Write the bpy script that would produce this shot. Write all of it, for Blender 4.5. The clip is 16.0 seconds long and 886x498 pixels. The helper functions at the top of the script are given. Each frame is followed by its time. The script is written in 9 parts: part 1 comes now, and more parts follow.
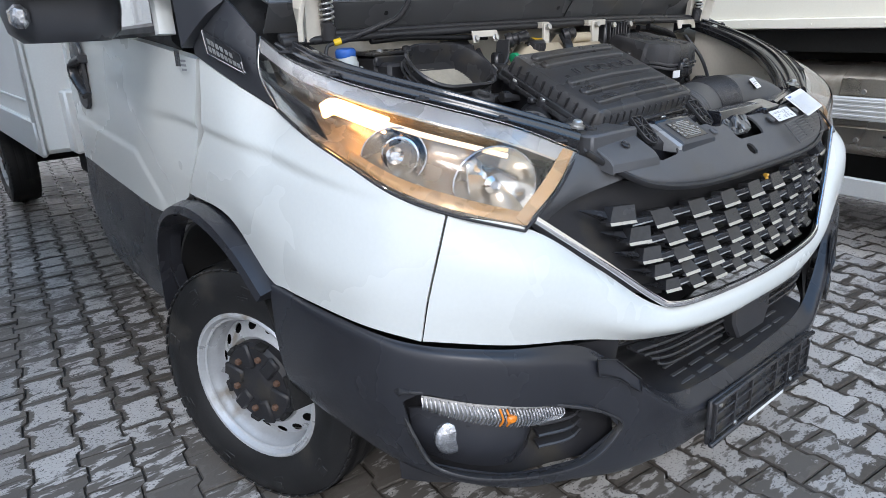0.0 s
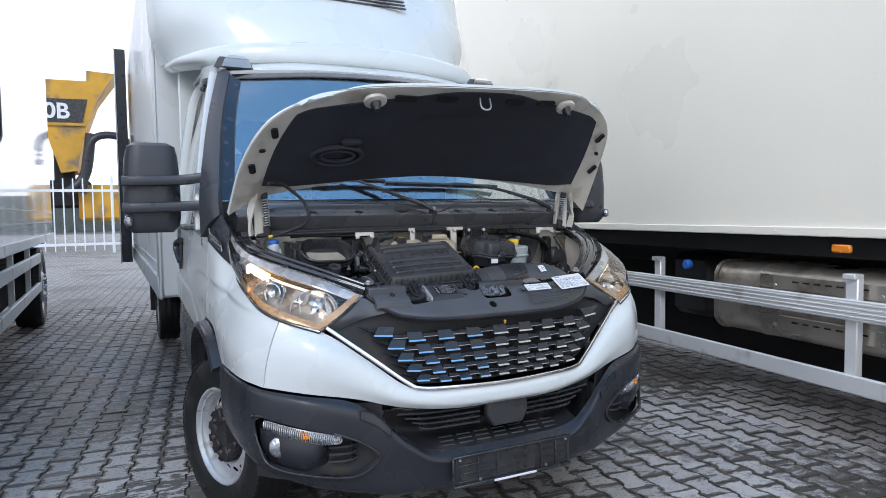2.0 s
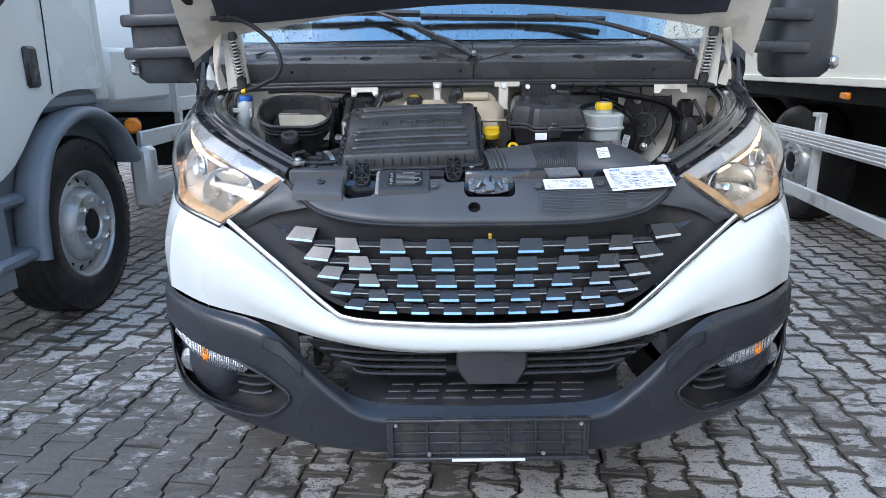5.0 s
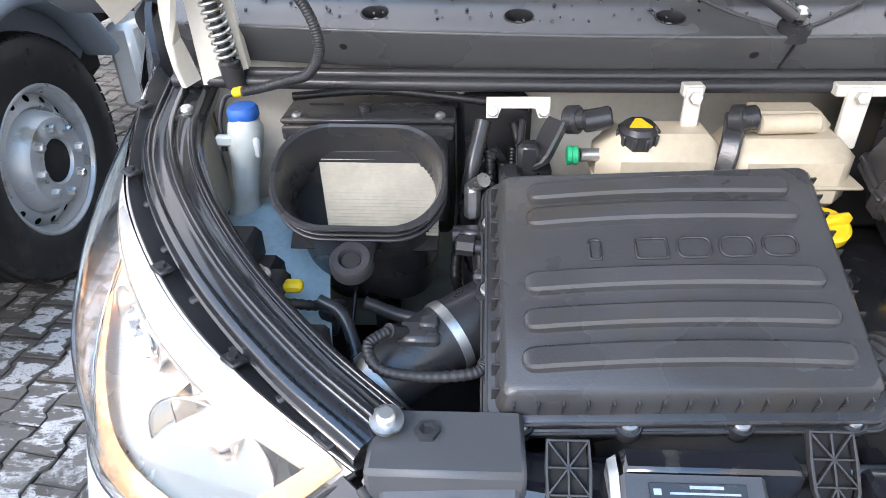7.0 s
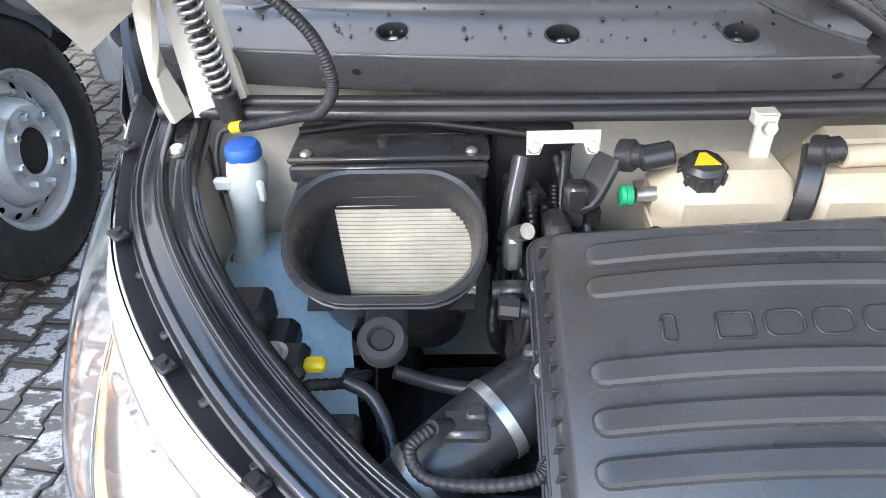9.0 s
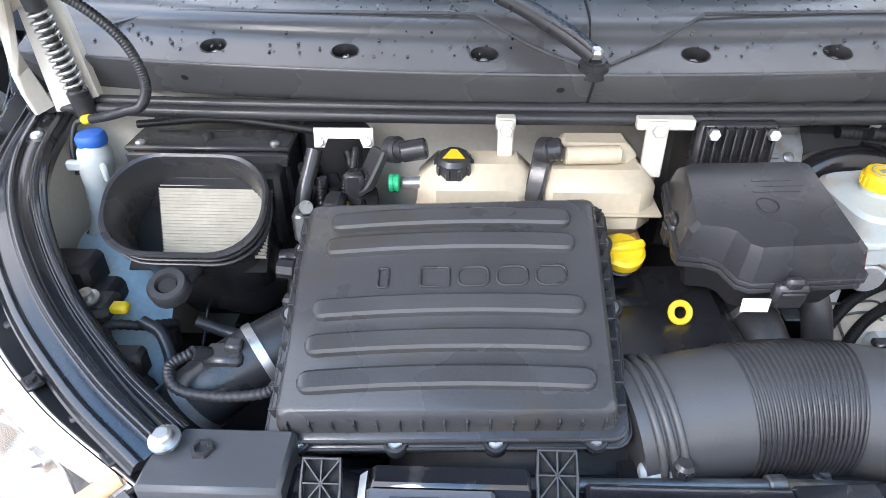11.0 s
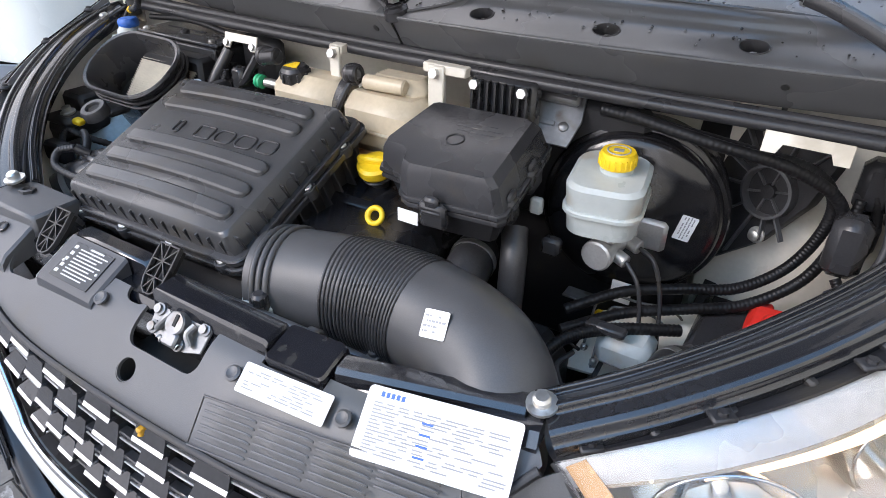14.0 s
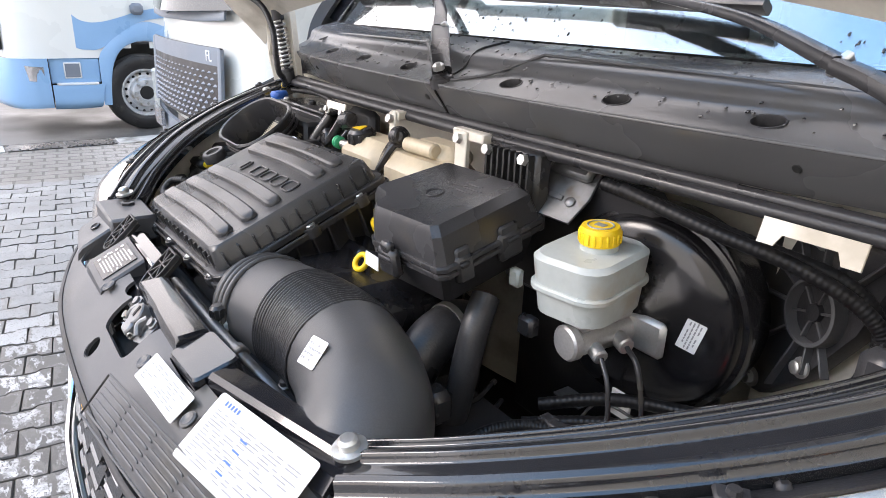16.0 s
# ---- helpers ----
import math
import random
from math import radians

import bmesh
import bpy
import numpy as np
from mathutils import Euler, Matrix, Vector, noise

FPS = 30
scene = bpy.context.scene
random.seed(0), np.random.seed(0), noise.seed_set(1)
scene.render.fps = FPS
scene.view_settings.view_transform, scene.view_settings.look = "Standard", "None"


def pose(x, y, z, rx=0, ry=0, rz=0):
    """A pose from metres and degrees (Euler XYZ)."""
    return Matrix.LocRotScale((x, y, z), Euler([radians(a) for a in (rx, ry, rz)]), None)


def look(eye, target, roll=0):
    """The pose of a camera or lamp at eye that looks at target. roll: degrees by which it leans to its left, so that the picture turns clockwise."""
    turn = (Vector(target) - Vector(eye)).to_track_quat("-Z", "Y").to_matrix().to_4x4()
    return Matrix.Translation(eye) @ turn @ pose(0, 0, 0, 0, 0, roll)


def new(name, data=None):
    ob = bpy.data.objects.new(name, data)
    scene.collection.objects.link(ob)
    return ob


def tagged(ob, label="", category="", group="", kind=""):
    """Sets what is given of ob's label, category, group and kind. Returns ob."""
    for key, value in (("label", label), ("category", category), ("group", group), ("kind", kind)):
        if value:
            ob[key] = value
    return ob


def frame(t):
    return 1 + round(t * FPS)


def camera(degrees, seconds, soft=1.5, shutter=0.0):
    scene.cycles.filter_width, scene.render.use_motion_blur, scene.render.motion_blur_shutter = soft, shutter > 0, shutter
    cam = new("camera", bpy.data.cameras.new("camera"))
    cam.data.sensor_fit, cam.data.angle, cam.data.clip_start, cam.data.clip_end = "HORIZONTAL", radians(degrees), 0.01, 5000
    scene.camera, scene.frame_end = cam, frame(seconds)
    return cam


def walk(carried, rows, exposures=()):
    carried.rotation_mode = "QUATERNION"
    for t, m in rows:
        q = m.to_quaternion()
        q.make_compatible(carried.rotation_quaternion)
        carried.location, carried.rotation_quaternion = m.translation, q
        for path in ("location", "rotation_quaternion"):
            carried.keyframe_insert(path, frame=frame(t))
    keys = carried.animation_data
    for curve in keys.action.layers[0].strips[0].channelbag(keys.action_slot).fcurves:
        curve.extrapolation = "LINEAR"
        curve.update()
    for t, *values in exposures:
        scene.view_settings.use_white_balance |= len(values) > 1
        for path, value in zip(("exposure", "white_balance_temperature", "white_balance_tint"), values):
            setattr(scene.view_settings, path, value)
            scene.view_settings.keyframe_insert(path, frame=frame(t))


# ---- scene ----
cam = camera(67.9, 16.0, 0.5)
PATH = [
    (0, (-1.531, -0.48, 1.281), (-0.328, 0.976, 0.623), -2.1),
    (0.5, (-1.628, -0.862, 1.313), (-0.428, 0.668, 0.848), -1.8),
    (1, (-1.62, -1.233, 1.326), (-0.5, 0.393, 1.003), -1.6),
    (1.5, (-1.512, -1.592, 1.342), (-0.494, 0.121, 1.168), -1.1),
    (2, (-1.338, -1.953, 1.331), (-0.436, -0.172, 1.222), -0.8),
    (2.5, (-1.096, -2.244, 1.287), (-0.356, -0.389, 1.178), -0.4),
    (3, (-0.821, -2.396, 1.233), (-0.329, -0.463, 1.087), -0.0),
    (3.2, (-0.702, -2.383, 1.208), (-0.306, -0.433, 1.005), 0.1),
    (5.3, (-0.099, -1.17, 1.336), (-0.103, 0.752, 0.783), -0.6),
    (5.5, (-0.103, -1.033, 1.354), (-0.112, 0.886, 0.79), -0.6),
    (6, (-0.149, -0.641, 1.422), (-0.179, 1.259, 0.798), -0.4),
    (6.5, (-0.267, -0.341, 1.466), (-0.341, 1.449, 0.578), -0.8),
    (7, (-0.398, -0.089, 1.548), (-0.501, 1.601, 0.484), -1.2),
    (7.5, (-0.483, 0.117, 1.577), (-0.569, 1.746, 0.421), -2.0),
    (8, (-0.5, 0.163, 1.575), (-0.585, 1.756, 0.368), -2.3),
    (8.2, (-0.501, 0.158, 1.578), (-0.586, 1.746, 0.366), -2.4),
    (10.3, (-0.271, -0.076, 1.617), (-0.299, 1.58, 0.496), -1.4),
    (10.5, (-0.238, -0.08, 1.613), (-0.261, 1.582, 0.501), -1.1),
    (11, (-0.167, -0.102, 1.615), (-0.242, 1.572, 0.522), -0.6),
    (11.5, (-0.076, -0.136, 1.61), (-0.23, 1.547, 0.541), -0.4),
    (12, (0.041, -0.161, 1.618), (-0.135, 1.52, 0.548), -0.5),
    (12.5, (0.178, -0.149, 1.613), (-0.049, 1.525, 0.543), -0.2),
    (13, (0.327, -0.132, 1.604), (-0.085, 1.501, 0.526), 0.3),
    (13.5, (0.492, -0.123, 1.568), (-0.125, 1.45, 0.498), 0.8),
    (14, (0.651, -0.124, 1.554), (-0.237, 1.342, 0.523), 1.3),
    (14.5, (0.799, -0.011, 1.527), (-0.416, 1.266, 0.582), 1.9),
    (15, (0.919, 0.104, 1.474), (-0.506, 1.263, 0.682), 2.0),
    (15.5, (0.932, 0.128, 1.45), (-0.557, 1.255, 0.734), 2.1),
    (16, (0.927, 0.129, 1.447), (-0.592, 1.233, 0.758), 2.2),
]
walk(cam, [(t, look(eye, target, roll)) for t, eye, target, roll in PATH],
     [(0.0, 1.38, 6150, 14), (1.0, 1.38, 6050, 14), (2.0, 1.06, 5950, 15), (3.0, 1.07, 5850, 15), (5.5, 1.78, 5900, 14), (6.5, 2.25, 6250, 17), (8.0, 2.6, 6350, 16), (10.5, 2.54, 6150, 16), (12.0, 2.65, 6150, 17), (13.0, 2.52, 6300, 17), (14.0, 2.08, 6450, 18), (16.0, 2.22, 6800, 19)])

# ---- light ----
world = bpy.data.worlds.new("sky")
scene.world = world
world.use_nodes = True
wn = world.node_tree
sky = wn.nodes.new("ShaderNodeTexSky")
sky.sky_type, sky.sun_disc = "NISHITA", False
sky.sun_elevation, sky.sun_rotation = radians(24), radians(215)
sky.air_density, sky.dust_density, sky.ozone_density = 2.2, 0.6, 4.0
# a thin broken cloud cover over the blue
wtc = wn.nodes.new("ShaderNodeTexCoord")
wmap = wn.nodes.new("ShaderNodeMapping")
wmap.inputs["Scale"].default_value = (1.0, 1.0, 2.6)
wno = wn.nodes.new("ShaderNodeTexNoise")
wno.inputs["Scale"].default_value, wno.inputs["Detail"].default_value = 1.7, 6.0
wra = wn.nodes.new("ShaderNodeValToRGB")
wra.color_ramp.elements[0].position, wra.color_ramp.elements[1].position = 0.36, 0.62
wsep = wn.nodes.new("ShaderNodeSeparateXYZ")
wrg = wn.nodes.new("ShaderNodeMapRange")
wrg.inputs["From Min"].default_value, wrg.inputs["From Max"].default_value = 0.30, 0.80
wrg.inputs["To Min"].default_value, wrg.inputs["To Max"].default_value = 0.80, -0.25
wback = wn.nodes.new("ShaderNodeMapRange")
wback.inputs["From Min"].default_value, wback.inputs["From Max"].default_value = 0.02, 0.40
wback.inputs["To Min"].default_value, wback.inputs["To Max"].default_value = 0.0, 0.75
wsum = wn.nodes.new("ShaderNodeMath")
wad = wn.nodes.new("ShaderNodeMath")
wad.operation, wad.use_clamp = "MULTIPLY_ADD", True
wad.inputs[1].default_value = 0.25
wmx = wn.nodes.new("ShaderNodeMixRGB")
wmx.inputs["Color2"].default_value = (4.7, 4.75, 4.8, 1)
wn.links.new(wtc.outputs["Generated"], wmap.inputs["Vector"])
wn.links.new(wmap.outputs[0], wno.inputs["Vector"])
wn.links.new(wno.outputs["Fac"], wra.inputs[0])
wn.links.new(wtc.outputs["Generated"], wsep.inputs[0])
wn.links.new(wsep.outputs["Z"], wrg.inputs["Value"])
wn.links.new(wra.outputs[0], wad.inputs[0])
wn.links.new(wsep.outputs["Y"], wback.inputs["Value"])
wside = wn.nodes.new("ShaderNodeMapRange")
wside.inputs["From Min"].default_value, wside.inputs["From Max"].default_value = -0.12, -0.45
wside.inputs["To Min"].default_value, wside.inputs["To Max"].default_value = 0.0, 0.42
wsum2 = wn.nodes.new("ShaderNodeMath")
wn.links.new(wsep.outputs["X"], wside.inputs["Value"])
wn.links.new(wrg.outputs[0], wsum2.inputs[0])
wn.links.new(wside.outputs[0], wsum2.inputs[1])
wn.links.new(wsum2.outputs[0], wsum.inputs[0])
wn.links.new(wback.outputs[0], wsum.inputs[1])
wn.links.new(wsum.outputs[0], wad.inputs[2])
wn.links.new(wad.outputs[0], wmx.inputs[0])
whs = wn.nodes.new("ShaderNodeHueSaturation")
whs.inputs["Saturation"].default_value, whs.inputs["Value"].default_value = 1.15, 1.3
wn.links.new(sky.outputs[0], whs.inputs["Color"])
wn.links.new(whs.outputs[0], wmx.inputs["Color1"])
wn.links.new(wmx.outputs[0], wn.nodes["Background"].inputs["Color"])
wn.nodes["Background"].inputs["Strength"].default_value = 0.15
sun = new("sun", bpy.data.lights.new("sun", "SUN"))
sun.data.energy, sun.data.angle, sun.data.color = 0.5, radians(20), (1.0, 0.95, 0.88)
sun.matrix_world = look((-6, -9, 8), (0, 0, 0))

# ---- materials ----
MATS = {}


def mat(name, col, rough=0.5, metal=0.0, var=0.12, scale=8.0, fine=120.0, bump=0.0, rvar=0.12, spec=0.5, coat=0.0, trans=0.0, ior=1.45, emit=None, power=0.0, dirt=None, dirt_amt=0.0, dirt_scale=3.0):
    """A surface with variation at two scales, fine relief and optional dirt in blotches."""
    m = bpy.data.materials.new(name)
    m.use_nodes = True
    nt = m.node_tree
    b = nt.nodes["Principled BSDF"]
    geo = nt.nodes.new("ShaderNodeNewGeometry")
    def noise_at(s, detail=4.0):
        n = nt.nodes.new("ShaderNodeTexNoise")
        n.inputs["Scale"].default_value, n.inputs["Detail"].default_value = s, detail
        nt.links.new(geo.outputs["Position"], n.inputs["Vector"])
        return n
    def ramp(src, lo, hi):
        r = nt.nodes.new("ShaderNodeMapRange")
        r.inputs["From Min"].default_value, r.inputs["From Max"].default_value = 0.3, 0.7
        r.inputs["To Min"].default_value, r.inputs["To Max"].default_value = lo, hi
        nt.links.new(src, r.inputs["Value"])
        return r.outputs["Result"]
    big, small = noise_at(scale), noise_at(fine, 2.0)
    add = nt.nodes.new("ShaderNodeMath")
    add.operation = "MULTIPLY"
    nt.links.new(ramp(big.outputs["Fac"], 1 - var, 1 + var), add.inputs[0])
    nt.links.new(ramp(small.outputs["Fac"], 1 - var * 0.6, 1 + var * 0.6), add.inputs[1])
    mul = nt.nodes.new("ShaderNodeVectorMath")
    mul.operation = "SCALE"
    mul.inputs[0].default_value = col
    nt.links.new(add.outputs[0], mul.inputs["Scale"])
    out = mul.outputs[0]
    rough_out = ramp(big.outputs["Fac"], max(0.02, rough - rvar), min(1, rough + rvar))
    if dirt:
        dn = noise_at(dirt_scale, 6.0)
        r = nt.nodes.new("ShaderNodeMapRange")
        r.inputs["From Min"].default_value, r.inputs["From Max"].default_value = 0.62 - dirt_amt * 0.3, 0.72 - dirt_amt * 0.2
        nt.links.new(dn.outputs["Fac"], r.inputs["Value"])
        mx = nt.nodes.new("ShaderNodeMixRGB")
        mx.inputs["Color2"].default_value = (*dirt, 1)
        nt.links.new(r.outputs["Result"], mx.inputs[0])
        nt.links.new(out, mx.inputs["Color1"])
        out = mx.outputs[0]
    nt.links.new(out, b.inputs["Base Color"])
    nt.links.new(rough_out, b.inputs["Roughness"])
    b.inputs["Metallic"].default_value = metal
    b.inputs["Specular IOR Level"].default_value = spec
    b.inputs["Coat Weight"].default_value = coat
    b.inputs["Coat Roughness"].default_value = 0.04
    b.inputs["Coat IOR"].default_value = 2.5 if trans and coat else 1.5
    b.inputs["Transmission Weight"].default_value = trans
    b.inputs["IOR"].default_value = ior
    if emit:
        b.inputs["Emission Color"].default_value = (*emit, 1)
        b.inputs["Emission Strength"].default_value = power
    if bump:
        bp = nt.nodes.new("ShaderNodeBump")
        bp.inputs["Strength"].default_value, bp.inputs["Distance"].default_value = bump, 0.002
        nt.links.new(small.outputs["Fac"], bp.inputs["Height"])
        nt.links.new(bp.outputs[0], b.inputs["Normal"])
    MATS[name] = m
    return m


WHITE = mat("white_paint", (0.665, 0.69, 0.67), 0.28, var=0.02, scale=2, coat=0.6, rvar=0.04)
WHITE_IN = mat("white_paint_inner", (0.64, 0.605, 0.53), 0.36, var=0.05, scale=6, dirt=(0.42, 0.38, 0.31), dirt_amt=0.25, dirt_scale=7)
BOXWHITE = mat("white_box_panel", (0.715, 0.72, 0.70), 0.35, var=0.03, scale=1.5, coat=0.2)
LORRYWHITE = mat("glossy_white_lorry_panel", (0.70, 0.71, 0.70), 0.10, var=0.02, scale=1.5, rvar=0.03, coat=0.8)
TRAILWHITE = mat("cream_trailer_panel", (0.84, 0.805, 0.69), 0.34, var=0.025, scale=0.8, dirt=(0.6, 0.58, 0.52), dirt_amt=0.1, dirt_scale=0.7)
BUMPER = mat("grained_black_bumper", (0.026, 0.027, 0.032), 0.25, var=0.15, scale=4, fine=900, bump=0.12, spec=0.5)
PLASTIC = mat("black_plastic", (0.0325, 0.0325, 0.0351), 0.27, var=0.2, scale=9, fine=500, bump=0.1, dirt=(0.05, 0.046, 0.04), dirt_amt=0.12, dirt_scale=11)
PLASTIC_D = mat("dull_black_plastic", (0.0208, 0.0208, 0.0234), 0.5, var=0.25, scale=9, fine=400, bump=0.15, dirt=(0.04, 0.036, 0.03), dirt_amt=0.2, dirt_scale=9)
GREYPLASTIC = mat("charcoal_plastic_trim", (0.0759, 0.077, 0.0816), 0.40, var=0.12, scale=5, fine=700, bump=0.12, dirt=(0.07, 0.068, 0.063), dirt_amt=0.15, dirt_scale=6)
COWL = mat("grained_cowl_plastic", (0.088, 0.089, 0.092), 0.25, var=0.1, scale=4, fine=800, bump=0.06, dirt=(0.075, 0.073, 0.068), dirt_amt=0.12, dirt_scale=5)
TRIMDARK = mat("dark_grey_body_trim", (0.042, 0.044, 0.050), 0.34, var=0.12, scale=5, fine=700, bump=0.12)
BLACKPAINT = mat("glossy_black_paint", (0.014, 0.0145, 0.018), 0.15, var=0.2, scale=8, rvar=0.06, coat=0.7, dirt=(0.05, 0.048, 0.046), dirt_amt=0.12, dirt_scale=22)
CHANNEL = mat("gleaming_black_paint", (0.019, 0.0195, 0.022), 0.15, var=0.15, scale=8, rvar=0.04, spec=0.5, coat=0.6)
COVERPLASTIC = mat("satin_cover_plastic", (0.052, 0.052, 0.054), 0.28, var=0.15, scale=7, fine=550, bump=0.1, dirt=(0.055, 0.05, 0.044), dirt_amt=0.14, dirt_scale=8)
LOOMBLACK = mat("black_loom_sleeve", (0.009, 0.009, 0.010), 0.42, var=0.25, scale=14, spec=0.3)
DUCTPLASTIC = mat("satin_duct_plastic", (0.0638, 0.0638, 0.066), 0.40, var=0.12, scale=8, fine=600, bump=0.1, dirt=(0.075, 0.07, 0.062), dirt_amt=0.15, dirt_scale=9)
SATIN = mat("satin_black_metal", (0.013, 0.013, 0.015), 0.24, var=0.2, scale=7, spec=0.6)
RUBBER = mat("black_rubber", (0.03, 0.03, 0.0325), 0.36, var=0.2, scale=12, fine=250, bump=0.15)
TYRE = mat("dusty_tyre_rubber", (0.013, 0.013, 0.0135), 0.5, var=0.2, scale=9, fine=160, bump=0.3, dirt=(0.035, 0.032, 0.028), dirt_amt=0.1, dirt_scale=8)
SATINCHROME = mat("satin_chrome", (0.60, 0.61, 0.63), 0.17, metal=1.0, var=0.05, rvar=0.05)
CHROME = mat("chrome", (0.8, 0.81, 0.83), 0.09, metal=1.0, var=0.03, rvar=0.03)
SILVER = mat("silver_wheel_paint", (0.50, 0.515, 0.53), 0.36, metal=0.35, var=0.06, scale=10, dirt=(0.3, 0.27, 0.23), dirt_amt=0.18, dirt_scale=9)
STEEL = mat("zinc_steel", (0.55, 0.55, 0.54), 0.36, metal=0.85, var=0.12, scale=20, dirt=(0.25, 0.22, 0.18), dirt_amt=0.12, dirt_scale=25)
GALV = mat("dull_galvanised_steel", (0.20, 0.205, 0.212), 0.42, metal=0.75, var=0.15, scale=25, dirt=(0.14, 0.12, 0.10), dirt_amt=0.25, dirt_scale=30)
ALU = mat("cast_aluminium", (0.5, 0.5, 0.5), 0.42, metal=0.7, var=0.1, scale=15, fine=300, bump=0.15)
ALURAIL = mat("pale_aluminium_rail", (0.7, 0.71, 0.7), 0.42, metal=0.35, var=0.05, scale=2, dirt=(0.45, 0.44, 0.4), dirt_amt=0.15, dirt_scale=4)
STAINLESS = mat("dull_stainless_steel", (0.5, 0.46, 0.4), 0.34, metal=0.85, var=0.1, scale=3, dirt=(0.26, 0.22, 0.17), dirt_amt=0.3, dirt_scale=4)
TANKPLASTIC = mat("translucent_cream_plastic", (0.53, 0.455, 0.335), 0.42, var=0.08, scale=7, dirt=(0.5, 0.4, 0.26), dirt_amt=0.2, dirt_scale=8)
WHITEPLASTIC = mat("milky_white_plastic", (0.43, 0.465, 0.46), 0.36, var=0.05, scale=12, dirt=(0.40, 0.38, 0.33), dirt_amt=0.2, dirt_scale=14)
BLUEFLUID = mat("pale_blue_tank_plastic", (0.40, 0.54, 0.62), 0.38, var=0.12, scale=8)
BLUECAP = mat("blue_cap_plastic", (0.025, 0.11, 0.42), 0.42, var=0.1, scale=20)
YELLOW = mat("yellow_plastic", (0.82, 0.55, 0.015), 0.4, var=0.08, scale=20)
YELLOWPAINT = mat("yellow_machine_paint", (0.6, 0.32, 0.03), 0.5, var=0.12, scale=1.5, dirt=(0.25, 0.17, 0.09), dirt_amt=0.35, dirt_scale=1.2)
RED = mat("red_plastic", (0.62, 0.03, 0.02), 0.4, var=0.1, scale=20)
GREEN = mat("green_clip_plastic", (0.02, 0.35, 0.16), 0.45, var=0.1, scale=20)
ORANGE = mat("amber_lens_plastic", (0.8, 0.24, 0.02), 0.2, var=0.1, scale=30)
PAPER = mat("white_label_paper", (0.76, 0.77, 0.78), 0.5, var=0.03, scale=20)
INK = mat("grey_label_print", (0.26, 0.265, 0.28), 0.6, var=0.1)
BLUEINK = mat("blue_label_print", (0.05, 0.13, 0.42), 0.6, var=0.1)
PADFELT = mat("black_hood_insulation", (0.036, 0.038, 0.050), 0.85, var=0.25, scale=14, fine=300, bump=0.5)
FILTER = mat("pleated_filter_paper", (0.5, 0.47, 0.4), 0.8, var=0.1, scale=25)
# near-black for underbody parts, and for shade painted into holes and recesses
DARK = mat("dark_underbody_and_shade", (0.012, 0.012, 0.012), 0.8, var=0.3, scale=6, bump=0.2)
SEAT = mat("dark_cab_fabric", (0.03, 0.032, 0.036), 0.85, var=0.2, scale=20, bump=0.3)
GLASS = mat("windscreen_glass", (0.80, 0.90, 0.92), 0.02, trans=1.0, ior=1.75, coat=1.0, var=0.0, rvar=0.01)
LENS = mat("clear_lamp_lens", (0.95, 0.96, 0.97), 0.03, trans=1.0, ior=1.42, var=0.0, rvar=0.015)
REFLECTOR = mat("silvered_reflector", (0.74, 0.72, 0.68), 0.14, metal=1.0, var=0.05, scale=12, rvar=0.06)
HOUSING = mat("grey_lamp_housing", (0.40, 0.40, 0.40), 0.3, metal=0.35, var=0.1, scale=9)
LAMPGLOW = mat("lit_position_lamp", (0.9, 0.5, 0.16), 0.3, var=0.02, emit=(1.0, 0.52, 0.16), power=3.4)
GUIDEGLOW = mat("lit_light_guide", (0.9, 0.8, 0.65), 0.25, var=0.02, emit=(1.0, 0.68, 0.36), power=0.5)
FLUTED = mat("fluted_lamp_glass", (0.42, 0.43, 0.45), 0.14, metal=0.8, var=0.35, scale=70, bump=1.0, fine=160)
FENCEWHITE = mat("white_fence_paint", (0.78, 0.79, 0.79), 0.5, var=0.04, scale=2)
BLUECAB = mat("pale_blue_cab_paint", (0.22, 0.39, 0.60), 0.35, var=0.04, scale=2, coat=0.4)
GREYCAB = mat("blue_grey_cab_plastic", (0.16, 0.185, 0.22), 0.5, var=0.08, scale=4, fine=500, bump=0.15)
AMBERTINT = mat("warm_silver_reflector", (0.46, 0.395, 0.31), 0.24, metal=0.65, var=0.08, scale=14)
AMBERSTRIP = mat("amber_strip_plastic", (0.47, 0.28, 0.13), 0.28, metal=0.3, var=0.08, scale=14)
GRILLE = mat("satin_grille_plastic", (0.0286, 0.0299, 0.0338), 0.2, var=0.15, scale=9, spec=0.5)
WINDOWDARK = mat("tinted_cab_window", (0.03, 0.04, 0.045), 0.06, var=0.1, spec=0.8, rvar=0.02)

# ---- mesh building ----


def catmull(pts, n):
    """n points on a smooth curve through pts."""
    p = [Vector(q) for q in pts]
    if len(p) < 3:
        return [p[0].lerp(p[1], i / (n - 1)) for i in range(n)]
    out, k = [], len(p) - 1
    for i in range(n):
        s = i / (n - 1) * k
        j = min(int(s), k - 1)
        w = s - j
        a = p[j - 1] if j > 0 else p[0] * 2 - p[1]
        b, c = p[j], p[j + 1]
        d = p[j + 2] if j + 2 <= k else p[k] * 2 - p[k - 1]
        out.append(0.5 * ((2 * b) + (c - a) * w + (2 * a - 5 * b + 4 * c - d) * w * w + (3 * b - a - 3 * c + d) * w ** 3))
    return out


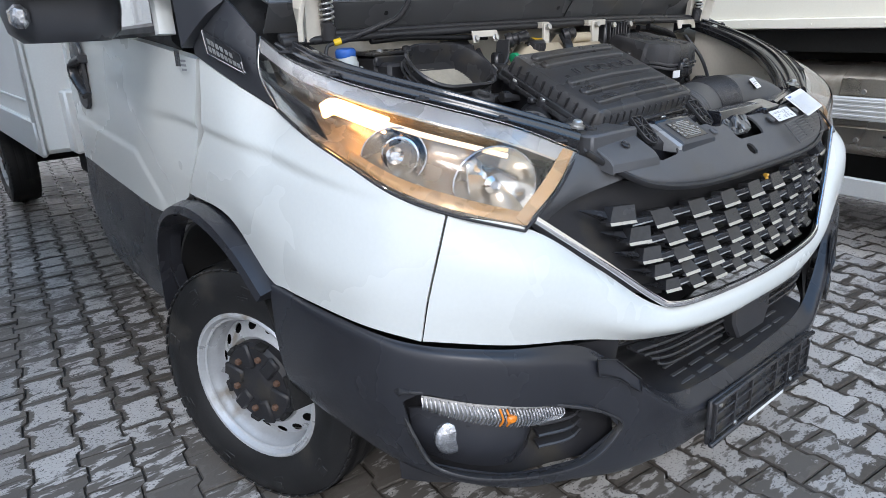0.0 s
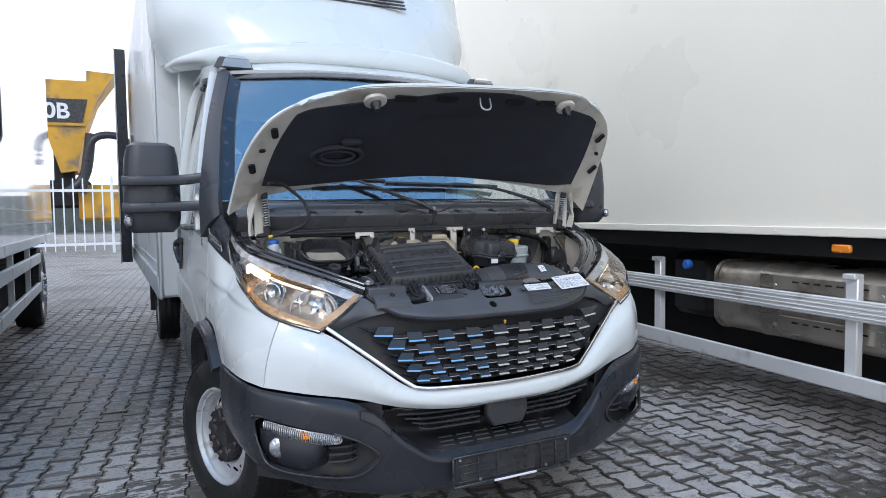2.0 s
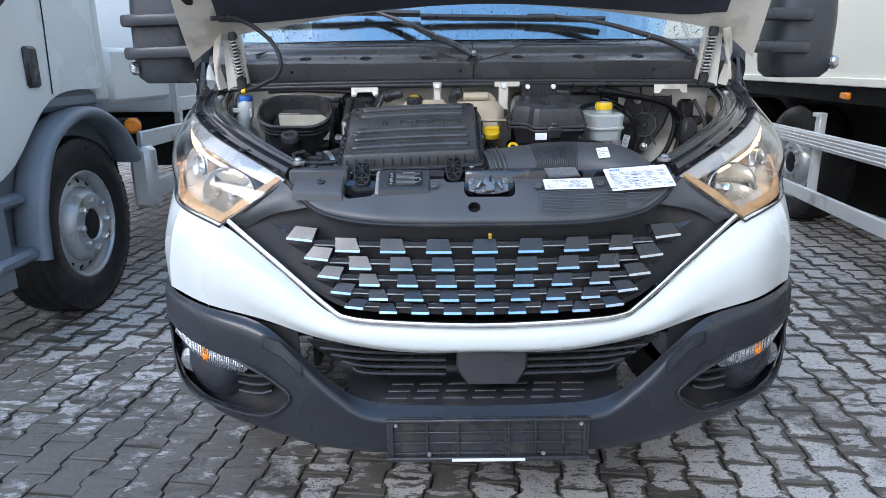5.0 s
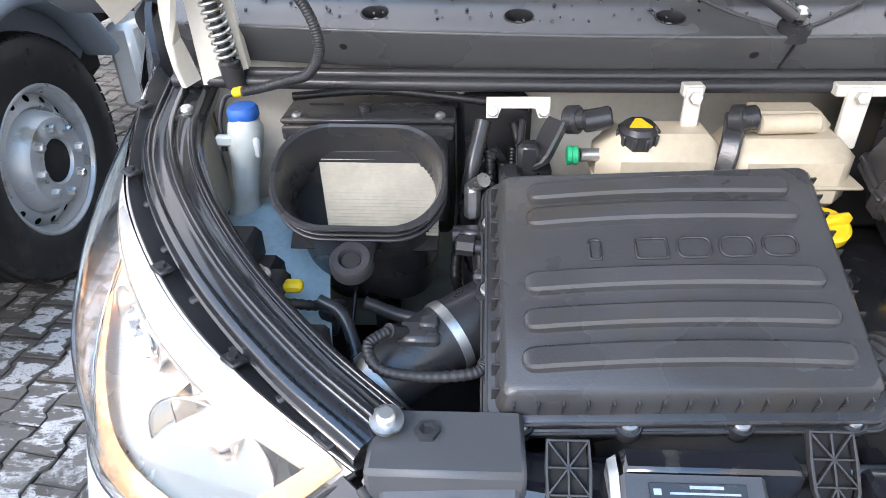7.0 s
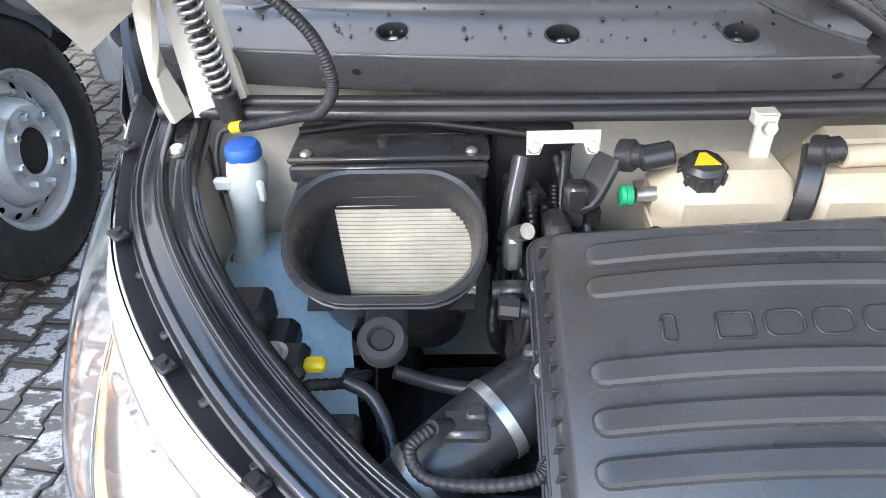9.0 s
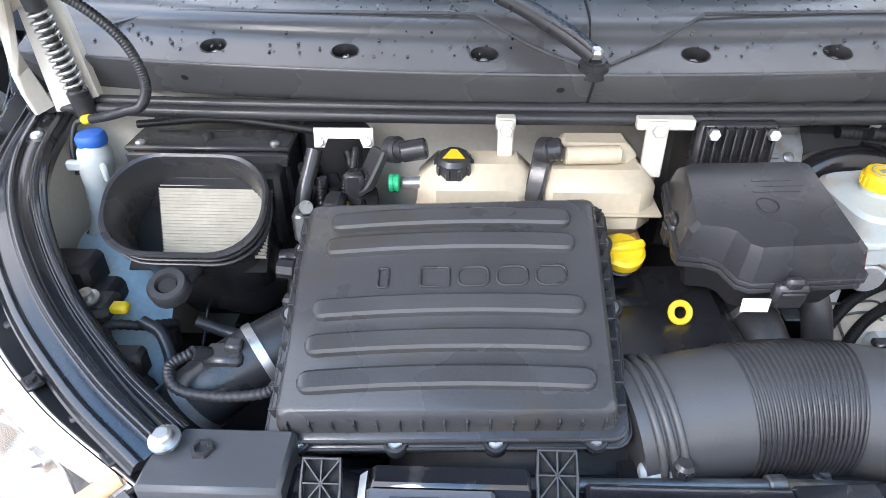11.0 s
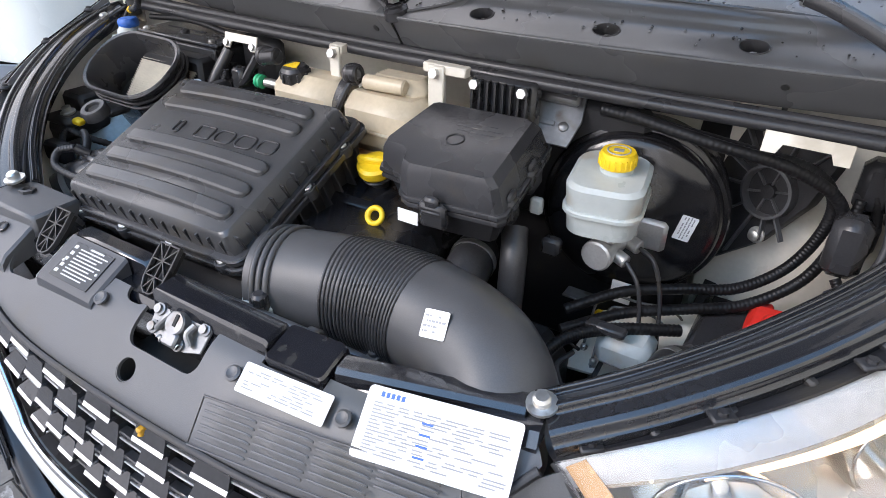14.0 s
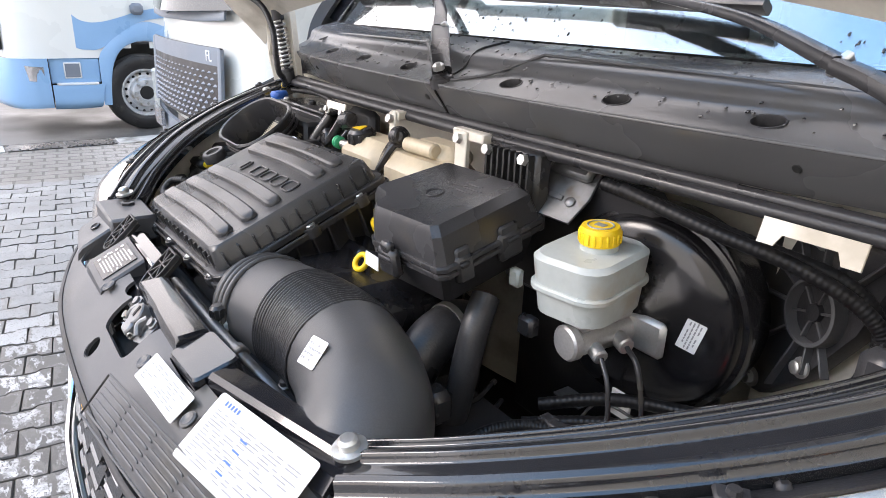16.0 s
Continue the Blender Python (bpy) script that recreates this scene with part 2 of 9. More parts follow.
def axes(o, z, x=None):
    """A frame at o whose z axis points along z, and whose x axis lies near x."""
    z = Vector(z).normalized()
    x = Vector(x) if x is not None else (Vector((1, 0, 0)) if abs(z.x) < 0.9 else Vector((0, 1, 0)))
    y = z.cross(x).normalized()
    x = y.cross(z).normalized()
    m = Matrix((x, y, z)).transposed().to_4x4()
    m.translation = Vector(o)
    return m


def rrect(w, h, r, n=4):
    """A rounded rectangle's outline round the origin."""
    out = []
    for cx, cy, a in ((w / 2 - r, h / 2 - r, 0), (-w / 2 + r, h / 2 - r, 90), (-w / 2 + r, -h / 2 + r, 180), (w / 2 - r, -h / 2 + r, 270)):
        for i in range(n + 1):
            t = radians(a + 90 * i / n)
            out.append((cx + r * math.cos(t), cy + r * math.sin(t)))
    return out


class Mesh:
    """Collects the pieces of one part."""

    def __init__(self):
        self.v, self.f = [], []

    def add(self, v, f, m=None):
        o = len(self.v)
        self.v += [tuple(m @ Vector(q)) for q in v] if m is not None else [tuple(q) for q in v]
        self.f += [tuple(o + i for i in q) for q in f]
        return self

    def box(self, c, s, b=0.0, m=None):
        """A box with chamfered edges: centre, size, chamfer."""
        hx, hy, hz = (q / 2 for q in s)
        b = min(b, hx * 0.9, hy * 0.9, hz * 0.9)
        T = Matrix.Translation(c)
        T = m @ T if m is not None else T
        if b <= 0:
            v = [(x, y, z) for x in (-hx, hx) for y in (-hy, hy) for z in (-hz, hz)]
            return self.add(v, [(0, 1, 3, 2), (4, 6, 7, 5), (0, 4, 5, 1), (2, 3, 7, 6), (0, 2, 6, 4), (1, 5, 7, 3)], T)
        v, idx = [], {}
        for sx in (-1, 1):
            for sy in (-1, 1):
                for sz in (-1, 1):
                    for ax in range(3):
                        q = [sx * (hx - b), sy * (hy - b), sz * (hz - b)]
                        q[ax] = (sx * hx, sy * hy, sz * hz)[ax]
                        idx[sx, sy, sz, ax] = len(v)
                        v.append(q)
        f = []
        for ax in range(3):
            o1, o2 = [i for i in range(3) if i != ax]
            for s0 in (-1, 1):
                def key(a, c2, k):
                    q = [0, 0, 0]
                    q[ax], q[o1], q[o2] = s0, a, c2
                    return idx[(*q, k)]
                f.append((key(-1, -1, ax), key(1, -1, ax), key(1, 1, ax), key(-1, 1, ax)))
        for ax in range(3):
            o1, o2 = [i for i in range(3) if i != ax]
            for a in (-1, 1):
                for c2 in (-1, 1):
                    def ek(s0, k):
                        q = [0, 0, 0]
                        q[ax], q[o1], q[o2] = s0, a, c2
                        return idx[(*q, k)]
                    f.append((ek(-1, o1), ek(1, o1), ek(1, o2), ek(-1, o2)))
        for sx in (-1, 1):
            for sy in (-1, 1):
                for sz in (-1, 1):
                    f.append(tuple(idx[sx, sy, sz, k] for k in range(3)))
        return self.add(v, f, T)

    def lathe(self, prof, n=24, m=None, cap=True, squash=1.0):
        """A turned shape: (radius, height) from bottom to top."""
        v, f = [], []
        for r, z in prof:
            for i in range(n):
                a = 2 * math.pi * i / n
                v.append((r * math.cos(a), r * math.sin(a) * squash, z))
        for j in range(len(prof) - 1):
            for i in range(n):
                k = (i + 1) % n
                f.append((j * n + i, j * n + k, (j + 1) * n + k, (j + 1) * n + i))
        if cap:
            f.append(tuple(reversed(range(n))))
            f.append(tuple(range((len(prof) - 1) * n, len(prof) * n)))
        return self.add(v, f, m)

    def cyl(self, p0, p1, r, r1=None, n=16, b=0.0):
        p0, p1 = Vector(p0), Vector(p1)
        h = (p1 - p0).length
        r1 = r if r1 is None else r1
        prof = [(r - b, 0), (r, b), (r1, h - b), (r1 - b, h)] if b else [(r, 0), (r1, h)]
        return self.lathe(prof, n, axes(p0, p1 - p0))

    def ring(self, c, z, r, t, n=24, k=10, squash=1.0, x=None):
        """A round-sectioned ring of radius r and thickness t."""
        k = max(k, 10)
        v, f = [], []
        for i in range(n):
            a = 2 * math.pi * i / n
            for j in range(k):
                q = 2 * math.pi * j / k
                rr = r + t * math.cos(q)
                v.append((rr * math.cos(a), rr * math.sin(a) * squash, t * math.sin(q)))
        for i in range(n):
            for j in range(k):
                f.append((i * k + j, ((i + 1) % n) * k + j, ((i + 1) % n) * k + (j + 1) % k, i * k + (j + 1) % k))
        return self.add(v, f, axes(c, z, x))

    def sweep(self, pts, section, n=0, closed=False, up=(0, 0, 1), scales=None, cap=True):
        """A section, as (side, up) points, carried along a smooth line."""
        p = catmull(pts, n) if n else [Vector(q) for q in pts]
        N, k = len(p), len(section)
        v, f = [], []
        up = Vector(up)
        for i in range(N):
            a = p[i - 1] if i > 0 or closed else p[0]
            b = p[(i + 1) % N] if i < N - 1 or closed else p[-1]
            d = (b - a).normalized()
            side = d.cross(up)
            side = side.normalized() if side.length > 1e-5 else Vector((1, 0, 0))
            u = side.cross(d).normalized()
            s = scales[i] if scales else 1.0
            v += [p[i] + side * (q[0] * s) + u * (q[1] * s) for q in section]
        for i in range(N if closed else N - 1):
            for j in range(k):
                a, b = i * k, ((i + 1) % N) * k
                f.append((a + j, b + j, b + (j + 1) % k, a + (j + 1) % k))
        if cap and not closed:
            f.append(tuple(range(k)))
            f.append(tuple(reversed(range((N - 1) * k, N * k))))
        return self.add(v, f)

    def tube(self, pts, r, n=24, k=12, ribs=0, depth=0.12, closed=False, up=(0, 0, 1)):
        """A hose along a smooth line; ribs: how many corrugations."""
        k = max(k, 12)
        if ribs:
            n = ribs * 4 + 1
        sec = [(r * math.cos(2 * math.pi * j / k), r * math.sin(2 * math.pi * j / k)) for j in range(k)]
        sc = [1 + depth * (1 if (i % 4) in (1, 2) else -1) * 0.5 for i in range(n)] if ribs else None
        return self.sweep(pts, sec, n, closed, up, sc)

    def prism(self, outline, z0, z1, m=None, b=0.0, taper=1.0):
        """An outline raised from z0 to z1, its top edge chamfered by b."""
        n = len(outline)
        cx, cy = sum(p[0] for p in outline) / n, sum(p[1] for p in outline) / n
        ext = max(max(abs(p[0] - cx) for p in outline), max(abs(p[1] - cy) for p in outline))
        def lay(z, s):
            return [(cx + (p[0] - cx) * s, cy + (p[1] - cy) * s, z) for p in outline]
        layers = [lay(z0, 1.0)]
        if b:
            layers += [lay(z1 - b, taper), lay(z1, taper * (1 - b / ext))]
        else:
            layers += [lay(z1, taper)]
        v = [q for l in layers for q in l]
        f = [tuple(reversed(range(n))), tuple(range(n * (len(layers) - 1), n * len(layers)))]
        for j in range(len(layers) - 1):
            for i in range(n):
                k = (i + 1) % n
                f.append((j * n + i, j * n + k, j * n + n + k, j * n + n + i))
        return self.add(v, f, m)

    def net(self, rows, nu, nv, t=0.0, flip=False, skip=None, mirror=False, swell=None, cut=None):
        """A smooth skin over a small net of control points; t: its thickness; swell: how far it bulges at a place; skip: drops the cells whose middle it names;
        cut: the distance from a hole's edge, below zero inside it, to which the skin is trimmed."""
        cross = [catmull(r, nu) for r in rows]
        cols = [catmull([c[i] for c in cross], nv) for i in range(nu)]
        g = [[cols[i][j] for i in range(nu)] for j in range(nv)]
        nrm = [[None] * nu for _ in range(nv)]
        for j in range(nv):
            for i in range(nu):
                du = g[j][min(i + 1, nu - 1)] - g[j][max(i - 1, 0)]
                dv = g[min(j + 1, nv - 1)][i] - g[max(j - 1, 0)][i]
                q = du.cross(dv)
                nrm[j][i] = (q.normalized() if q.length > 1e-9 else Vector((0, 0, 1))) * (-1 if flip else 1)
        if swell:
            for j in range(nv):
                for i in range(nu):
                    g[j][i] = g[j][i] + nrm[j][i] * swell(g[j][i])
        keep = {}
        for j in range(nv - 1):
            for i in range(nu - 1):
                mid = (g[j][i] + g[j + 1][i + 1]) / 2
                keep[j, i] = not (skip and skip(mid)) and not (cut and cut(mid) < 0)
        if cut:
            rim = set()
            for (j, i), k in keep.items():
                if not k:
                    rim |= {(j, i), (j, i + 1), (j + 1, i), (j + 1, i + 1)}
            kept = {q for (j, i), k in keep.items() if k for q in ((j, i), (j, i + 1), (j + 1, i), (j + 1, i + 1))}
            moved = {}
            for j, i in rim & kept:
                q = g[j][i]
                du = (g[j][min(i + 1, nu - 1)] - g[j][max(i - 1, 0)]) / 2
                dv = (g[min(j + 1, nv - 1)][i] - g[max(j - 1, 0)][i]) / 2
                a = b = 0.0
                for step in range(4):
                    w = q + du * a + dv * b
                    d = cut(w)
                    ga, gb = (cut(w + du * 0.1) - d) * 10, (cut(w + dv * 0.1) - d) * 10
                    n2 = ga * ga + gb * gb
                    if n2 > 1e-14:
                        a, b = max(-0.9, min(0.9, a - d * ga / n2)), max(-0.9, min(0.9, b - d * gb / n2))
                moved[j, i] = q + du * a + dv * b
            for (j, i), q in moved.items():
                g[j][i] = q
        v = [g[j][i] for j in range(nv) for i in range(nu)]
        f = [(j * nu + i, j * nu + i + 1, (j + 1) * nu + i + 1, (j + 1) * nu + i) for (j, i), k in keep.items() if k]
        if t:
            o = nu * nv
            v += [g[j][i] - nrm[j][i] * t for j in range(nv) for i in range(nu)]
            f += [tuple(o + a for a in reversed(q)) for q in f]
            for (j, i), k in keep.items():
                if not k:
                    continue
                for dj, di, a, b in ((-1, 0, (j, i), (j, i + 1)), (1, 0, (j + 1, i + 1), (j + 1, i)), (0, -1, (j + 1, i), (j, i)), (0, 1, (j, i + 1), (j + 1, i + 1))):
                    if not keep.get((j + dj, i + di), False):
                        A, B = a[0] * nu + a[1], b[0] * nu + b[1]
                        f.append((B, A, o + A, o + B))
        self.add(v, f)
        if mirror:
            self.add([(-q[0], q[1], q[2]) for q in v], [tuple(reversed(q)) for q in f])
        return self

    def done(self, name, angle=38, fix=True):
        me = bpy.data.meshes.new(name)
        me.from_pydata(self.v, [], self.f)
        if fix:
            bm = bmesh.new()
            bm.from_mesh(me)
            bmesh.ops.remove_doubles(bm, verts=bm.verts, dist=1e-5)
            bmesh.ops.recalc_face_normals(bm, faces=bm.faces)
            bm.to_mesh(me)
            bm.free()
        me.polygons.foreach_set("use_smooth", [True] * len(me.polygons))
        me.set_sharp_from_angle(angle=radians(angle))
        me.update()
        return me


def thing(name, label, category, group="", at=(0, 0, 0)):
    ob = new(name)
    ob.empty_display_size = 0.1
    ob.location = at
    return tagged(ob, label, category, group)


def part(name, mesh, material, parent, label="", angle=38, fix=True):
    """One mesh object under a thing or a part; the mesh is given in world places."""
    me = mesh.done(name, angle, fix) if isinstance(mesh, Mesh) else mesh
    if not me.materials:
        me.materials.append(material)
    ob = new(name, me)
    # thing > part > sub-part, no deeper
    while parent is not None and parent.parent is not None and parent.parent.parent is not None:
        parent = parent.parent
    if parent is not None:
        ob.parent = parent
        ob.matrix_parent_inverse = Matrix.Translation(-parent.location) if parent.data is None else Matrix.Identity(4)
    return tagged(ob, label)


def inside(poly, x, y):
    c, n = False, len(poly)
    for i in range(n):
        (x1, y1), (x2, y2) = poly[i], poly[i - 1]
        if (y1 > y) != (y2 > y) and x < (x2 - x1) * (y - y1) / (y2 - y1) + x1:
            c = not c
    return c


def off_rect(x, y, x0, x1, y0, y1, r):
    """How far x, y lies from a rectangle with round corners, below zero inside."""
    qx, qy = abs(x - (x0 + x1) / 2) - (x1 - x0) / 2 + r, abs(y - (y0 + y1) / 2) - (y1 - y0) / 2 + r
    return math.hypot(max(qx, 0.0), max(qy, 0.0)) + min(max(qx, qy), 0.0) - r


def off_poly(poly, x, y):
    """How far x, y lies from a polygon, below zero inside."""
    d = 1e9
    for (x1, y1), (x2, y2) in zip(poly, poly[1:] + poly[:1]):
        k = max(0.0, min(1.0, ((x - x1) * (x2 - x1) + (y - y1) * (y2 - y1)) / ((x2 - x1) ** 2 + (y2 - y1) ** 2)))
        d = min(d, math.hypot(x - x1 - k * (x2 - x1), y - y1 - k * (y2 - y1)))
    return -d if inside(poly, x, y) else d


def sided(pts, s):
    """Left-hand points (x below zero) carried to side s: -1 keeps, 1 mirrors."""
    return [(-s * p[0] if s > 0 else p[0], p[1], p[2]) for p in pts]


def flipx(p, s):
    return (p[0] if s < 0 else -p[0], p[1], p[2])

# ---- the box van: outer body ----
van = thing("box_van", "white box van, bonnet open, headlights lit, parked on block paving", "van", at=(0, 1.0, 0))

# bumper cover below the grille, white
cover = [
    [(0, 0.178, 0.605), (-0.22, 0.184, 0.606), (-0.42, 0.212, 0.632), (-0.58, 0.243, 0.676), (-0.74, 0.287, 0.705), (-0.87, 0.388, 0.722)],
    [(0, 0.158, 0.622), (-0.22, 0.164, 0.627), (-0.42, 0.190, 0.66), (-0.58, 0.225, 0.73), (-0.735, 0.270, 0.79), (-0.862, 0.376, 0.80)],
    [(0, 0.158, 0.655), (-0.22, 0.164, 0.66), (-0.41, 0.195, 0.69), (-0.56, 0.232, 0.79), (-0.72, 0.274, 0.87), (-0.84, 0.367, 0.89)],
    [(0, 0.172, 0.676), (-0.22, 0.178, 0.682), (-0.38, 0.203, 0.698), (-0.53, 0.255, 0.808), (-0.67, 0.303, 0.91), (-0.812, 0.372, 0.956)],
]
whole = [[(-x, y, z) for x, y, z in reversed(r[1:])] + r for r in cover]
part("front_bumper_cover", Mesh().net(whole, 72, 14, 0.006, flip=True), WHITE, van, "glossy white painted bumper cover")

def swage(p):
    """The pressed crease along door and fender, and the door's lower one."""
    x = Vector((abs(p.x), p.y, p.z))
    line = 0.985 + 0.055 * min(1.0, max(0.0, (p.y - 0.5) / 0.4)) + 0.035 * max(0.0, min(0.35, p.y - 0.9)) / 0.35
    fade = min(1.0, max(0.0, (p.y - 0.45) / 0.3)) * min(1.0, max(0.0, (1.52 - p.y) / 0.25))
    d = line - p.z
    a = 0.0
    if d > 0:
        a -= 0.009 * fade * min(1.0, d / 0.014) * max(0.0, 1 - d / 0.16)
    low = 0.948 + 0.075 * (p.y - 1.63) if p.y > 1.63 else 0.948 - 0.96 * (1.63 - p.y)
    e = low - p.z
    if e > 0 and p.y > 1.47:
        a += 0.005 * min(1.0, e / 0.012) * min(1.0, (p.y - 1.47) / 0.05)
    return a


FENDER = [
    [(-0.873, 0.39, 0.722), (-0.922, 0.50, 0.733), (-0.943, 0.64, 0.738), (-0.949, 0.77, 0.738), (-0.95, 0.85, 0.745), (-0.951, 1.03, 0.85), (-0.952, 1.282, 0.865)],
    [(-0.865, 0.379, 0.80), (-0.92, 0.492, 0.82), (-0.947, 0.63, 0.83), (-0.955, 0.76, 0.85), (-0.957, 0.85, 0.88), (-0.957, 1.0, 0.95), (-0.957, 1.2, 0.96)],
    [(-0.843, 0.371, 0.89), (-0.895, 0.48, 0.91), (-0.922, 0.60, 0.94), (-0.935, 0.74, 0.97), (-0.938, 0.85, 1.0), (-0.948, 0.98, 1.06), (-0.955, 1.11, 1.06)],
    [(-0.815, 0.376, 0.957), (-0.862, 0.463, 0.984), (-0.887, 0.573, 1.028), (-0.896, 0.705, 1.068), (-0.884, 0.848, 1.11), (-0.925, 0.96, 1.167), (-0.95, 1.07, 1.217)],
]
for s in (-1, 1):
    part("fender", Mesh().net([sided(r, s) for r in FENDER], 60, 48, 0.005, flip=s < 0, swell=swage), WHITE, van)

# doors, sills and pillars
for s in (-1, 1):
    low = [(-0.952, 1.29, 0.852), (-0.955, 1.5, 0.772), (-0.957, 1.9, 0.79), (-0.957, 2.30, 0.822)]
    mid = [(-0.962, 1.16, 1.0), (-0.972, 1.5, 0.98), (-0.975, 1.9, 0.98), (-0.972, 2.32, 0.98)]
    top = [(-0.955, 1.078, 1.215), (-0.965, 1.5, 1.26), (-0.965, 1.9, 1.28), (-0.96, 2.32, 1.28)]
    part("door", Mesh().net([sided(r, s) for r in (low, mid, top)], 70, 60, 0.03, flip=s < 0, swell=swage), WHITE, van)
    sill = [[(-0.951, 1.46, 0.775), (-0.957, 1.9, 0.787), (-0.957, 2.4, 0.82)], [(-0.968, 1.49, 0.62), (-0.972, 1.9, 0.62), (-0.968, 2.4, 0.64)], [(-0.93, 1.52, 0.40), (-0.935, 1.9, 0.40), (-0.93, 2.4, 0.41)]]
    part("sill", Mesh().net([sided(r, s) for r in sill], 12, 8, 0.03, flip=s > 0), BUMPER, van, "black plastic sill cladding")
    # frame round the side window, in white, leaning in to the roof
    fr = Mesh()
    fr.sweep(sided([(-0.96, 2.30, 1.27), (-0.93, 2.31, 1.6), (-0.86, 2.30, 2.0), (-0.80, 2.26, 2.12)], s), rrect(0.05, 0.10, 0.015, 2), 14, up=(0, 1, 0))
    fr.sweep(sided([(-0.80, 2.26, 2.12), (-0.825, 1.95, 2.12), (-0.825, 1.63, 2.07)], s), rrect(0.05, 0.07, 0.015, 2), 10)
    fr.sweep(sided([(-0.972, 1.20, 1.27), (-0.962, 1.235, 1.45), (-0.898, 1.445, 1.77), (-0.828, 1.65, 2.07)], s), rrect(0.045, 0.035, 0.012, 2), 16, up=(0, 1, 0))
    part("door_frame", fr, WHITE, van)
    glass = [[(-0.958, 1.22, 1.30), (-0.962, 1.7, 1.29), (-0.955, 2.27, 1.29)], [(-0.90, 1.38, 1.65), (-0.91, 1.8, 1.66), (-0.905, 2.27, 1.66)], [(-0.80, 1.60, 2.05), (-0.815, 1.9, 2.08), (-0.81, 2.25, 2.07)]]
    part("side_window", Mesh().net([sided(r, s) for r in glass], 10, 8, 0.005, flip=s < 0), GLASS, van, "clear side window glass").visible_shadow = False
    rb = Mesh()
    rb.sweep(sided([(-0.972, 1.20, 1.285), (-0.972, 1.7, 1.275), (-0.966, 2.29, 1.275)], s), rrect(0.02, 0.03, 0.008, 1), 10)
    rb.sweep(sided([(-0.95, 1.44, 1.30), (-0.89, 1.62, 1.66), (-0.82, 1.80, 2.05)], s), rrect(0.015, 0.03, 0.006, 1), 10, up=(0, 1, 0))
    rb.sweep(sided([(-0.966, 1.262, 1.29), (-0.956, 1.292, 1.45), (-0.892, 1.502, 1.77), (-0.826, 1.700, 2.045), (-0.818, 1.78, 2.075), (-0.815, 2.0, 2.088), (-0.815, 2.24, 2.085)], s), rrect(0.024, 0.022, 0.006, 1), 30, up=(0, 1, 0))
    part("window_seal", rb, RUBBER, van, "black rubber window seal")
    # black A-pillar and the trim that runs down to the headlight
    pil = [[(-0.957, 1.08, 1.24), (-0.952, 1.12, 1.45), (-0.888, 1.355, 1.77), (-0.803, 1.60, 2.045)], [(-0.93, 1.0, 1.30), (-0.925, 1.06, 1.445), (-0.862, 1.325, 1.77), (-0.782, 1.585, 2.048)], [(-0.90, 0.975, 1.33), (-0.897, 1.03, 1.44), (-0.838, 1.30, 1.765), (-0.758, 1.575, 2.045)]]
    part("a_pillar", Mesh().net([sided(r, s) for r in pil], 20, 8, 0.03, flip=s > 0), TRIMDARK, van, "black plastic A-pillar trim")
    trim = [[(-0.888, 0.852, 1.118), (-0.928, 0.962, 1.172), (-0.956, 1.075, 1.224)], [(-0.905, 0.868, 1.19), (-0.936, 0.962, 1.26), (-0.958, 1.075, 1.29)], [(-0.892, 0.885, 1.268), (-0.918, 0.955, 1.335), (-0.942, 1.12, 1.40)]]
    tp = part("fender_trim", Mesh().net([sided(r, s) for r in trim], 12, 10, 0.01, flip=s < 0), TRIMDARK, van, "black fender trim with a chrome-edged badge")
    # badge plate: chrome edge on two sides, two rows of unreadable print
    q00, q10, q11, q01 = (Vector(q) for q in ((-0.9545, 1.0121, 1.2787), (-0.9265, 0.8967, 1.2276), (-0.9220, 0.8917, 1.187), (-0.9490, 1.0078, 1.2274)))
    nb = Vector((-0.976, -0.201, -0.089))
    bp_ = part("badge", Mesh().add([flipx(q + nb * d, s) for d in (0.0, 0.003) for q in (q00, q10, q11, q01)], [(0, 1, 2, 3), (7, 6, 5, 4), (0, 4, 5, 1), (1, 5, 6, 2), (2, 6, 7, 3), (3, 7, 4, 0)]), PLASTIC, tp, "small chrome-edged badge")
    part("badge_edge", Mesh().sweep(sided([tuple(q + nb * 0.003) for q in (q00, q01, q11, q10.lerp(q11, 0.4))], s), rrect(0.005, 0.004, 0.001, 1), 0, up=(-1 if s < 0 else 1, 0, 0)), SATINCHROME, bp_, "chrome edge")
    for row, cuts in ((0.36, (0.10, 0.20, 0.33, 0.45, 0.58, 0.70)), (0.70, (0.08, 0.19, 0.30, 0.41, 0.52, 0.63, 0.75, 0.86))):
        for u in cuts:
            a, b = q00.lerp(q10, u).lerp(q01.lerp(q11, u), row - 0.11), q00.lerp(q10, u + 0.07).lerp(q01.lerp(q11, u + 0.07), row + 0.11)
            c, d = q00.lerp(q10, u + 0.07).lerp(q01.lerp(q11, u + 0.07), row - 0.11), q00.lerp(q10, u).lerp(q01.lerp(q11, u), row + 0.11)
            part("print", Mesh().add([flipx(q + nb * h, s) for h in (0.003, 0.0045) for q in (a, c, b, d)], [(0, 1, 2, 3), (7, 6, 5, 4), (0, 4, 5, 1), (1, 5, 6, 2), (2, 6, 7, 3), (3, 7, 4, 0)]), ALU, bp_)
    if s < 0:
        stk = part("sticker", Mesh().box((-0.9725, 1.147, 1.217), (0.001, 0.030, 0.036), 0), PLASTIC, van, "small black and grey sticker")
        for k in range(3):
            part("print", Mesh().box((-0.9725, 1.112, 1.212 - 0.010 * k), (0.001, 0.030, 0.005), 0), INK, stk)

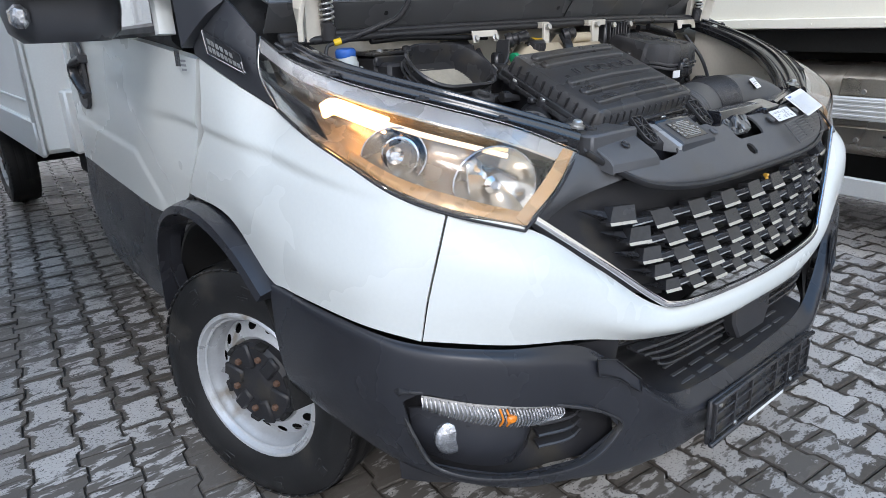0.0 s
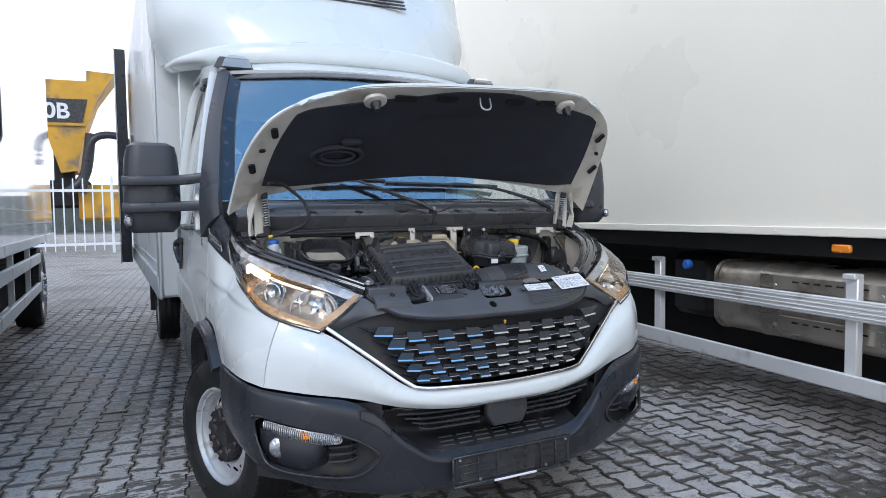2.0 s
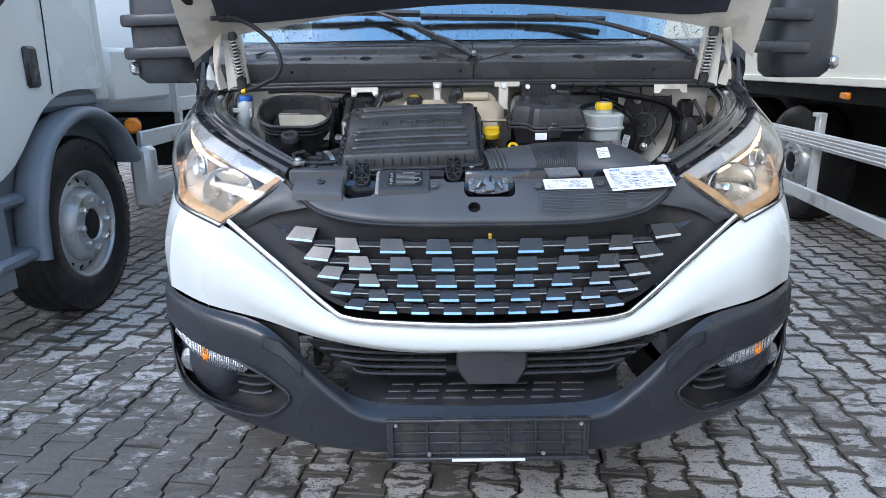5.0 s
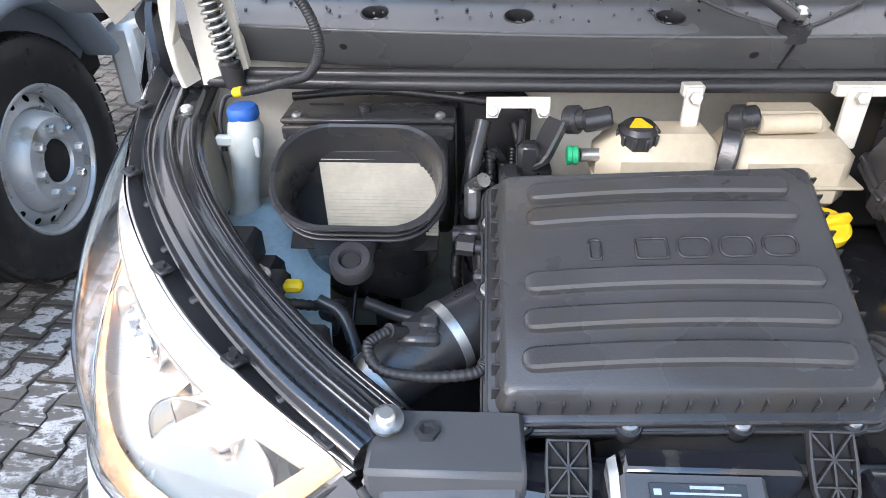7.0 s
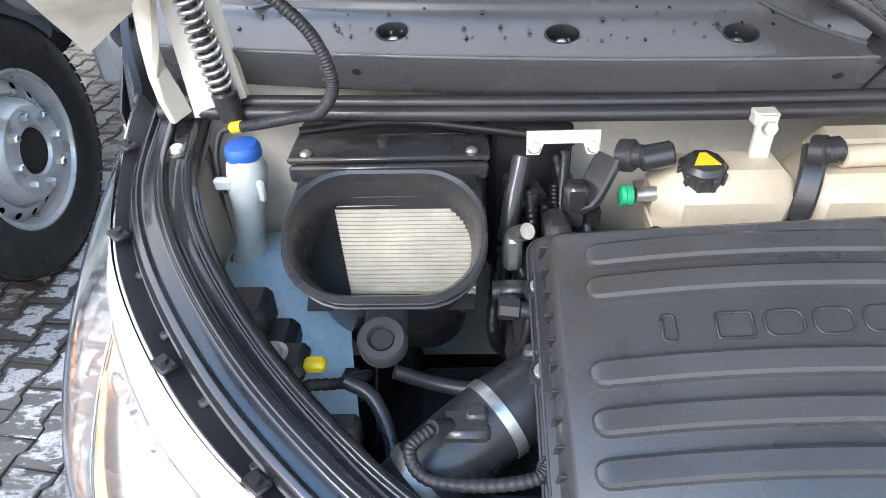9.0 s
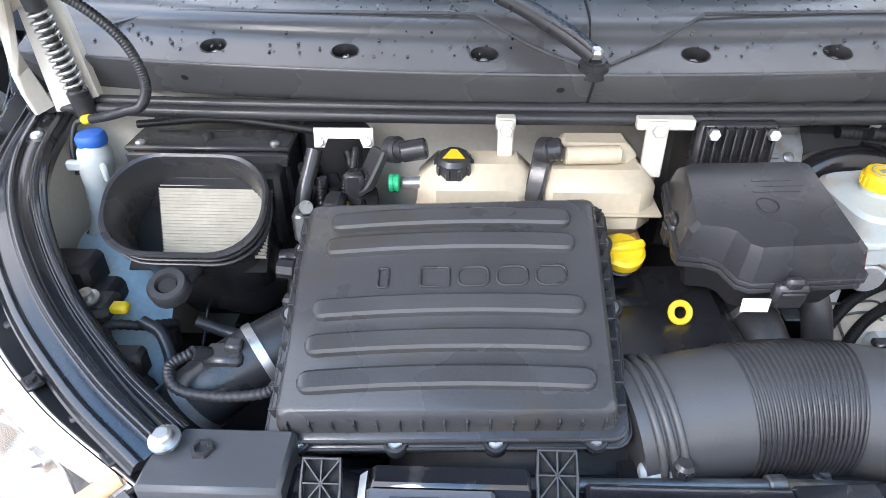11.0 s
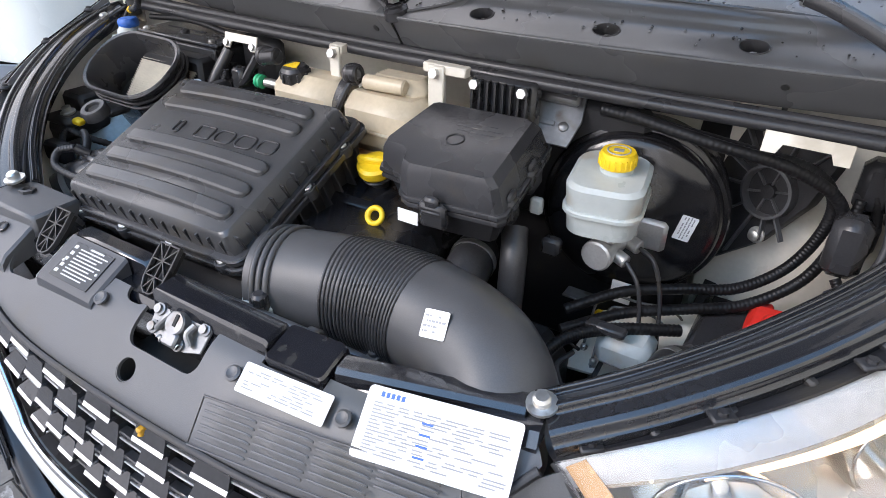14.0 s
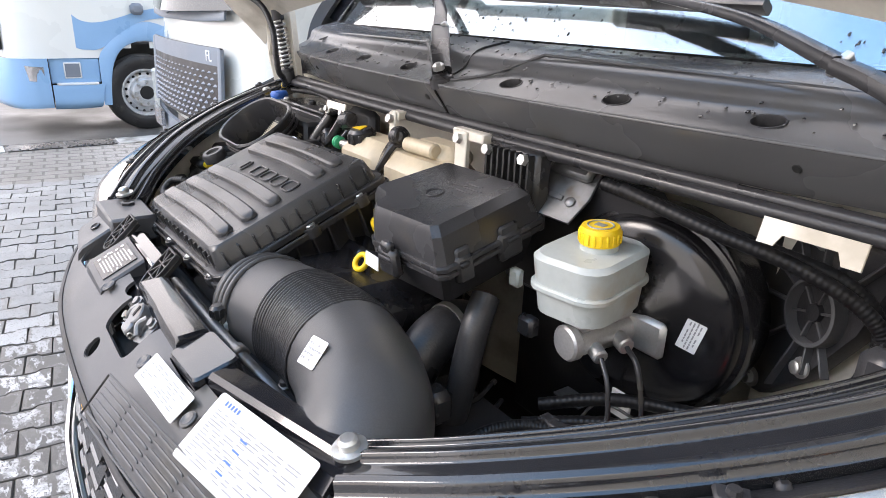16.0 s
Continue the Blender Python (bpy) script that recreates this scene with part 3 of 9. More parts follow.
# windscreen, roof, scuttle
ws = [[(-0.90, 1.03, 1.395), (-0.42, 0.945, 1.40), (0, 0.925, 1.40), (0.42, 0.945, 1.40), (0.90, 1.03, 1.395)],
      [(-0.84, 1.305, 1.75), (-0.40, 1.225, 1.76), (0, 1.205, 1.765), (0.40, 1.225, 1.76), (0.84, 1.305, 1.75)],
      [(-0.76, 1.575, 2.045), (-0.36, 1.49, 2.07), (0, 1.47, 2.078), (0.36, 1.49, 2.07), (0.76, 1.575, 2.045)]]
part("windscreen", Mesh().net(ws, 30, 16, 0.006, flip=False), GLASS, van, "rain-spotted windscreen glass").visible_shadow = False
edge = Mesh()
edge.sweep([(-0.75, 1.565, 2.04), (-0.36, 1.48, 2.063), (0, 1.46, 2.072), (0.36, 1.48, 2.063), (0.75, 1.565, 2.04)], rrect(0.05, 0.012, 0.004, 1), 20, up=(0, -0.6, 0.8))
for s in (-1, 1):
    edge.sweep(sided([(-0.885, 1.035, 1.40), (-0.828, 1.295, 1.755), (-0.748, 1.56, 2.04)], s), rrect(0.012, 0.085, 0.004, 1), 14, up=(1, 0, 0))
part("windscreen_border", edge, BLACKPAINT, van, "black windscreen border")
roof = [[(-0.83, 1.62, 2.075), (-0.40, 1.515, 2.095), (0, 1.485, 2.10), (0.40, 1.515, 2.095), (0.83, 1.62, 2.075)],
        [(-0.845, 1.85, 2.13), (-0.42, 1.80, 2.19), (0, 1.79, 2.20), (0.42, 1.80, 2.19), (0.845, 1.85, 2.13)],
        [(-0.84, 2.50, 2.16), (-0.44, 2.50, 2.25), (0, 2.50, 2.26), (0.44, 2.50, 2.25), (0.84, 2.50, 2.16)]]
part("roof", Mesh().net(roof, 26, 12, 0.02, flip=False), WHITE, van)
back = Mesh().box((0, 2.42, 1.5), (1.86, 0.04, 1.5), 0.01)
back.box((-0.93, 2.36, 1.2), (0.05, 0.14, 0.8), 0.01).box((0.93, 2.36, 1.2), (0.05, 0.14, 0.8), 0.01)
part("cab_rear_wall", back, WHITE, van)
for s in (-1, 1):
    p = Mesh()
    p.prism([(-0.10, -0.05), (0.10, -0.05), (0.075, 0.045), (-0.06, 0.05)], 0.0, 0.055, axes(flipx((-0.735, 1.64, 2.10), s), (0, -0.25, 1), (1, 0, 0)), b=0.015, taper=0.82)
    rl = part("roof_marker_lamp", p, GREYPLASTIC, van, "clear roof marker lamp in a black base")
    q = Mesh().prism([(-0.07, -0.03), (0.08, -0.03), (0.06, 0.03), (-0.04, 0.03)], 0.0, 0.045, axes(flipx((-0.728, 1.60, 2.108), s), (0, -0.55, 1), (1, 0, 0)), b=0.012, taper=0.85)
    part("lens", q, SATINCHROME, rl, "clear bright lens")

# cab inside
cabin = Mesh().box((0, 1.30, 1.28), (1.7, 0.55, 0.16), 0.05).box((0, 1.7, 0.9), (1.8, 1.3, 0.1), 0.02)
part("dashboard", cabin, SEAT, van)
for x in (-0.52, 0.05, 0.52):
    seat = Mesh().box((x, 2.15, 1.35), (0.46, 0.16, 0.7), 0.06).box((x, 2.13, 1.80), (0.26, 0.10, 0.2), 0.04).box((x, 1.95, 1.02), (0.46, 0.5, 0.16), 0.05)
    part("seat", seat, SEAT, van)
pap = Mesh()
m = axes((-0.665, 1.145, 1.60), (-0.12, -0.79, 0.60), (1, -0.15, 0))
pap.box((0, 0, 0), (0.17, 0.13, 0.001), 0, m)
sheet = part("paper_sheet", pap, PAPER, van, "white paper notes behind the windscreen")
bars = Mesh()
for i in range(4):
    bars.box((-0.005 + 0.01 * (i % 2), 0.03 - 0.02 * i, 0.0012), (0.11 - 0.02 * (i % 3), 0.006, 0.0006), 0, m)
part("print", bars, BLUEINK, sheet)

# mirrors on twin arms
for s in (-1, 1):
    h = Mesh()
    sec = [(-0.085, -0.10), (0.10, -0.10), (0.115, 0.0), (0.09, 0.09), (0.0, 0.125), (-0.075, 0.10), (-0.10, 0.0)]
    prof = [(1.262, 0.72), (1.285, 0.93), (1.33, 1.0), (1.48, 1.0), (1.60, 0.93), (1.645, 0.84), (1.66, 0.62)]
    v, f = [], []
    n = 20
    ol = rrect(0.235, 0.21, 0.07, 4)
    for z, k in prof:
        for x, y in ol:
            v.append((s * (1.16 + (0.13 if s > 0 else 0.0) + x * k), 1.30 + y * k * 0.9 + (0.03 if y > 0 else 0), z))
    n = len(ol)
    for j in range(len(prof) - 1):
        for i in range(n):
            f.append((j * n + i, j * n + (i + 1) % n, (j + 1) * n + (i + 1) % n, (j + 1) * n + i))
    f += [tuple(range(n)), tuple(range((len(prof) - 1) * n, len(prof) * n))]
    h.add(v, f)
    mir = part("wing_mirror", h, TRIMDARK, van, "large black wing mirror on two arms")
    for z0, z1 in ((1.488, 1.50), (1.372, 1.375)):
        arm = Mesh().sweep(sided([(-1.275, 1.215, z0), (-1.22, 1.19, z0), (-1.05, 1.18, z0 + 0.005), (-0.93, 1.15, z1 + 0.008)], s), rrect(0.046, 0.044, 0.012, 2), 16)
        part("arm", arm, TRIMDARK, mir)
    lamp = Mesh().box((1.392 if s > 0 else -1.262, 1.225, 1.318), (0.035, 0.06, 0.05), 0.012)
    part("indicator_lamp", lamp, FLUTED, mir, "clear indicator in the mirror housing")
    gl = Mesh().box((1.29 if s > 0 else -1.16, 1.408, 1.47), (0.18, 0.004, 0.30), 0.001)
    part("mirror_glass", gl, CHROME, mir)
    dh = Mesh().sweep(sided([(-0.975, 2.02, 1.20), (-0.99, 2.10, 1.18), (-0.99, 2.10, 1.14), (-0.978, 2.04, 1.08)], s), rrect(0.025, 0.05, 0.01, 2), 10, up=(1, 0, 0))
    dh.prism(rrect(0.13, 0.24, 0.06), 0, 0.012, axes(flipx((-0.975, 2.10, 1.15), s), (1 if s > 0 else -1, 0, 0), (0, 1, 0)), b=0.004)
    part("door_handle", dh, PLASTIC, van, "black door handle")

# wheel arches
for s in (-1, 1):
    a = Mesh()
    sec = [(-0.008, -0.035), (0.02, -0.03), (0.026, 0.01), (0.01, 0.04), (-0.012, 0.042)]
    pts = [(-0.945, 0.84, 0.70), (-0.95, 0.93, 0.765), (-0.955, 1.05, 0.815), (-0.958, 1.19, 0.832), (-0.958, 1.34, 0.805), (-0.957, 1.46, 0.735), (-0.955, 1.53, 0.62), (-0.95, 1.56, 0.45)]
    a.sweep(sided(pts, s), sec if s < 0 else [(-x, y) for x, y in sec], 30, up=(s, 0, 0.2))
    part("wheel_arch", a, BUMPER, van, "black plastic wheel arch trim")
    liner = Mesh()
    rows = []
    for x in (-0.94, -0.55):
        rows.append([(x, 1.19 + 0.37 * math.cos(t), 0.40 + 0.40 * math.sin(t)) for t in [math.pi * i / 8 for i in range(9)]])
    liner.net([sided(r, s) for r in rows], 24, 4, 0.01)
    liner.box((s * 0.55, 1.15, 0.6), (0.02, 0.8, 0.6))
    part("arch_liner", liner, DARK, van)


def wheel(parent, c, s, r=0.346, w=0.215, rim_r=0.209, cap=True, steer=0.0):
    """A road wheel at c, facing side s: tyre, pressed steel rim with round holes, hub cover and nuts."""
    c = Vector(c)
    out = Vector((s * math.cos(steer), math.sin(steer) * s, 0))
    m = axes(c, out, (0, 0, 1))
    t = Mesh()
    h = w / 2
    prof = [(rim_r, -h * 0.78), (rim_r + 0.02, -h * 0.92), (r * 0.8, -h), (r * 0.93, -h * 0.96), (r * 0.985, -h * 0.82), (r, -h * 0.6), (r, h * 0.6), (r * 0.985, h * 0.82), (r * 0.93, h * 0.96), (r * 0.8, h), (rim_r + 0.02, h * 0.92), (rim_r, h * 0.78)]
    t.lathe(prof, 56, m, cap=False)
    for k in range(60):
        a = 2 * math.pi * k / 60
        for q in (-1, 1):
            mm = m @ Matrix.Rotation(a, 4, "Z")
            t.box((r * 0.979, 0, q * h * 0.80), (0.006, r * 0.085, h * 0.22), 0.002, mm)
    for q in (-0.5, 0, 0.5):
        t.lathe([(r + 0.003, q * h - 0.018), (r + 0.004, q * h - 0.012), (r + 0.004, q * h + 0.012), (r + 0.003, q * h + 0.018)], 56, m, cap=False)
    # moulded blocks and bars on the sidewall
    for k in range(9):
        mm = m @ Matrix.Rotation(2 * math.pi * (k + 0.3) / 9, 4, "Z")
        for a, z in ((0.86, 0.016), (0.79, -0.03)):
            t.box((r * a, z, h * 0.985), (0.022 if z > 0 else 0.010, 0.030 if z > 0 else 0.036, 0.005), 0.0015, mm @ Matrix.Rotation(0.3 if z > 0 else -0.2, 4, "Z"))
    ty = part("wheel", t, TYRE, parent, "black tyre on a silver steel wheel")
    rm = Mesh()
    e = h * 0.80
    rm.lathe([(rim_r + 0.004, e - 0.012), (rim_r + 0.009, e + 0.004), (rim_r + 0.004, e + 0.009), (rim_r - 0.003, e + 0.008), (rim_r - 0.006, e + 0.001), (rim_r - 0.010, e - 0.007), (rim_r - 0.016, e - 0.009), (rim_r - 0.018, e - 0.022), (rim_r - 0.024, e - 0.030), (rim_r - 0.026, e - 0.045), (rim_r - 0.028, e - 0.06 - (0.004 if cap else 0.0))], 56, m, cap=False)
    # dished disc with a ring of round holes
    nh, n = 16, 96
    dz = 0.004 if cap else 0.0
    rings = [(rim_r - 0.028, e - 0.06 - dz), (rim_r - 0.034, e - 0.055 - dz), (rim_r - 0.062, e - 0.040 - dz), (rim_r - 0.078, e - 0.032 - dz), (rim_r - 0.095, e - 0.05), (0.05, e - 0.055)]
    v, f = [], []
    for rr, z in rings:
        for i in range(n):
            a = 2 * math.pi * i / n
            v.append((rr * math.cos(a), rr * math.sin(a), z))
    for j in range(len(rings) - 1):
        for i in range(n):
            if j == 1:
                continue
            k = (i + 1) % n
            f.append((j * n + i, j * n + k, (j + 1) * n + k, (j + 1) * n + i))
    rm.add(v, f, m)
    # the band with round holes
    (r1, z1), (r2, z2) = rings[1], rings[2]
    hr = (r1 - r2) * 0.46
    for q in range(nh):
        a0 = 2 * math.pi * (q + 0.5) / nh
        v, f = [], []
        for i in range(7):
            a = a0 + (i / 6 - 0.5) * 2 * math.pi / nh
            v += [(r1 * math.cos(a), r1 * math.sin(a), z1), (r2 * math.cos(a), r2 * math.sin(a), z2)]
        outer = [0, 2, 4, 6, 8, 10, 12, 13, 11, 9, 7, 5, 3, 1]
        base = len(v)
        for i in range(14):
            a = a0 + (outer[i] // 2 / 6 - 0.5) * 2 * math.pi / nh
            t = math.pi * (1 - i / 6) if i < 7 else -math.pi * (i - 7) / 6
            rr = (r1 + r2) / 2 + hr * math.sin(t) * 1.0
            aa = a0 + hr * 1.25 * math.cos(t) / ((r1 + r2) / 2) * -1 * -1
            k = (rr - r2) / (r1 - r2)
            v.append((rr * math.cos(aa), rr * math.sin(aa), z2 + (z1 - z2) * k))
        for i in range(14):
            f.append((outer[i], outer[(i + 1) % 14], base + (i + 1) % 14, base + i))
        rm.add(v, f, m)
    rm.lathe([(0.3 * rim_r, -h * 0.5), (rim_r * 0.98, -h * 0.3)], 24, m, cap=False)
    part("rim", rm, SILVER, ty, "silver steel rim with round holes", fix=False)
    drum = Mesh().lathe([(rim_r - 0.03, e - 0.10), (rim_r - 0.03, e - 0.09)], 32, m)
    part("brake_drum", drum, DARK, ty)
    if cap:
        hc = Mesh()
        hc.lathe([(0.121, e - 0.05), (0.121, e - 0.022), (0.110, e - 0.010), (0.06, e - 0.014), (0.045, e - 0.006), (0.03, e - 0.004)], 36, m)
        hub = part("hub_cap", hc, PLASTIC_D, ty, "black plastic hub cap")
        for k in range(6):
            mm = m @ Matrix.Rotation(2 * math.pi * k / 6 + 0.3, 4, "Z")
            part("cap_spoke", Mesh().box((0.084, 0, e - 0.010), (0.070, 0.040, 0.016), 0.006, mm), PLASTIC_D, hub)
            part("cap_notch", Mesh().box((0.117, 0, e - 0.020), (0.014, 0.034, 0.030), 0.004, mm @ Matrix.Rotation(math.pi / 6, 4, "Z")), DARK, hub)
        for k in range(6):
            nuts = Mesh()
            mm = m @ Matrix.Rotation(2 * math.pi * k / 6 + 0.82, 4, "Z")
            nuts.lathe([(0.0095, 0), (0.0095, 0.010), (0.007, 0.013)], 6, mm @ Matrix.Translation((0.082, 0, e - 0.014)))
            part("wheel_nut", nuts, mat("rusty_nut", (0.13, 0.075, 0.05), 0.7, var=0.2) if "rusty_nut" not in MATS else MATS["rusty_nut"], hub)
    else:
        hc = Mesh()
        k0 = rim_r / 0.285
        hc.lathe([(0.20 * k0, e - 0.05), (0.185 * k0, e + 0.01), (0.165 * k0, e + 0.03), (0.092 * k0, e + 0.034), (0.086 * k0, e + 0.020)], 40, m)
        hub = part("hub", hc, SILVER, ty)
        part("hub_opening", Mesh().lathe([(0.084 * k0, e + 0.018), (0.084 * k0, e + 0.022), (0.05 * k0, e + 0.03), (0.03 * k0, e + 0.03)], 28, m), DARK, hub)
        for k in range(8):
            mm = m @ Matrix.Rotation(2 * math.pi * k / 8, 4, "Z") @ Matrix.Translation((0.132 * k0, 0, e + 0.03))
            part("wheel_nut", Mesh().lathe([(0.02, 0), (0.02, 0.022), (0.013, 0.03)], 6, mm), STEEL, hub)
    return ty


for s in (-1, 1):
    wheel(van, (s * 0.848, 1.112, 0.350), s, steer=radians(20))
    wheel(van, (s * 0.80, 5.75, 0.352), s)

# ---- the van's box body ----
bx = Mesh().box((0.03, 5.3, 2.06), (2.16, 5.2, 2.52), 0.02)
box = part("box_body", bx, BOXWHITE, van, "white box body with aluminium edges")
for s in (-1, 1):
    x = 0.03 + s * 1.08
    ed = Mesh().box((x, 2.72, 2.06), (0.035, 0.05, 2.54), 0.012)
    part("corner_profile", ed, ALURAIL, box)
    rail = Mesh().box((x + s * 0.004, 5.3, 0.87), (0.03, 5.2, 0.15), 0.008).box((x + s * 0.006, 5.3, 1.02), (0.012, 5.2, 0.012), 0.003)
    part("side_rail", rail, ALURAIL, box)
fr = Mesh().box((0, 2.66, 0.93), (1.9, 0.10, 0.26), 0.01)
part("front_sill", fr, BOXWHITE, box)
ch = Mesh()
for s in (-1, 1):
    ch.box((s * 0.4, 4.6, 0.62), (0.09, 6.2, 0.2), 0.01)
ch.box((0, 5.75, 0.36), (1.5, 0.12, 0.12), 0.03)
ch.box((0, 4.0, 0.55), (1.2, 0.9, 0.35), 0.05)
part("chassis", ch, DARK, van)
for x in (-0.8, 0.8):
    part("mudflap", Mesh().box((x, 6.2, 0.52), (0.3, 0.02, 0.5), 0.005), RUBBER, van)
# rear door swung open along the side
dr = Mesh().box((-1.16, 7.3, 2.05), (0.035, 1.1, 2.5), 0.01)
dd = part("rear_door", dr, BOXWHITE, box, "open rear door folded along the box")
de = Mesh().box((-1.155, 6.735, 2.05), (0.11, 0.03, 2.50), 0.006)
part("door_edge", Mesh().box((-1.2165, 6.78, 2.05), (0.012, 0.12, 2.54), 0.003), BOXWHITE, dd)
part("door_seal", de, RUBBER, dd, "dark rubber door seal")
# roof spoiler from the cab up to the box
def mirrored(half):
    return half + [(-x, y, z) for x, y, z in reversed(half[:-1])]


sp = [
    mirrored([(-1.0, 2.64, 2.29), (-0.92, 2.30, 2.28), (-0.72, 2.0, 2.265), (-0.36, 1.84, 2.265), (0, 1.80, 2.265)]),
    mirrored([(-1.06, 2.64, 2.50), (-1.0, 2.34, 2.50), (-0.78, 2.07, 2.50), (-0.38, 1.93, 2.50), (0, 1.90, 2.50)]),
    mirrored([(-1.07, 2.65, 2.75), (-1.01, 2.42, 2.75), (-0.79, 2.20, 2.75), (-0.39, 2.07, 2.75), (0, 2.04, 2.75)]),
    mirrored([(-1.07, 2.66, 3.25), (-1.01, 2.55, 3.25), (-0.79, 2.43, 3.25), (-0.39, 2.35, 3.25), (0, 2.33, 3.25)]),
]
spo = part("roof_spoiler", Mesh().net(sp, 64, 26, 0.01, flip=True), WHITE, van, "white roof air deflector")
wing = [
    mirrored([(-0.95, 2.56, 2.24), (-0.88, 2.16, 2.185), (-0.70, 1.90, 2.158), (-0.36, 1.75, 2.163), (0, 1.71, 2.165)]),
    mirrored([(-0.985, 2.54, 2.255), (-0.93, 2.09, 2.205), (-0.735, 1.82, 2.178), (-0.37, 1.685, 2.182), (0, 1.645, 2.185)]),
    mirrored([(-0.985, 2.54, 2.275), (-0.93, 2.10, 2.235), (-0.735, 1.825, 2.245), (-0.37, 1.69, 2.258), (0, 1.65, 2.262)]),
    mirrored([(-0.975, 2.55, 2.285), (-0.91, 2.14, 2.248), (-0.715, 1.87, 2.268), (-0.365, 1.73, 2.285), (0, 1.69, 2.288)]),
    mirrored([(-0.95, 2.60, 2.30), (-0.87, 2.30, 2.27), (-0.69, 2.03, 2.285), (-0.36, 1.88, 2.30), (0, 1.85, 2.302)]),
]
part("lower_wing", Mesh().net(wing, 64, 18, 0.008, flip=True), WHITE, spo, "white lower wing with a soft crease")
gr = Mesh()
for i in range(7):
    gr.box((0, 1.955 + i * 0.016, 2.63 + i * 0.026), (0.80, 0.02, 0.008), 0.002)
part("vent_grille", gr, GREYPLASTIC, spo, "grey vent slats in the deflector")

# ---- the van's front: grille, bumper, headlights, bonnet ----


def both(r):
    """A left half row, from the middle outward, made whole."""
    return [(-x, y, z) for x, y, z in reversed(r[1:])] + list(r)


# black panel behind the grille and the chrome strip round it
gp = [[(0, 0.225, 0.69), (-0.22, 0.23, 0.695), (-0.38, 0.248, 0.712), (-0.52, 0.292, 0.80), (-0.645, 0.325, 0.905)],
      [(0, 0.25, 0.80), (-0.22, 0.258, 0.805), (-0.40, 0.282, 0.82), (-0.53, 0.31, 0.88), (-0.645, 0.33, 0.93)],
      [(0, 0.255, 0.94), (-0.25, 0.265, 0.94), (-0.42, 0.30, 0.96), (-0.52, 0.328, 1.01), (-0.60, 0.34, 0.99)]]
grille = part("grille", Mesh().net([both(r) for r in gp], 60, 12, 0.004, flip=True), PLASTIC_D, van, "black grille of staggered chrome-lipped tiles")
chrome = Mesh().sweep(both([(0, 0.164, 0.684), (-0.22, 0.17, 0.69), (-0.345, 0.188, 0.697), (-0.40, 0.206, 0.722), (-0.53, 0.25, 0.825), (-0.665, 0.30, 0.93)]), rrect(0.014, 0.011, 0.003, 2), 80, up=(0, -1, 0.1))
part("chrome_strip", chrome, CHROME, grille, "chrome strip along the grille")
# the body-coloured lamp-to-grille cheek
for s in (-1, 1):
    ck = [[(-0.668, 0.308, 0.925), (-0.60, 0.308, 0.968), (-0.525, 0.325, 1.028)], [(-0.645, 0.315, 0.918), (-0.575, 0.30, 0.958), (-0.495, 0.305, 1.012)], [(-0.625, 0.322, 0.905), (-0.55, 0.302, 0.945), (-0.44, 0.268, 0.972)]]
    part("cheek_panel", Mesh().net([sided(r, s) for r in ck], 12, 10, 0.004, flip=s < 0), GREYPLASTIC, grille)
ROWS_T = ((0.862, 0.1155, 0.064, 0.034, 0.196), (0.818, 0.1050, 0.058, 0.032, 0.190), (0.777, 0.0975, 0.053, 0.029, 0.184), (0.741, 0.0900, 0.049, 0.026, 0.180), (0.707, 0.0820, 0.045, 0.023, 0.177))


def bow(x):
    return 0.20 * x * x


def tile_mesh(w, h, skew):
    """A leaning tile and the bright lip along its lower edge."""
    t, l = Mesh(), Mesh()
    a, e = w / 2, 0.0066
    t.add([(-a, 0.0046, e), (a, 0.0046, e), (a * 0.84 + skew, 0.019, h), (-a * 0.84 + skew, 0.019, h), (-a, 0.034, 0.0), (a, 0.034, 0.0), (a * 0.84 + skew, 0.042, h - 0.004), (-a * 0.84 + skew, 0.042, h - 0.004)],
          [(0, 1, 2, 3), (0, 3, 7, 4), (1, 5, 6, 2), (3, 2, 6, 7), (4, 7, 6, 5), (0, 4, 5, 1)])
    l.add([(-a, 0.0, 0.001), (a, 0.0, 0.001), (a, 0.0042, e - 0.0003), (-a, 0.0042, e - 0.0003), (-a, 0.014, -0.001), (a, 0.014, -0.001), (a, 0.014, e - 0.001), (-a, 0.014, e - 0.001)], [(0, 1, 2, 3), (3, 2, 6, 7), (7, 6, 5, 4), (4, 5, 1, 0), (0, 3, 7, 4), (1, 5, 6, 2)])
    return t, l


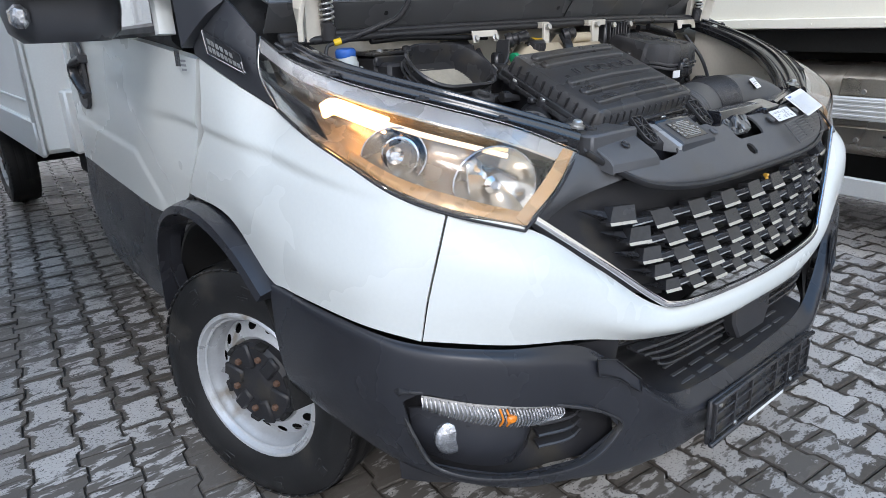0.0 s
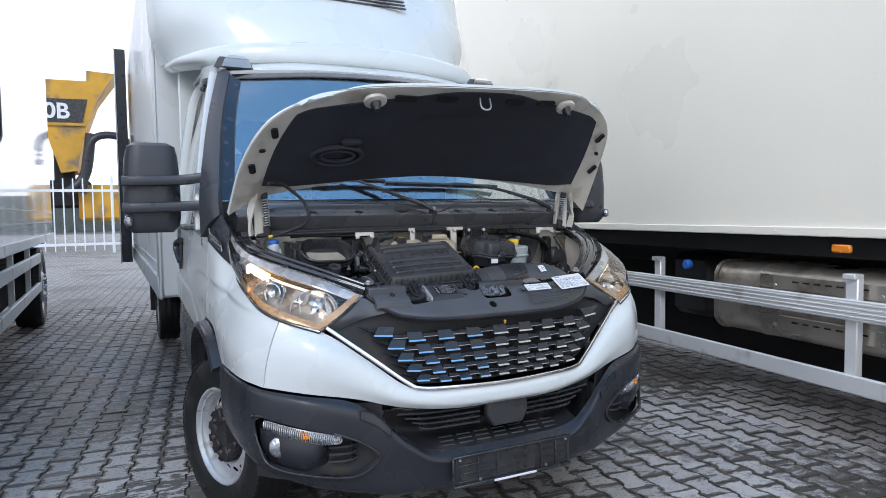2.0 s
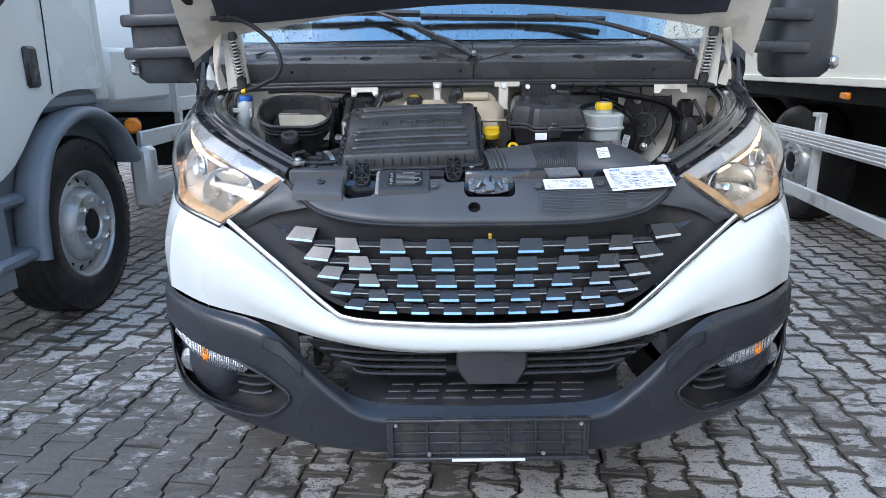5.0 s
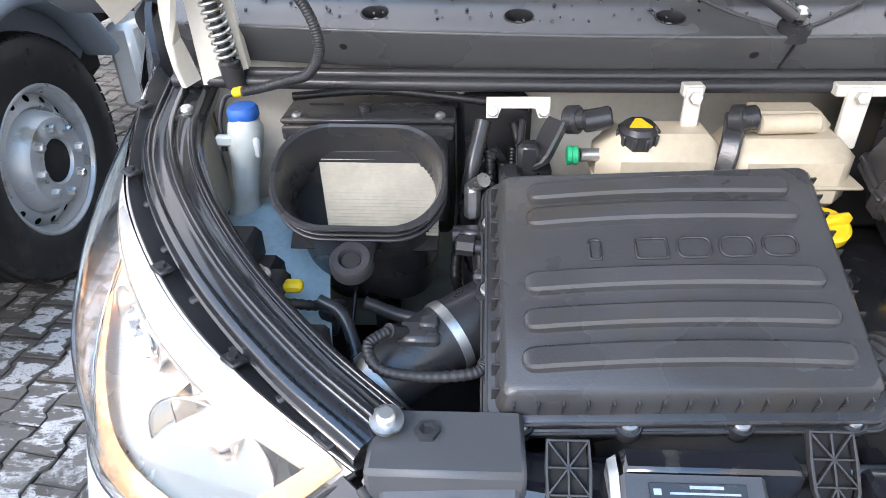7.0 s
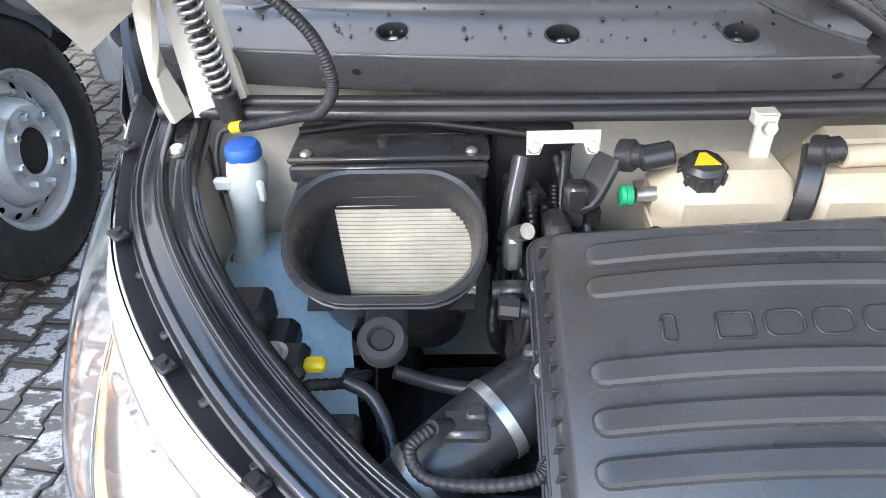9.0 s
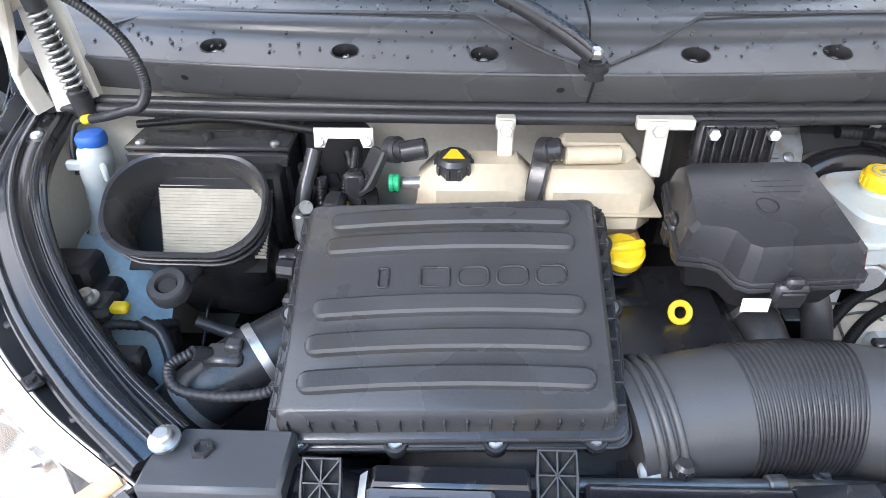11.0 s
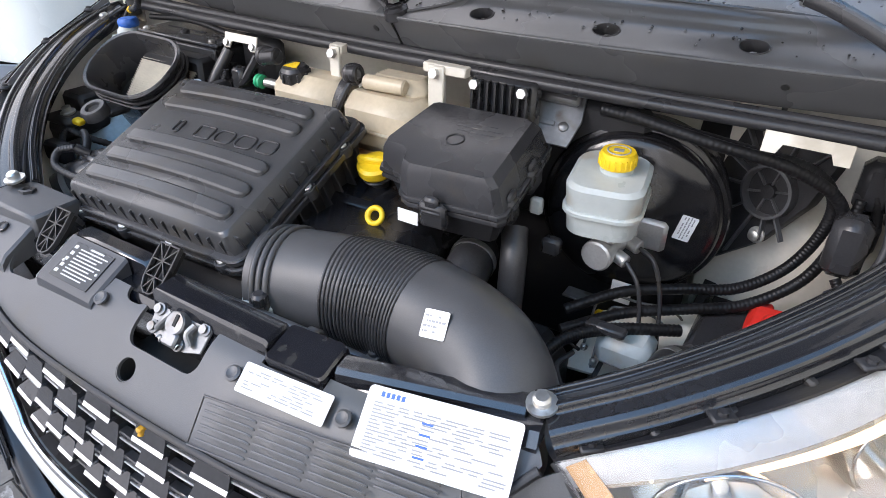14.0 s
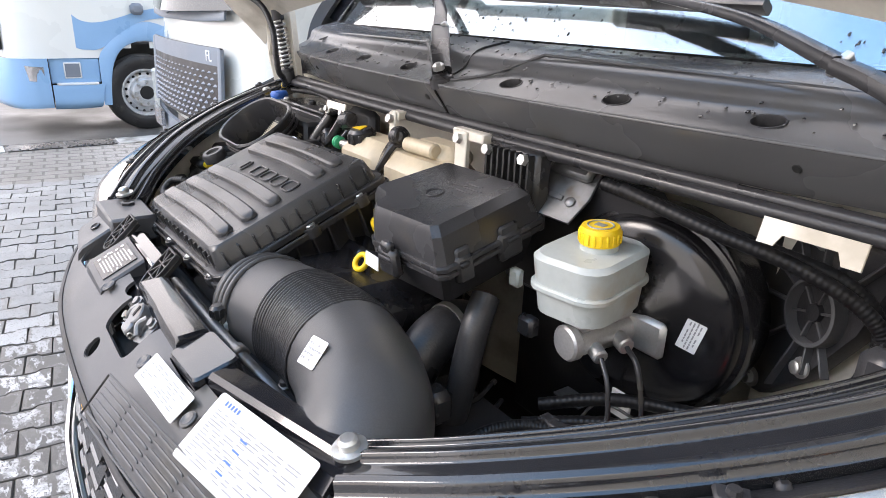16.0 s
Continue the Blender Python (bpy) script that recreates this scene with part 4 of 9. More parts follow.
for r, (z, dx, w, h, y0) in enumerate(ROWS_T):
    for k in range(-4, 5):
        skew = -0.010 * k / 4 * (1 if r < 5 else 0)
        x = k * dx * (1.02 if abs(k) == 4 else 1)
        yaw = math.atan(0.40 * x)
        m = pose(x, y0 + bow(x), z, 0, 0, math.degrees(yaw))
        if abs(k) == 4:
            m = pose(x, y0 + bow(x), z + 0.010 + 0.004 * (4 - r), 0, 0, math.degrees(yaw)) @ pose(0, 0, 0, 0, 4 * (1 if k > 0 else -1) * -1, 0)
        t, l = tile_mesh(w * (1.08 if abs(k) == 4 else 1), h, -skew * 1.2 if abs(k) < 4 else -0.012 * (1 if k > 0 else -1))
        a, b = Mesh(), Mesh()
        a.add(t.v, t.f, m)
        b.add(l.v, l.f, m)
        tt = part("grille_tile", a, GRILLE, grille, angle=25)
        part("tile_lip", b, SATINCHROME, tt, "bright lip")
        if abs(k) == 4:
            f = Mesh()
            q = 1 if k > 0 else -1
            f.add([(q * w * 0.52, 0.012, 0.014), (q * w * 0.45, 0.03, h * 0.75), (q * (w * 0.55 + 0.062), 0.032, h * 0.95), (q * w * 0.5, 0.03, 0.004)], [(0, 1, 2), (0, 2, 3), (1, 3, 2), (0, 3, 1)], m)
            part("grille_fin", f, GRILLE, grille)
    # dark bars between the tiles, half a step on
    for k in range(-4, 4):
        x = (k + 0.5) * dx
        yaw = math.atan(0.40 * x)
        m = pose(x, y0 + 0.022 + bow(x), z + 0.012, 0, 0, math.degrees(yaw))
        d = Mesh().box((0, 0, 0.008), (dx - w * 0.86, 0.016, 0.014), 0.002, m)
        gb = part("grille_bar", d, GRILLE, grille)
        part("bar_lip", Mesh().box((0, -0.0085, 0.0025), (dx - w * 0.9, 0.002, 0.003), 0.0005, m), HOUSING, gb, "dull silver lip")
hook = Mesh().box((0.012, 0.192, 0.912), (0.009, 0.012, 0.008), 0.002).cyl((0.012, 0.192, 0.91), (0.012, 0.189, 0.903), 0.004, n=10)
part("bonnet_release", hook, YELLOWPAINT, van, "yellow bonnet release tab")

# charcoal cover over the lock carrier
cv = [[(0, 0.196, 0.930), (-0.25, 0.206, 0.932), (-0.40, 0.236, 0.952), (-0.475, 0.278, 0.995), (-0.505, 0.318, 1.03)],
      [(0, 0.192, 0.952), (-0.25, 0.202, 0.954), (-0.40, 0.236, 0.972), (-0.475, 0.282, 1.008), (-0.502, 0.322, 1.034)],
      [(0, 0.222, 0.985), (-0.25, 0.230, 0.987), (-0.40, 0.258, 0.997), (-0.468, 0.294, 1.016), (-0.498, 0.326, 1.038)],
      [(0, 0.262, 1.022), (-0.25, 0.270, 1.022), (-0.40, 0.286, 1.025), (-0.46, 0.308, 1.032), (-0.49, 0.335, 1.043)],
      [(0, 0.290, 1.036), (-0.25, 0.296, 1.036), (-0.40, 0.308, 1.040), (-0.455, 0.32, 1.043), (-0.485, 0.342, 1.047)]]
def lock_hole(p):
    return min(off_rect(p.x, p.y, -0.050, 0.079, 0.236, 0.31, 0.016), math.dist(p, (-0.026, 0.2155, 0.977)) - 0.0155,
               off_rect(p.x, p.y, -0.357, -0.272, 0.247, 0.40, 0.020), off_rect(p.x, p.y, -0.100, -0.049, 0.274, 0.40, 0.020),
               off_rect(p.x, p.y, -0.266, -0.136, 0.250, 0.40, 0.001), off_rect(p.x, p.y, 0.158, 0.250, 0.278, 0.40, 0.001))
lc = part("lock_carrier_cover", Mesh().net([both(r) for r in cv], 220, 52, 0.005, flip=True, cut=lock_hole), GREYPLASTIC, van, "charcoal plastic cover above the grille")
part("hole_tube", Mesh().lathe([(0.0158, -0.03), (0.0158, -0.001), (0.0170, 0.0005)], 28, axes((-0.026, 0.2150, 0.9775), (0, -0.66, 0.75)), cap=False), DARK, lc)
lipb = Mesh().sweep(both([(0, 0.19, 0.936), (-0.25, 0.199, 0.938), (-0.385, 0.226, 0.954), (-0.455, 0.262, 0.985), (-0.505, 0.312, 1.028)]), rrect(0.010, 0.014, 0.004, 2), 60, up=(0, -0.6, 0.8))
part("front_lip", lipb, PLASTIC_D, lc)
for x, y, z in ((-0.125, 0.260, 1.023), (0.137, 0.253, 1.0205), (0.294, 0.264, 1.0235)):
    sc = Mesh().lathe([(0.0105, 0), (0.0105, 0.003), (0.0075, 0.0045), (0.004, 0.003)], 16, axes((x, y, z + 0.001), (0, -0.5, 0.86)))
    part("push_pin", sc, GREYPLASTIC, lc)
# slotted panel pressed into the cover
sl = axes((0.285, 0.2215, 0.9885), (0.12, -0.72, 0.69), (1, 0.12, 0.02))
for i in range(4):
    for j in range(6):
        if i == 3 and j > 3:
            continue
        m = sl @ Matrix.Translation((-0.115 + i * 0.074, 0.0205 - j * 0.0082 + (0.002 * i), 0.0045 - 0.0008 * (i - 1.5) ** 2))
        part("slot_rib", Mesh().sweep([m @ Vector(q) for q in ((-0.033, 0, -0.001), (-0.030, 0.0006, 0.0008), (0.0, 0.0006, 0.0011), (0.030, 0.0006, 0.0008), (0.034, -0.0015, -0.001))], rrect(0.0030, 0.0022, 0.0009, 2), 8, up=sl.to_3x3() @ Vector((0, 0, 1))), GREYPLASTIC, lc)
fr = Mesh().sweep([sl @ Vector(q) for q in ((-0.155, 0.028, 0.004), (0.0, 0.030, 0.006), (0.16, 0.036, 0.002), (0.165, 0.02, 0.0), (0.08, -0.028, 0.004), (-0.155, -0.028, 0.004))], rrect(0.003, 0.003, 0.001, 1), 0, closed=True, up=(0, -0.72, 0.69))
part("slot_frame", fr, GREYPLASTIC, lc)


def label(parent, c, n, x, w, h, lines, head=False, name="label", text="white printed label"):
    """A stuck-on label with rows of unreadable print."""
    m = axes(c, n, x)
    ob = part(name, Mesh().prism(rrect(w, h, min(w, h) * 0.06, 2), 0, 0.0008, m), PAPER, parent, text)
    ink = Mesh()
    rr = random.Random(int(abs(c[0]) * 1000))
    for i in range(lines):
        y = h * (0.36 - 0.72 * (i + 0.5) / lines) - (h * 0.06 if head else 0)
        x0 = -w * 0.44
        while x0 < w * 0.36:
            l = w * rr.uniform(0.05, 0.16)
            if rr.random() < 0.78:
                ink.box((x0 + l / 2, y, 0.0009), (l, h * 0.30 / lines, 0.0004), 0, m)
            x0 += l + w * 0.03
    part("print", ink, INK, ob)
    if head:
        for i in range(5):
            part("head_print", Mesh().box((-w * 0.40 + i * w * 0.034, h * 0.40, 0.001), (w * 0.022, h * 0.075, 0.0003), 0, m), BLUEINK, ob)
        for i in range(4):
            part("head_print", Mesh().box((-w * 0.07, h * (0.16 - 0.15 * i), 0.001), (w * 0.075, h * 0.030, 0.0004), 0, m), BLUEINK, ob)
    return ob


label(lc, (0.2125, 0.2575, 1.0255), (0.05, -0.58, 0.80), (1, 0.07, 0.02), 0.124, 0.036, 7)
label(lc, (0.3993, 0.2848, 1.0352), (0.08, -0.58, 0.80), (1, 0.17, 0.06), 0.174, 0.078, 15, head=True)

# stepped panel pressed into the cover
def wedge(x0, x1, prof, e=0.004, lean=0.0):
    """A moulded block with the same side profile from x0 to x1, its flanks a little lower; lean: how far its front goes back at x0."""
    xs, k = (x0, x0 + e, x1 - e, x1), len(prof)
    v = [(x, y + lean * (x1 - x) / (x1 - x0), z - (0.004 if n in (0, 3) else 0.0)) for n, x in enumerate(xs) for y, z in prof]
    f = [(r * k + i, r * k + i + 1, (r + 1) * k + i + 1, (r + 1) * k + i) for r in range(3) for i in range(k - 1)]
    return Mesh().add(v, f + [tuple(range(k)), tuple(reversed(range(3 * k, 4 * k)))])
part("step_panel", wedge(-0.486, -0.357, [(0.244, 0.99), (0.246, 1.006), (0.254, 1.016), (0.300, 1.0415), (0.318, 1.0475), (0.330, 1.0485), (0.334, 1.044), (0.334, 1.01)], 0.004, 0.018), GREYPLASTIC, lc, "raised flat step", angle=28)
part("push_pin", Mesh().lathe([(0.010, 0), (0.010, 0.003), (0.0075, 0.0042), (0.006, 0.002)], 14, axes((-0.415, 0.288, 1.0322), (0, -0.48, 0.88))), PLASTIC, lc)

# lower bumper, black
BT = [(-0.95, 0.83, 0.735), (-0.938, 0.60, 0.730), (-0.886, 0.42, 0.714), (-0.76, 0.30, 0.698), (-0.60, 0.25, 0.668), (-0.50, 0.222, 0.60), (-0.40, 0.20, 0.515), (-0.29, 0.188, 0.462), (0, 0.178, 0.452)]
B1 = [(-0.958, 0.83, 0.708), (-0.948, 0.595, 0.703), (-0.897, 0.405, 0.688), (-0.765, 0.278, 0.668), (-0.59, 0.222, 0.622), (-0.49, 0.19, 0.565), (-0.39, 0.165, 0.482), (-0.28, 0.15, 0.430), (0, 0.142, 0.424)]
B2 = [(-0.955, 0.83, 0.57), (-0.943, 0.595, 0.56), (-0.893, 0.40, 0.545), (-0.762, 0.272, 0.53), (-0.585, 0.218, 0.505), (-0.485, 0.188, 0.46), (-0.385, 0.168, 0.42), (-0.275, 0.155, 0.40), (0, 0.146, 0.395)]
B3 = [(-0.935, 0.83, 0.47), (-0.922, 0.605, 0.455), (-0.875, 0.42, 0.43), (-0.75, 0.292, 0.395), (-0.58, 0.238, 0.36), (-0.48, 0.208, 0.338), (-0.38, 0.188, 0.328), (-0.27, 0.175, 0.322), (0, 0.165, 0.32)]
B4 = [(-0.90, 0.83, 0.44), (-0.885, 0.625, 0.42), (-0.84, 0.46, 0.39), (-0.72, 0.335, 0.352), (-0.56, 0.28, 0.318), (-0.46, 0.25, 0.302), (-0.37, 0.23, 0.297), (-0.27, 0.22, 0.295), (0, 0.21, 0.295)]
FOG = [(-0.905, 0.598), (-0.885, 0.622), (-0.65, 0.562), (-0.55, 0.512), (-0.515, 0.468), (-0.60, 0.408), (-0.77, 0.428), (-0.865, 0.452), (-0.895, 0.525)]
half = [[(x, y, z) for x, y, z in reversed(r)] for r in (BT, B1, B2, B3, B4)]
rows = [both(r) for r in half]
bump = part("front_bumper", Mesh().net(rows, 200, 44, 0.004, flip=False, cut=lambda p: off_poly(FOG, -abs(p.x), p.z)), BUMPER, van, "textured black lower bumper with fog lamp recesses")


def plan(x):
    """The bumper's front line: y over x."""
    x = abs(x)
    pts = [(0, 0.146), (0.275, 0.155), (0.385, 0.168), (0.485, 0.188), (0.585, 0.218), (0.762, 0.272), (0.893, 0.40), (0.943, 0.595), (0.96, 0.84)]
    for (x0, y0), (x1, y1) in zip(pts, pts[1:]):
        if x <= x1:
            return y0 + (y1 - y0) * (x - x0) / (x1 - x0)
    return 0.84


for s in (-1, 1):
    ring = [(s * abs(x), plan(x) - 0.002, z) for x, z in FOG]
    rim = Mesh().sweep(ring, rrect(0.007, 0.016, 0.002, 2), 64, closed=True, up=(0, -1, 0))
    fr = part("fog_recess", rim, PLASTIC, bump, "recessed fog lamp panel")
    deep = [[], [], []]
    for x in (-0.90, -0.86, -0.77, -0.66, -0.56, -0.50):
        d = 0.045 + 0.03 * math.sin((x + 0.90) / 0.4 * math.pi)
        zc = (0.655, 0.52, 0.385)
        for k in range(3):
            deep[k].append((x + 0.012, plan(x) + d * (1.0 if k == 1 else 0.75), zc[k]))
    part("recess_back", Mesh().net([sided(r, s) for r in deep], 24, 12, 0.004, flip=s < 0), PLASTIC_D, fr)
    pod = [[(-0.88, 0.432, 0.565), (-0.80, 0.335, 0.575), (-0.70, 0.29, 0.555), (-0.655, 0.30, 0.53)], [(-0.878, 0.425, 0.51), (-0.81, 0.325, 0.50), (-0.72, 0.282, 0.49), (-0.655, 0.31, 0.49)], [(-0.865, 0.43, 0.455), (-0.80, 0.345, 0.438), (-0.73, 0.30, 0.432), (-0.66, 0.315, 0.44)]]
    part("lamp_pod", Mesh().net([sided(r, s) for r in pod], 20, 12, 0.006, flip=s < 0), BUMPER, fr)
    lamp = Mesh().lathe([(0.037, 0), (0.037, 0.012), (0.030, 0.020), (0.016, 0.024)], 24, axes(flipx((-0.824, 0.372, 0.508), s), (s * 0.35, -1, 0.05)), squash=1.0)
    fl = part("fog_lamp", lamp, FLUTED, fr, "round clear fog lamp")
    ind = [[(-0.872, 0.397, 0.602), (-0.80, 0.318, 0.588), (-0.72, 0.272, 0.570), (-0.635, 0.25, 0.548)], [(-0.876, 0.392, 0.585), (-0.80, 0.308, 0.566), (-0.72, 0.264, 0.546), (-0.635, 0.245, 0.533)], [(-0.868, 0.40, 0.568), (-0.80, 0.318, 0.545), (-0.72, 0.272, 0.525), (-0.65, 0.25, 0.521)]]
    il = part("indicator_lamp", Mesh().net([sided([(x * 0.998, y + 0.004, z) for x, y, z in r], s) for r in ind], 26, 8, 0.015, flip=s < 0), HOUSING, fr, "clear ribbed indicator lamp with amber bulb")
    tops, bots = catmull(ind[0], 41), catmull(ind[2], 41)
    for i in range(41):
        a, b = tops[i], bots[i]
        md2 = catmull(ind[1], 41)[i]
        k = 0.82 if i % 2 else 0.9
        rb = Mesh().sweep(sided([tuple(md2.lerp(a, k)), tuple(md2 + Vector((0, -0.002, 0))), tuple(md2.lerp(b, k))], s), rrect(0.0045, 0.004, 0.0015, 1), 5, up=(0, -1, 0))
        part("lens_rib", rb, ORANGE if 17 < i < 23 and i % 2 else FLUTED, il)
    ob = Mesh().lathe([(0.009, 0), (0.011, 0.008), (0.006, 0.012)], 12, axes(flipx((-0.752, 0.279, 0.558), s), (s * 0.3, -1, 0)), squash=0.8)
    part("bulb", ob, ORANGE, il, "amber indicator bulb")
    for i in range(3):
        fin = Mesh().sweep(sided([(-0.668, 0.288, 0.505 - 0.026 * i), (-0.61, 0.262, 0.508 - 0.026 * i), (-0.575, 0.262, 0.512 - 0.024 * i)], s), rrect(0.03, 0.008, 0.003, 1), 8)
        part("fin", fin, PLASTIC, fr)
    # towing-eye cover
    hc = [[(-0.575, 0.213, 0.642), (-0.53, 0.203, 0.625), (-0.475, 0.182, 0.57)], [(-0.575, 0.2085, 0.612), (-0.53, 0.195, 0.592), (-0.475, 0.178, 0.545)]]
    part("towing_eye_cover", Mesh().net([sided(r, s) for r in hc], 12, 6, 0.003, flip=s < 0), BUMPER, bump)
    ol = Mesh().sweep(sided([(-0.578, 0.2115, 0.643), (-0.53, 0.2, 0.628), (-0.472, 0.179, 0.572), (-0.474, 0.175, 0.543), (-0.53, 0.192, 0.588), (-0.578, 0.206, 0.609)], s), rrect(0.003, 0.004, 0.001, 1), 0, closed=True, up=(0, -1, 0.3))
    part("cover_gap", ol, PLASTIC_D, bump)

# intake between cover and bumper
it = [[(-0.47, 0.25, 0.615), (-0.3, 0.235, 0.60), (0, 0.228, 0.60), (0.3, 0.235, 0.60), (0.47, 0.25, 0.615)], [(-0.45, 0.30, 0.56), (-0.3, 0.30, 0.55), (0, 0.30, 0.55), (0.3, 0.30, 0.55), (0.45, 0.30, 0.56)], [(-0.38, 0.30, 0.50), (-0.3, 0.305, 0.485), (0, 0.305, 0.48), (0.3, 0.305, 0.485), (0.38, 0.30, 0.50)], [(-0.36, 0.20, 0.475), (-0.28, 0.186, 0.462), (0, 0.178, 0.454), (0.28, 0.186, 0.462), (0.36, 0.20, 0.475)]]
intake = part("lower_intake", Mesh().net(it, 30, 20, 0.004, flip=True), PLASTIC_D, van, "black lower air intake with slats")
for i in range(4):
    z = 0.595 - i * 0.020
    for s in (-1, 1):
        sl = Mesh().sweep(sided([(-0.43 + 0.03 * i, 0.232, z + 0.008), (-0.3, 0.218, z), (-0.10, 0.212, z - 0.002)], s), rrect(0.03, 0.007, 0.002, 1), 10)
        part("slat", sl, PLASTIC, intake)
sb = Mesh().prism([(-0.092, 0.045), (0.092, 0.045), (0.092, -0.01), (0.065, -0.055), (-0.065, -0.055), (-0.092, -0.01)], 0, 0.03, axes((0.02, 0.215, 0.563), (0, -1, 0.08), (1, 0, 0)), b=0.006)
part("sensor_box", sb, PLASTIC, intake, "flat black radar cover")
for i in range(3):
    for j in range(7):
        a = Mesh().box((-0.235 + j * 0.078 + 0.008 * i, 0.205 + 0.028 * i, 0.462 + 0.0065 * i), (0.058, 0.009, 0.004), 0.001)
        part("step_slot", a, GREYPLASTIC, intake)

# number plate holder
ph = Mesh()
ph.box((0.008, 0.136, 0.384), (0.525, 0.012, 0.118), 0.004)
hold = part("number_plate_holder", ph, PLASTIC, van, "empty black number plate holder")
rbs = Mesh()
for x in (-0.24, -0.15, -0.07, 0.06, 0.13, 0.20, 0.255):
    rbs.box((x, 0.126, 0.386), (0.006, 0.008, 0.10), 0.001)
for z in (0.345, 0.375, 0.405, 0.432):
    rbs.box((0.008, 0.127, z), (0.50, 0.007, 0.005), 0.001)
rbs.box((0.008, 0.124, 0.440), (0.525, 0.012, 0.010), 0.003).box((0.008, 0.124, 0.329), (0.525, 0.012, 0.012), 0.003)
part("ribs", rbs, PLASTIC, hold)
for x in (-0.23, -0.145, 0.15, 0.245):
    part("screw", Mesh().lathe([(0.006, 0), (0.005, 0.004)], 10, axes((x, 0.122, 0.43 if abs(x) > 0.2 else 0.345), (0, -1, 0))), STEEL, hold)
part("maker_mark", Mesh().box((0.008, 0.1165, 0.3295), (0.19, 0.002, 0.009), 0.001), PAPER, hold, "white lettering strip shown plain")

# headlights
for s in (-1, 1):
    low = [(-0.69, 0.30, 0.916), (-0.808, 0.367, 0.958), (-0.86, 0.462, 0.988), (-0.885, 0.572, 1.032), (-0.894, 0.702, 1.072), (-0.884, 0.842, 1.114)]
    md = [(-0.60, 0.302, 0.975), (-0.735, 0.342, 1.03), (-0.832, 0.432, 1.068), (-0.888, 0.564, 1.108), (-0.914, 0.716, 1.148), (-0.908, 0.858, 1.19)]
    up = [(-0.515, 0.326, 1.032), (-0.63, 0.385, 1.088), (-0.738, 0.478, 1.13), (-0.836, 0.617, 1.172), (-0.878, 0.75, 1.212), (-0.888, 0.876, 1.262)]
    hl = part("headlight", Mesh().net([sided(r, s) for r in (low, md, up)], 40, 16, 0.003, flip=s < 0), LENS, van, "lit headlight with clear lens and warm position light")
    hl.visible_shadow = False
    def inn(r, d, lift=0.0):
        return [(x * (1 - d * 0.9), y + d * 1.1, z + lift) for x, y, z in r]
    # pale ledge along the top, then the deeper lower chamber
    shelf = [[tuple(Vector(p).lerp(Vector(q), 0.60) + Vector((0.008, 0.012, -0.004))) for p, q in zip(md, up)], [tuple(Vector(p).lerp(Vector(q), 0.80) + Vector((0.006, 0.008, -0.004))) for p, q in zip(md, up)], inn(up, 0.006, -0.006)]
    part("lamp_ledge", Mesh().net([sided(r, s) for r in shelf], 40, 10, 0.003, flip=s < 0), HOUSING, hl, "pale grey ledge inside the lamp")
    hs = [inn(low, 0.010, 0.004), inn([tuple(Vector(p).lerp(Vector(q), 0.5)) for p, q in zip(low, md)], 0.085), inn(md, 0.10, 0.01), shelf[0]]
    part("lamp_housing", Mesh().net([sided(r, s) for r in hs], 40, 20, 0.004, flip=s < 0), AMBERTINT, hl, "warm-tinted silver lamp chamber")
    for c, n, r in (((-0.684, 0.385, 0.983), (-0.38, -1, 0.10), 0.082), ((-0.812, 0.525, 1.040), (-0.72, -0.75, 0.10), 0.060)):
        ax = axes(flipx(c, s), (n[0] if s < 0 else -n[0], n[1], n[2]))
        bowl = Mesh().lathe([(0.012, -0.055), (r * 0.45, -0.052), (r * 0.8, -0.034), (r * 0.97, -0.010), (r, 0.0), (r * 1.05, 0.0), (r * 1.0, -0.008)], 36, ax, cap=False, squash=0.86)
        bw = part("reflector", bowl, REFLECTOR, hl, "silvered reflector bowl")
        part("bulb", Mesh().lathe([(0.014, -0.055), (0.014, -0.02), (0.017, -0.012), (0.008, -0.004)], 16, ax), CHROME, bw)
        part("bowl_edge", Mesh().ring(ax @ Vector((0, 0, 0.001)), ax.to_3x3() @ Vector((0, 0, 1)), r * 1.03, 0.0022, 40, 6, squash=0.86, x=ax.to_3x3() @ Vector((1, 0, 0))), SATINCHROME, bw, "satin bowl edge")
        if r < 0.07:
            part("shield", Mesh().lathe([(0.034, -0.045), (0.036, 0.002), (0.033, 0.004), (0.031, -0.04)], 28, ax @ Matrix.Translation((0.012, 0, 0)), cap=False), CHROME, bw, "bright chrome lamp tube")
        else:
            part("facet", Mesh().box((-r * 0.62, 0, -0.022), (0.003, r * 1.35, 0.030), 0.0, ax), REFLECTOR, bw)
    strip_ = [[tuple(Vector(p).lerp(Vector(q), k) + Vector((d, d, 0.003))) for p, q in zip(low[:4], md[:4])] for k, d in ((0.03, 0.006), (0.14, 0.008), (0.24, 0.016))]
    part("indicator_strip", Mesh().net([sided(r, s) for r in strip_], 24, 6, 0.002, flip=s < 0), AMBERSTRIP, hl, "amber strip along the lower edge")
    strip_ = [[(-0.688, 0.306, 0.922), (-0.60, 0.308, 0.978), (-0.525, 0.330, 1.030)], [(-0.695, 0.322, 0.935), (-0.615, 0.326, 0.990), (-0.540, 0.345, 1.036)]]
    part("indicator_strip", Mesh().net([sided(r, s) for r in strip_], 12, 4, 0.002, flip=s < 0), AMBERSTRIP, hl)
    glow = Mesh().sweep(sided([(-0.858, 0.69, 1.118), (-0.856, 0.65, 1.128), (-0.836, 0.59, 1.112), (-0.81, 0.545, 1.095)], s), rrect(0.014, 0.032, 0.006, 3), 12)
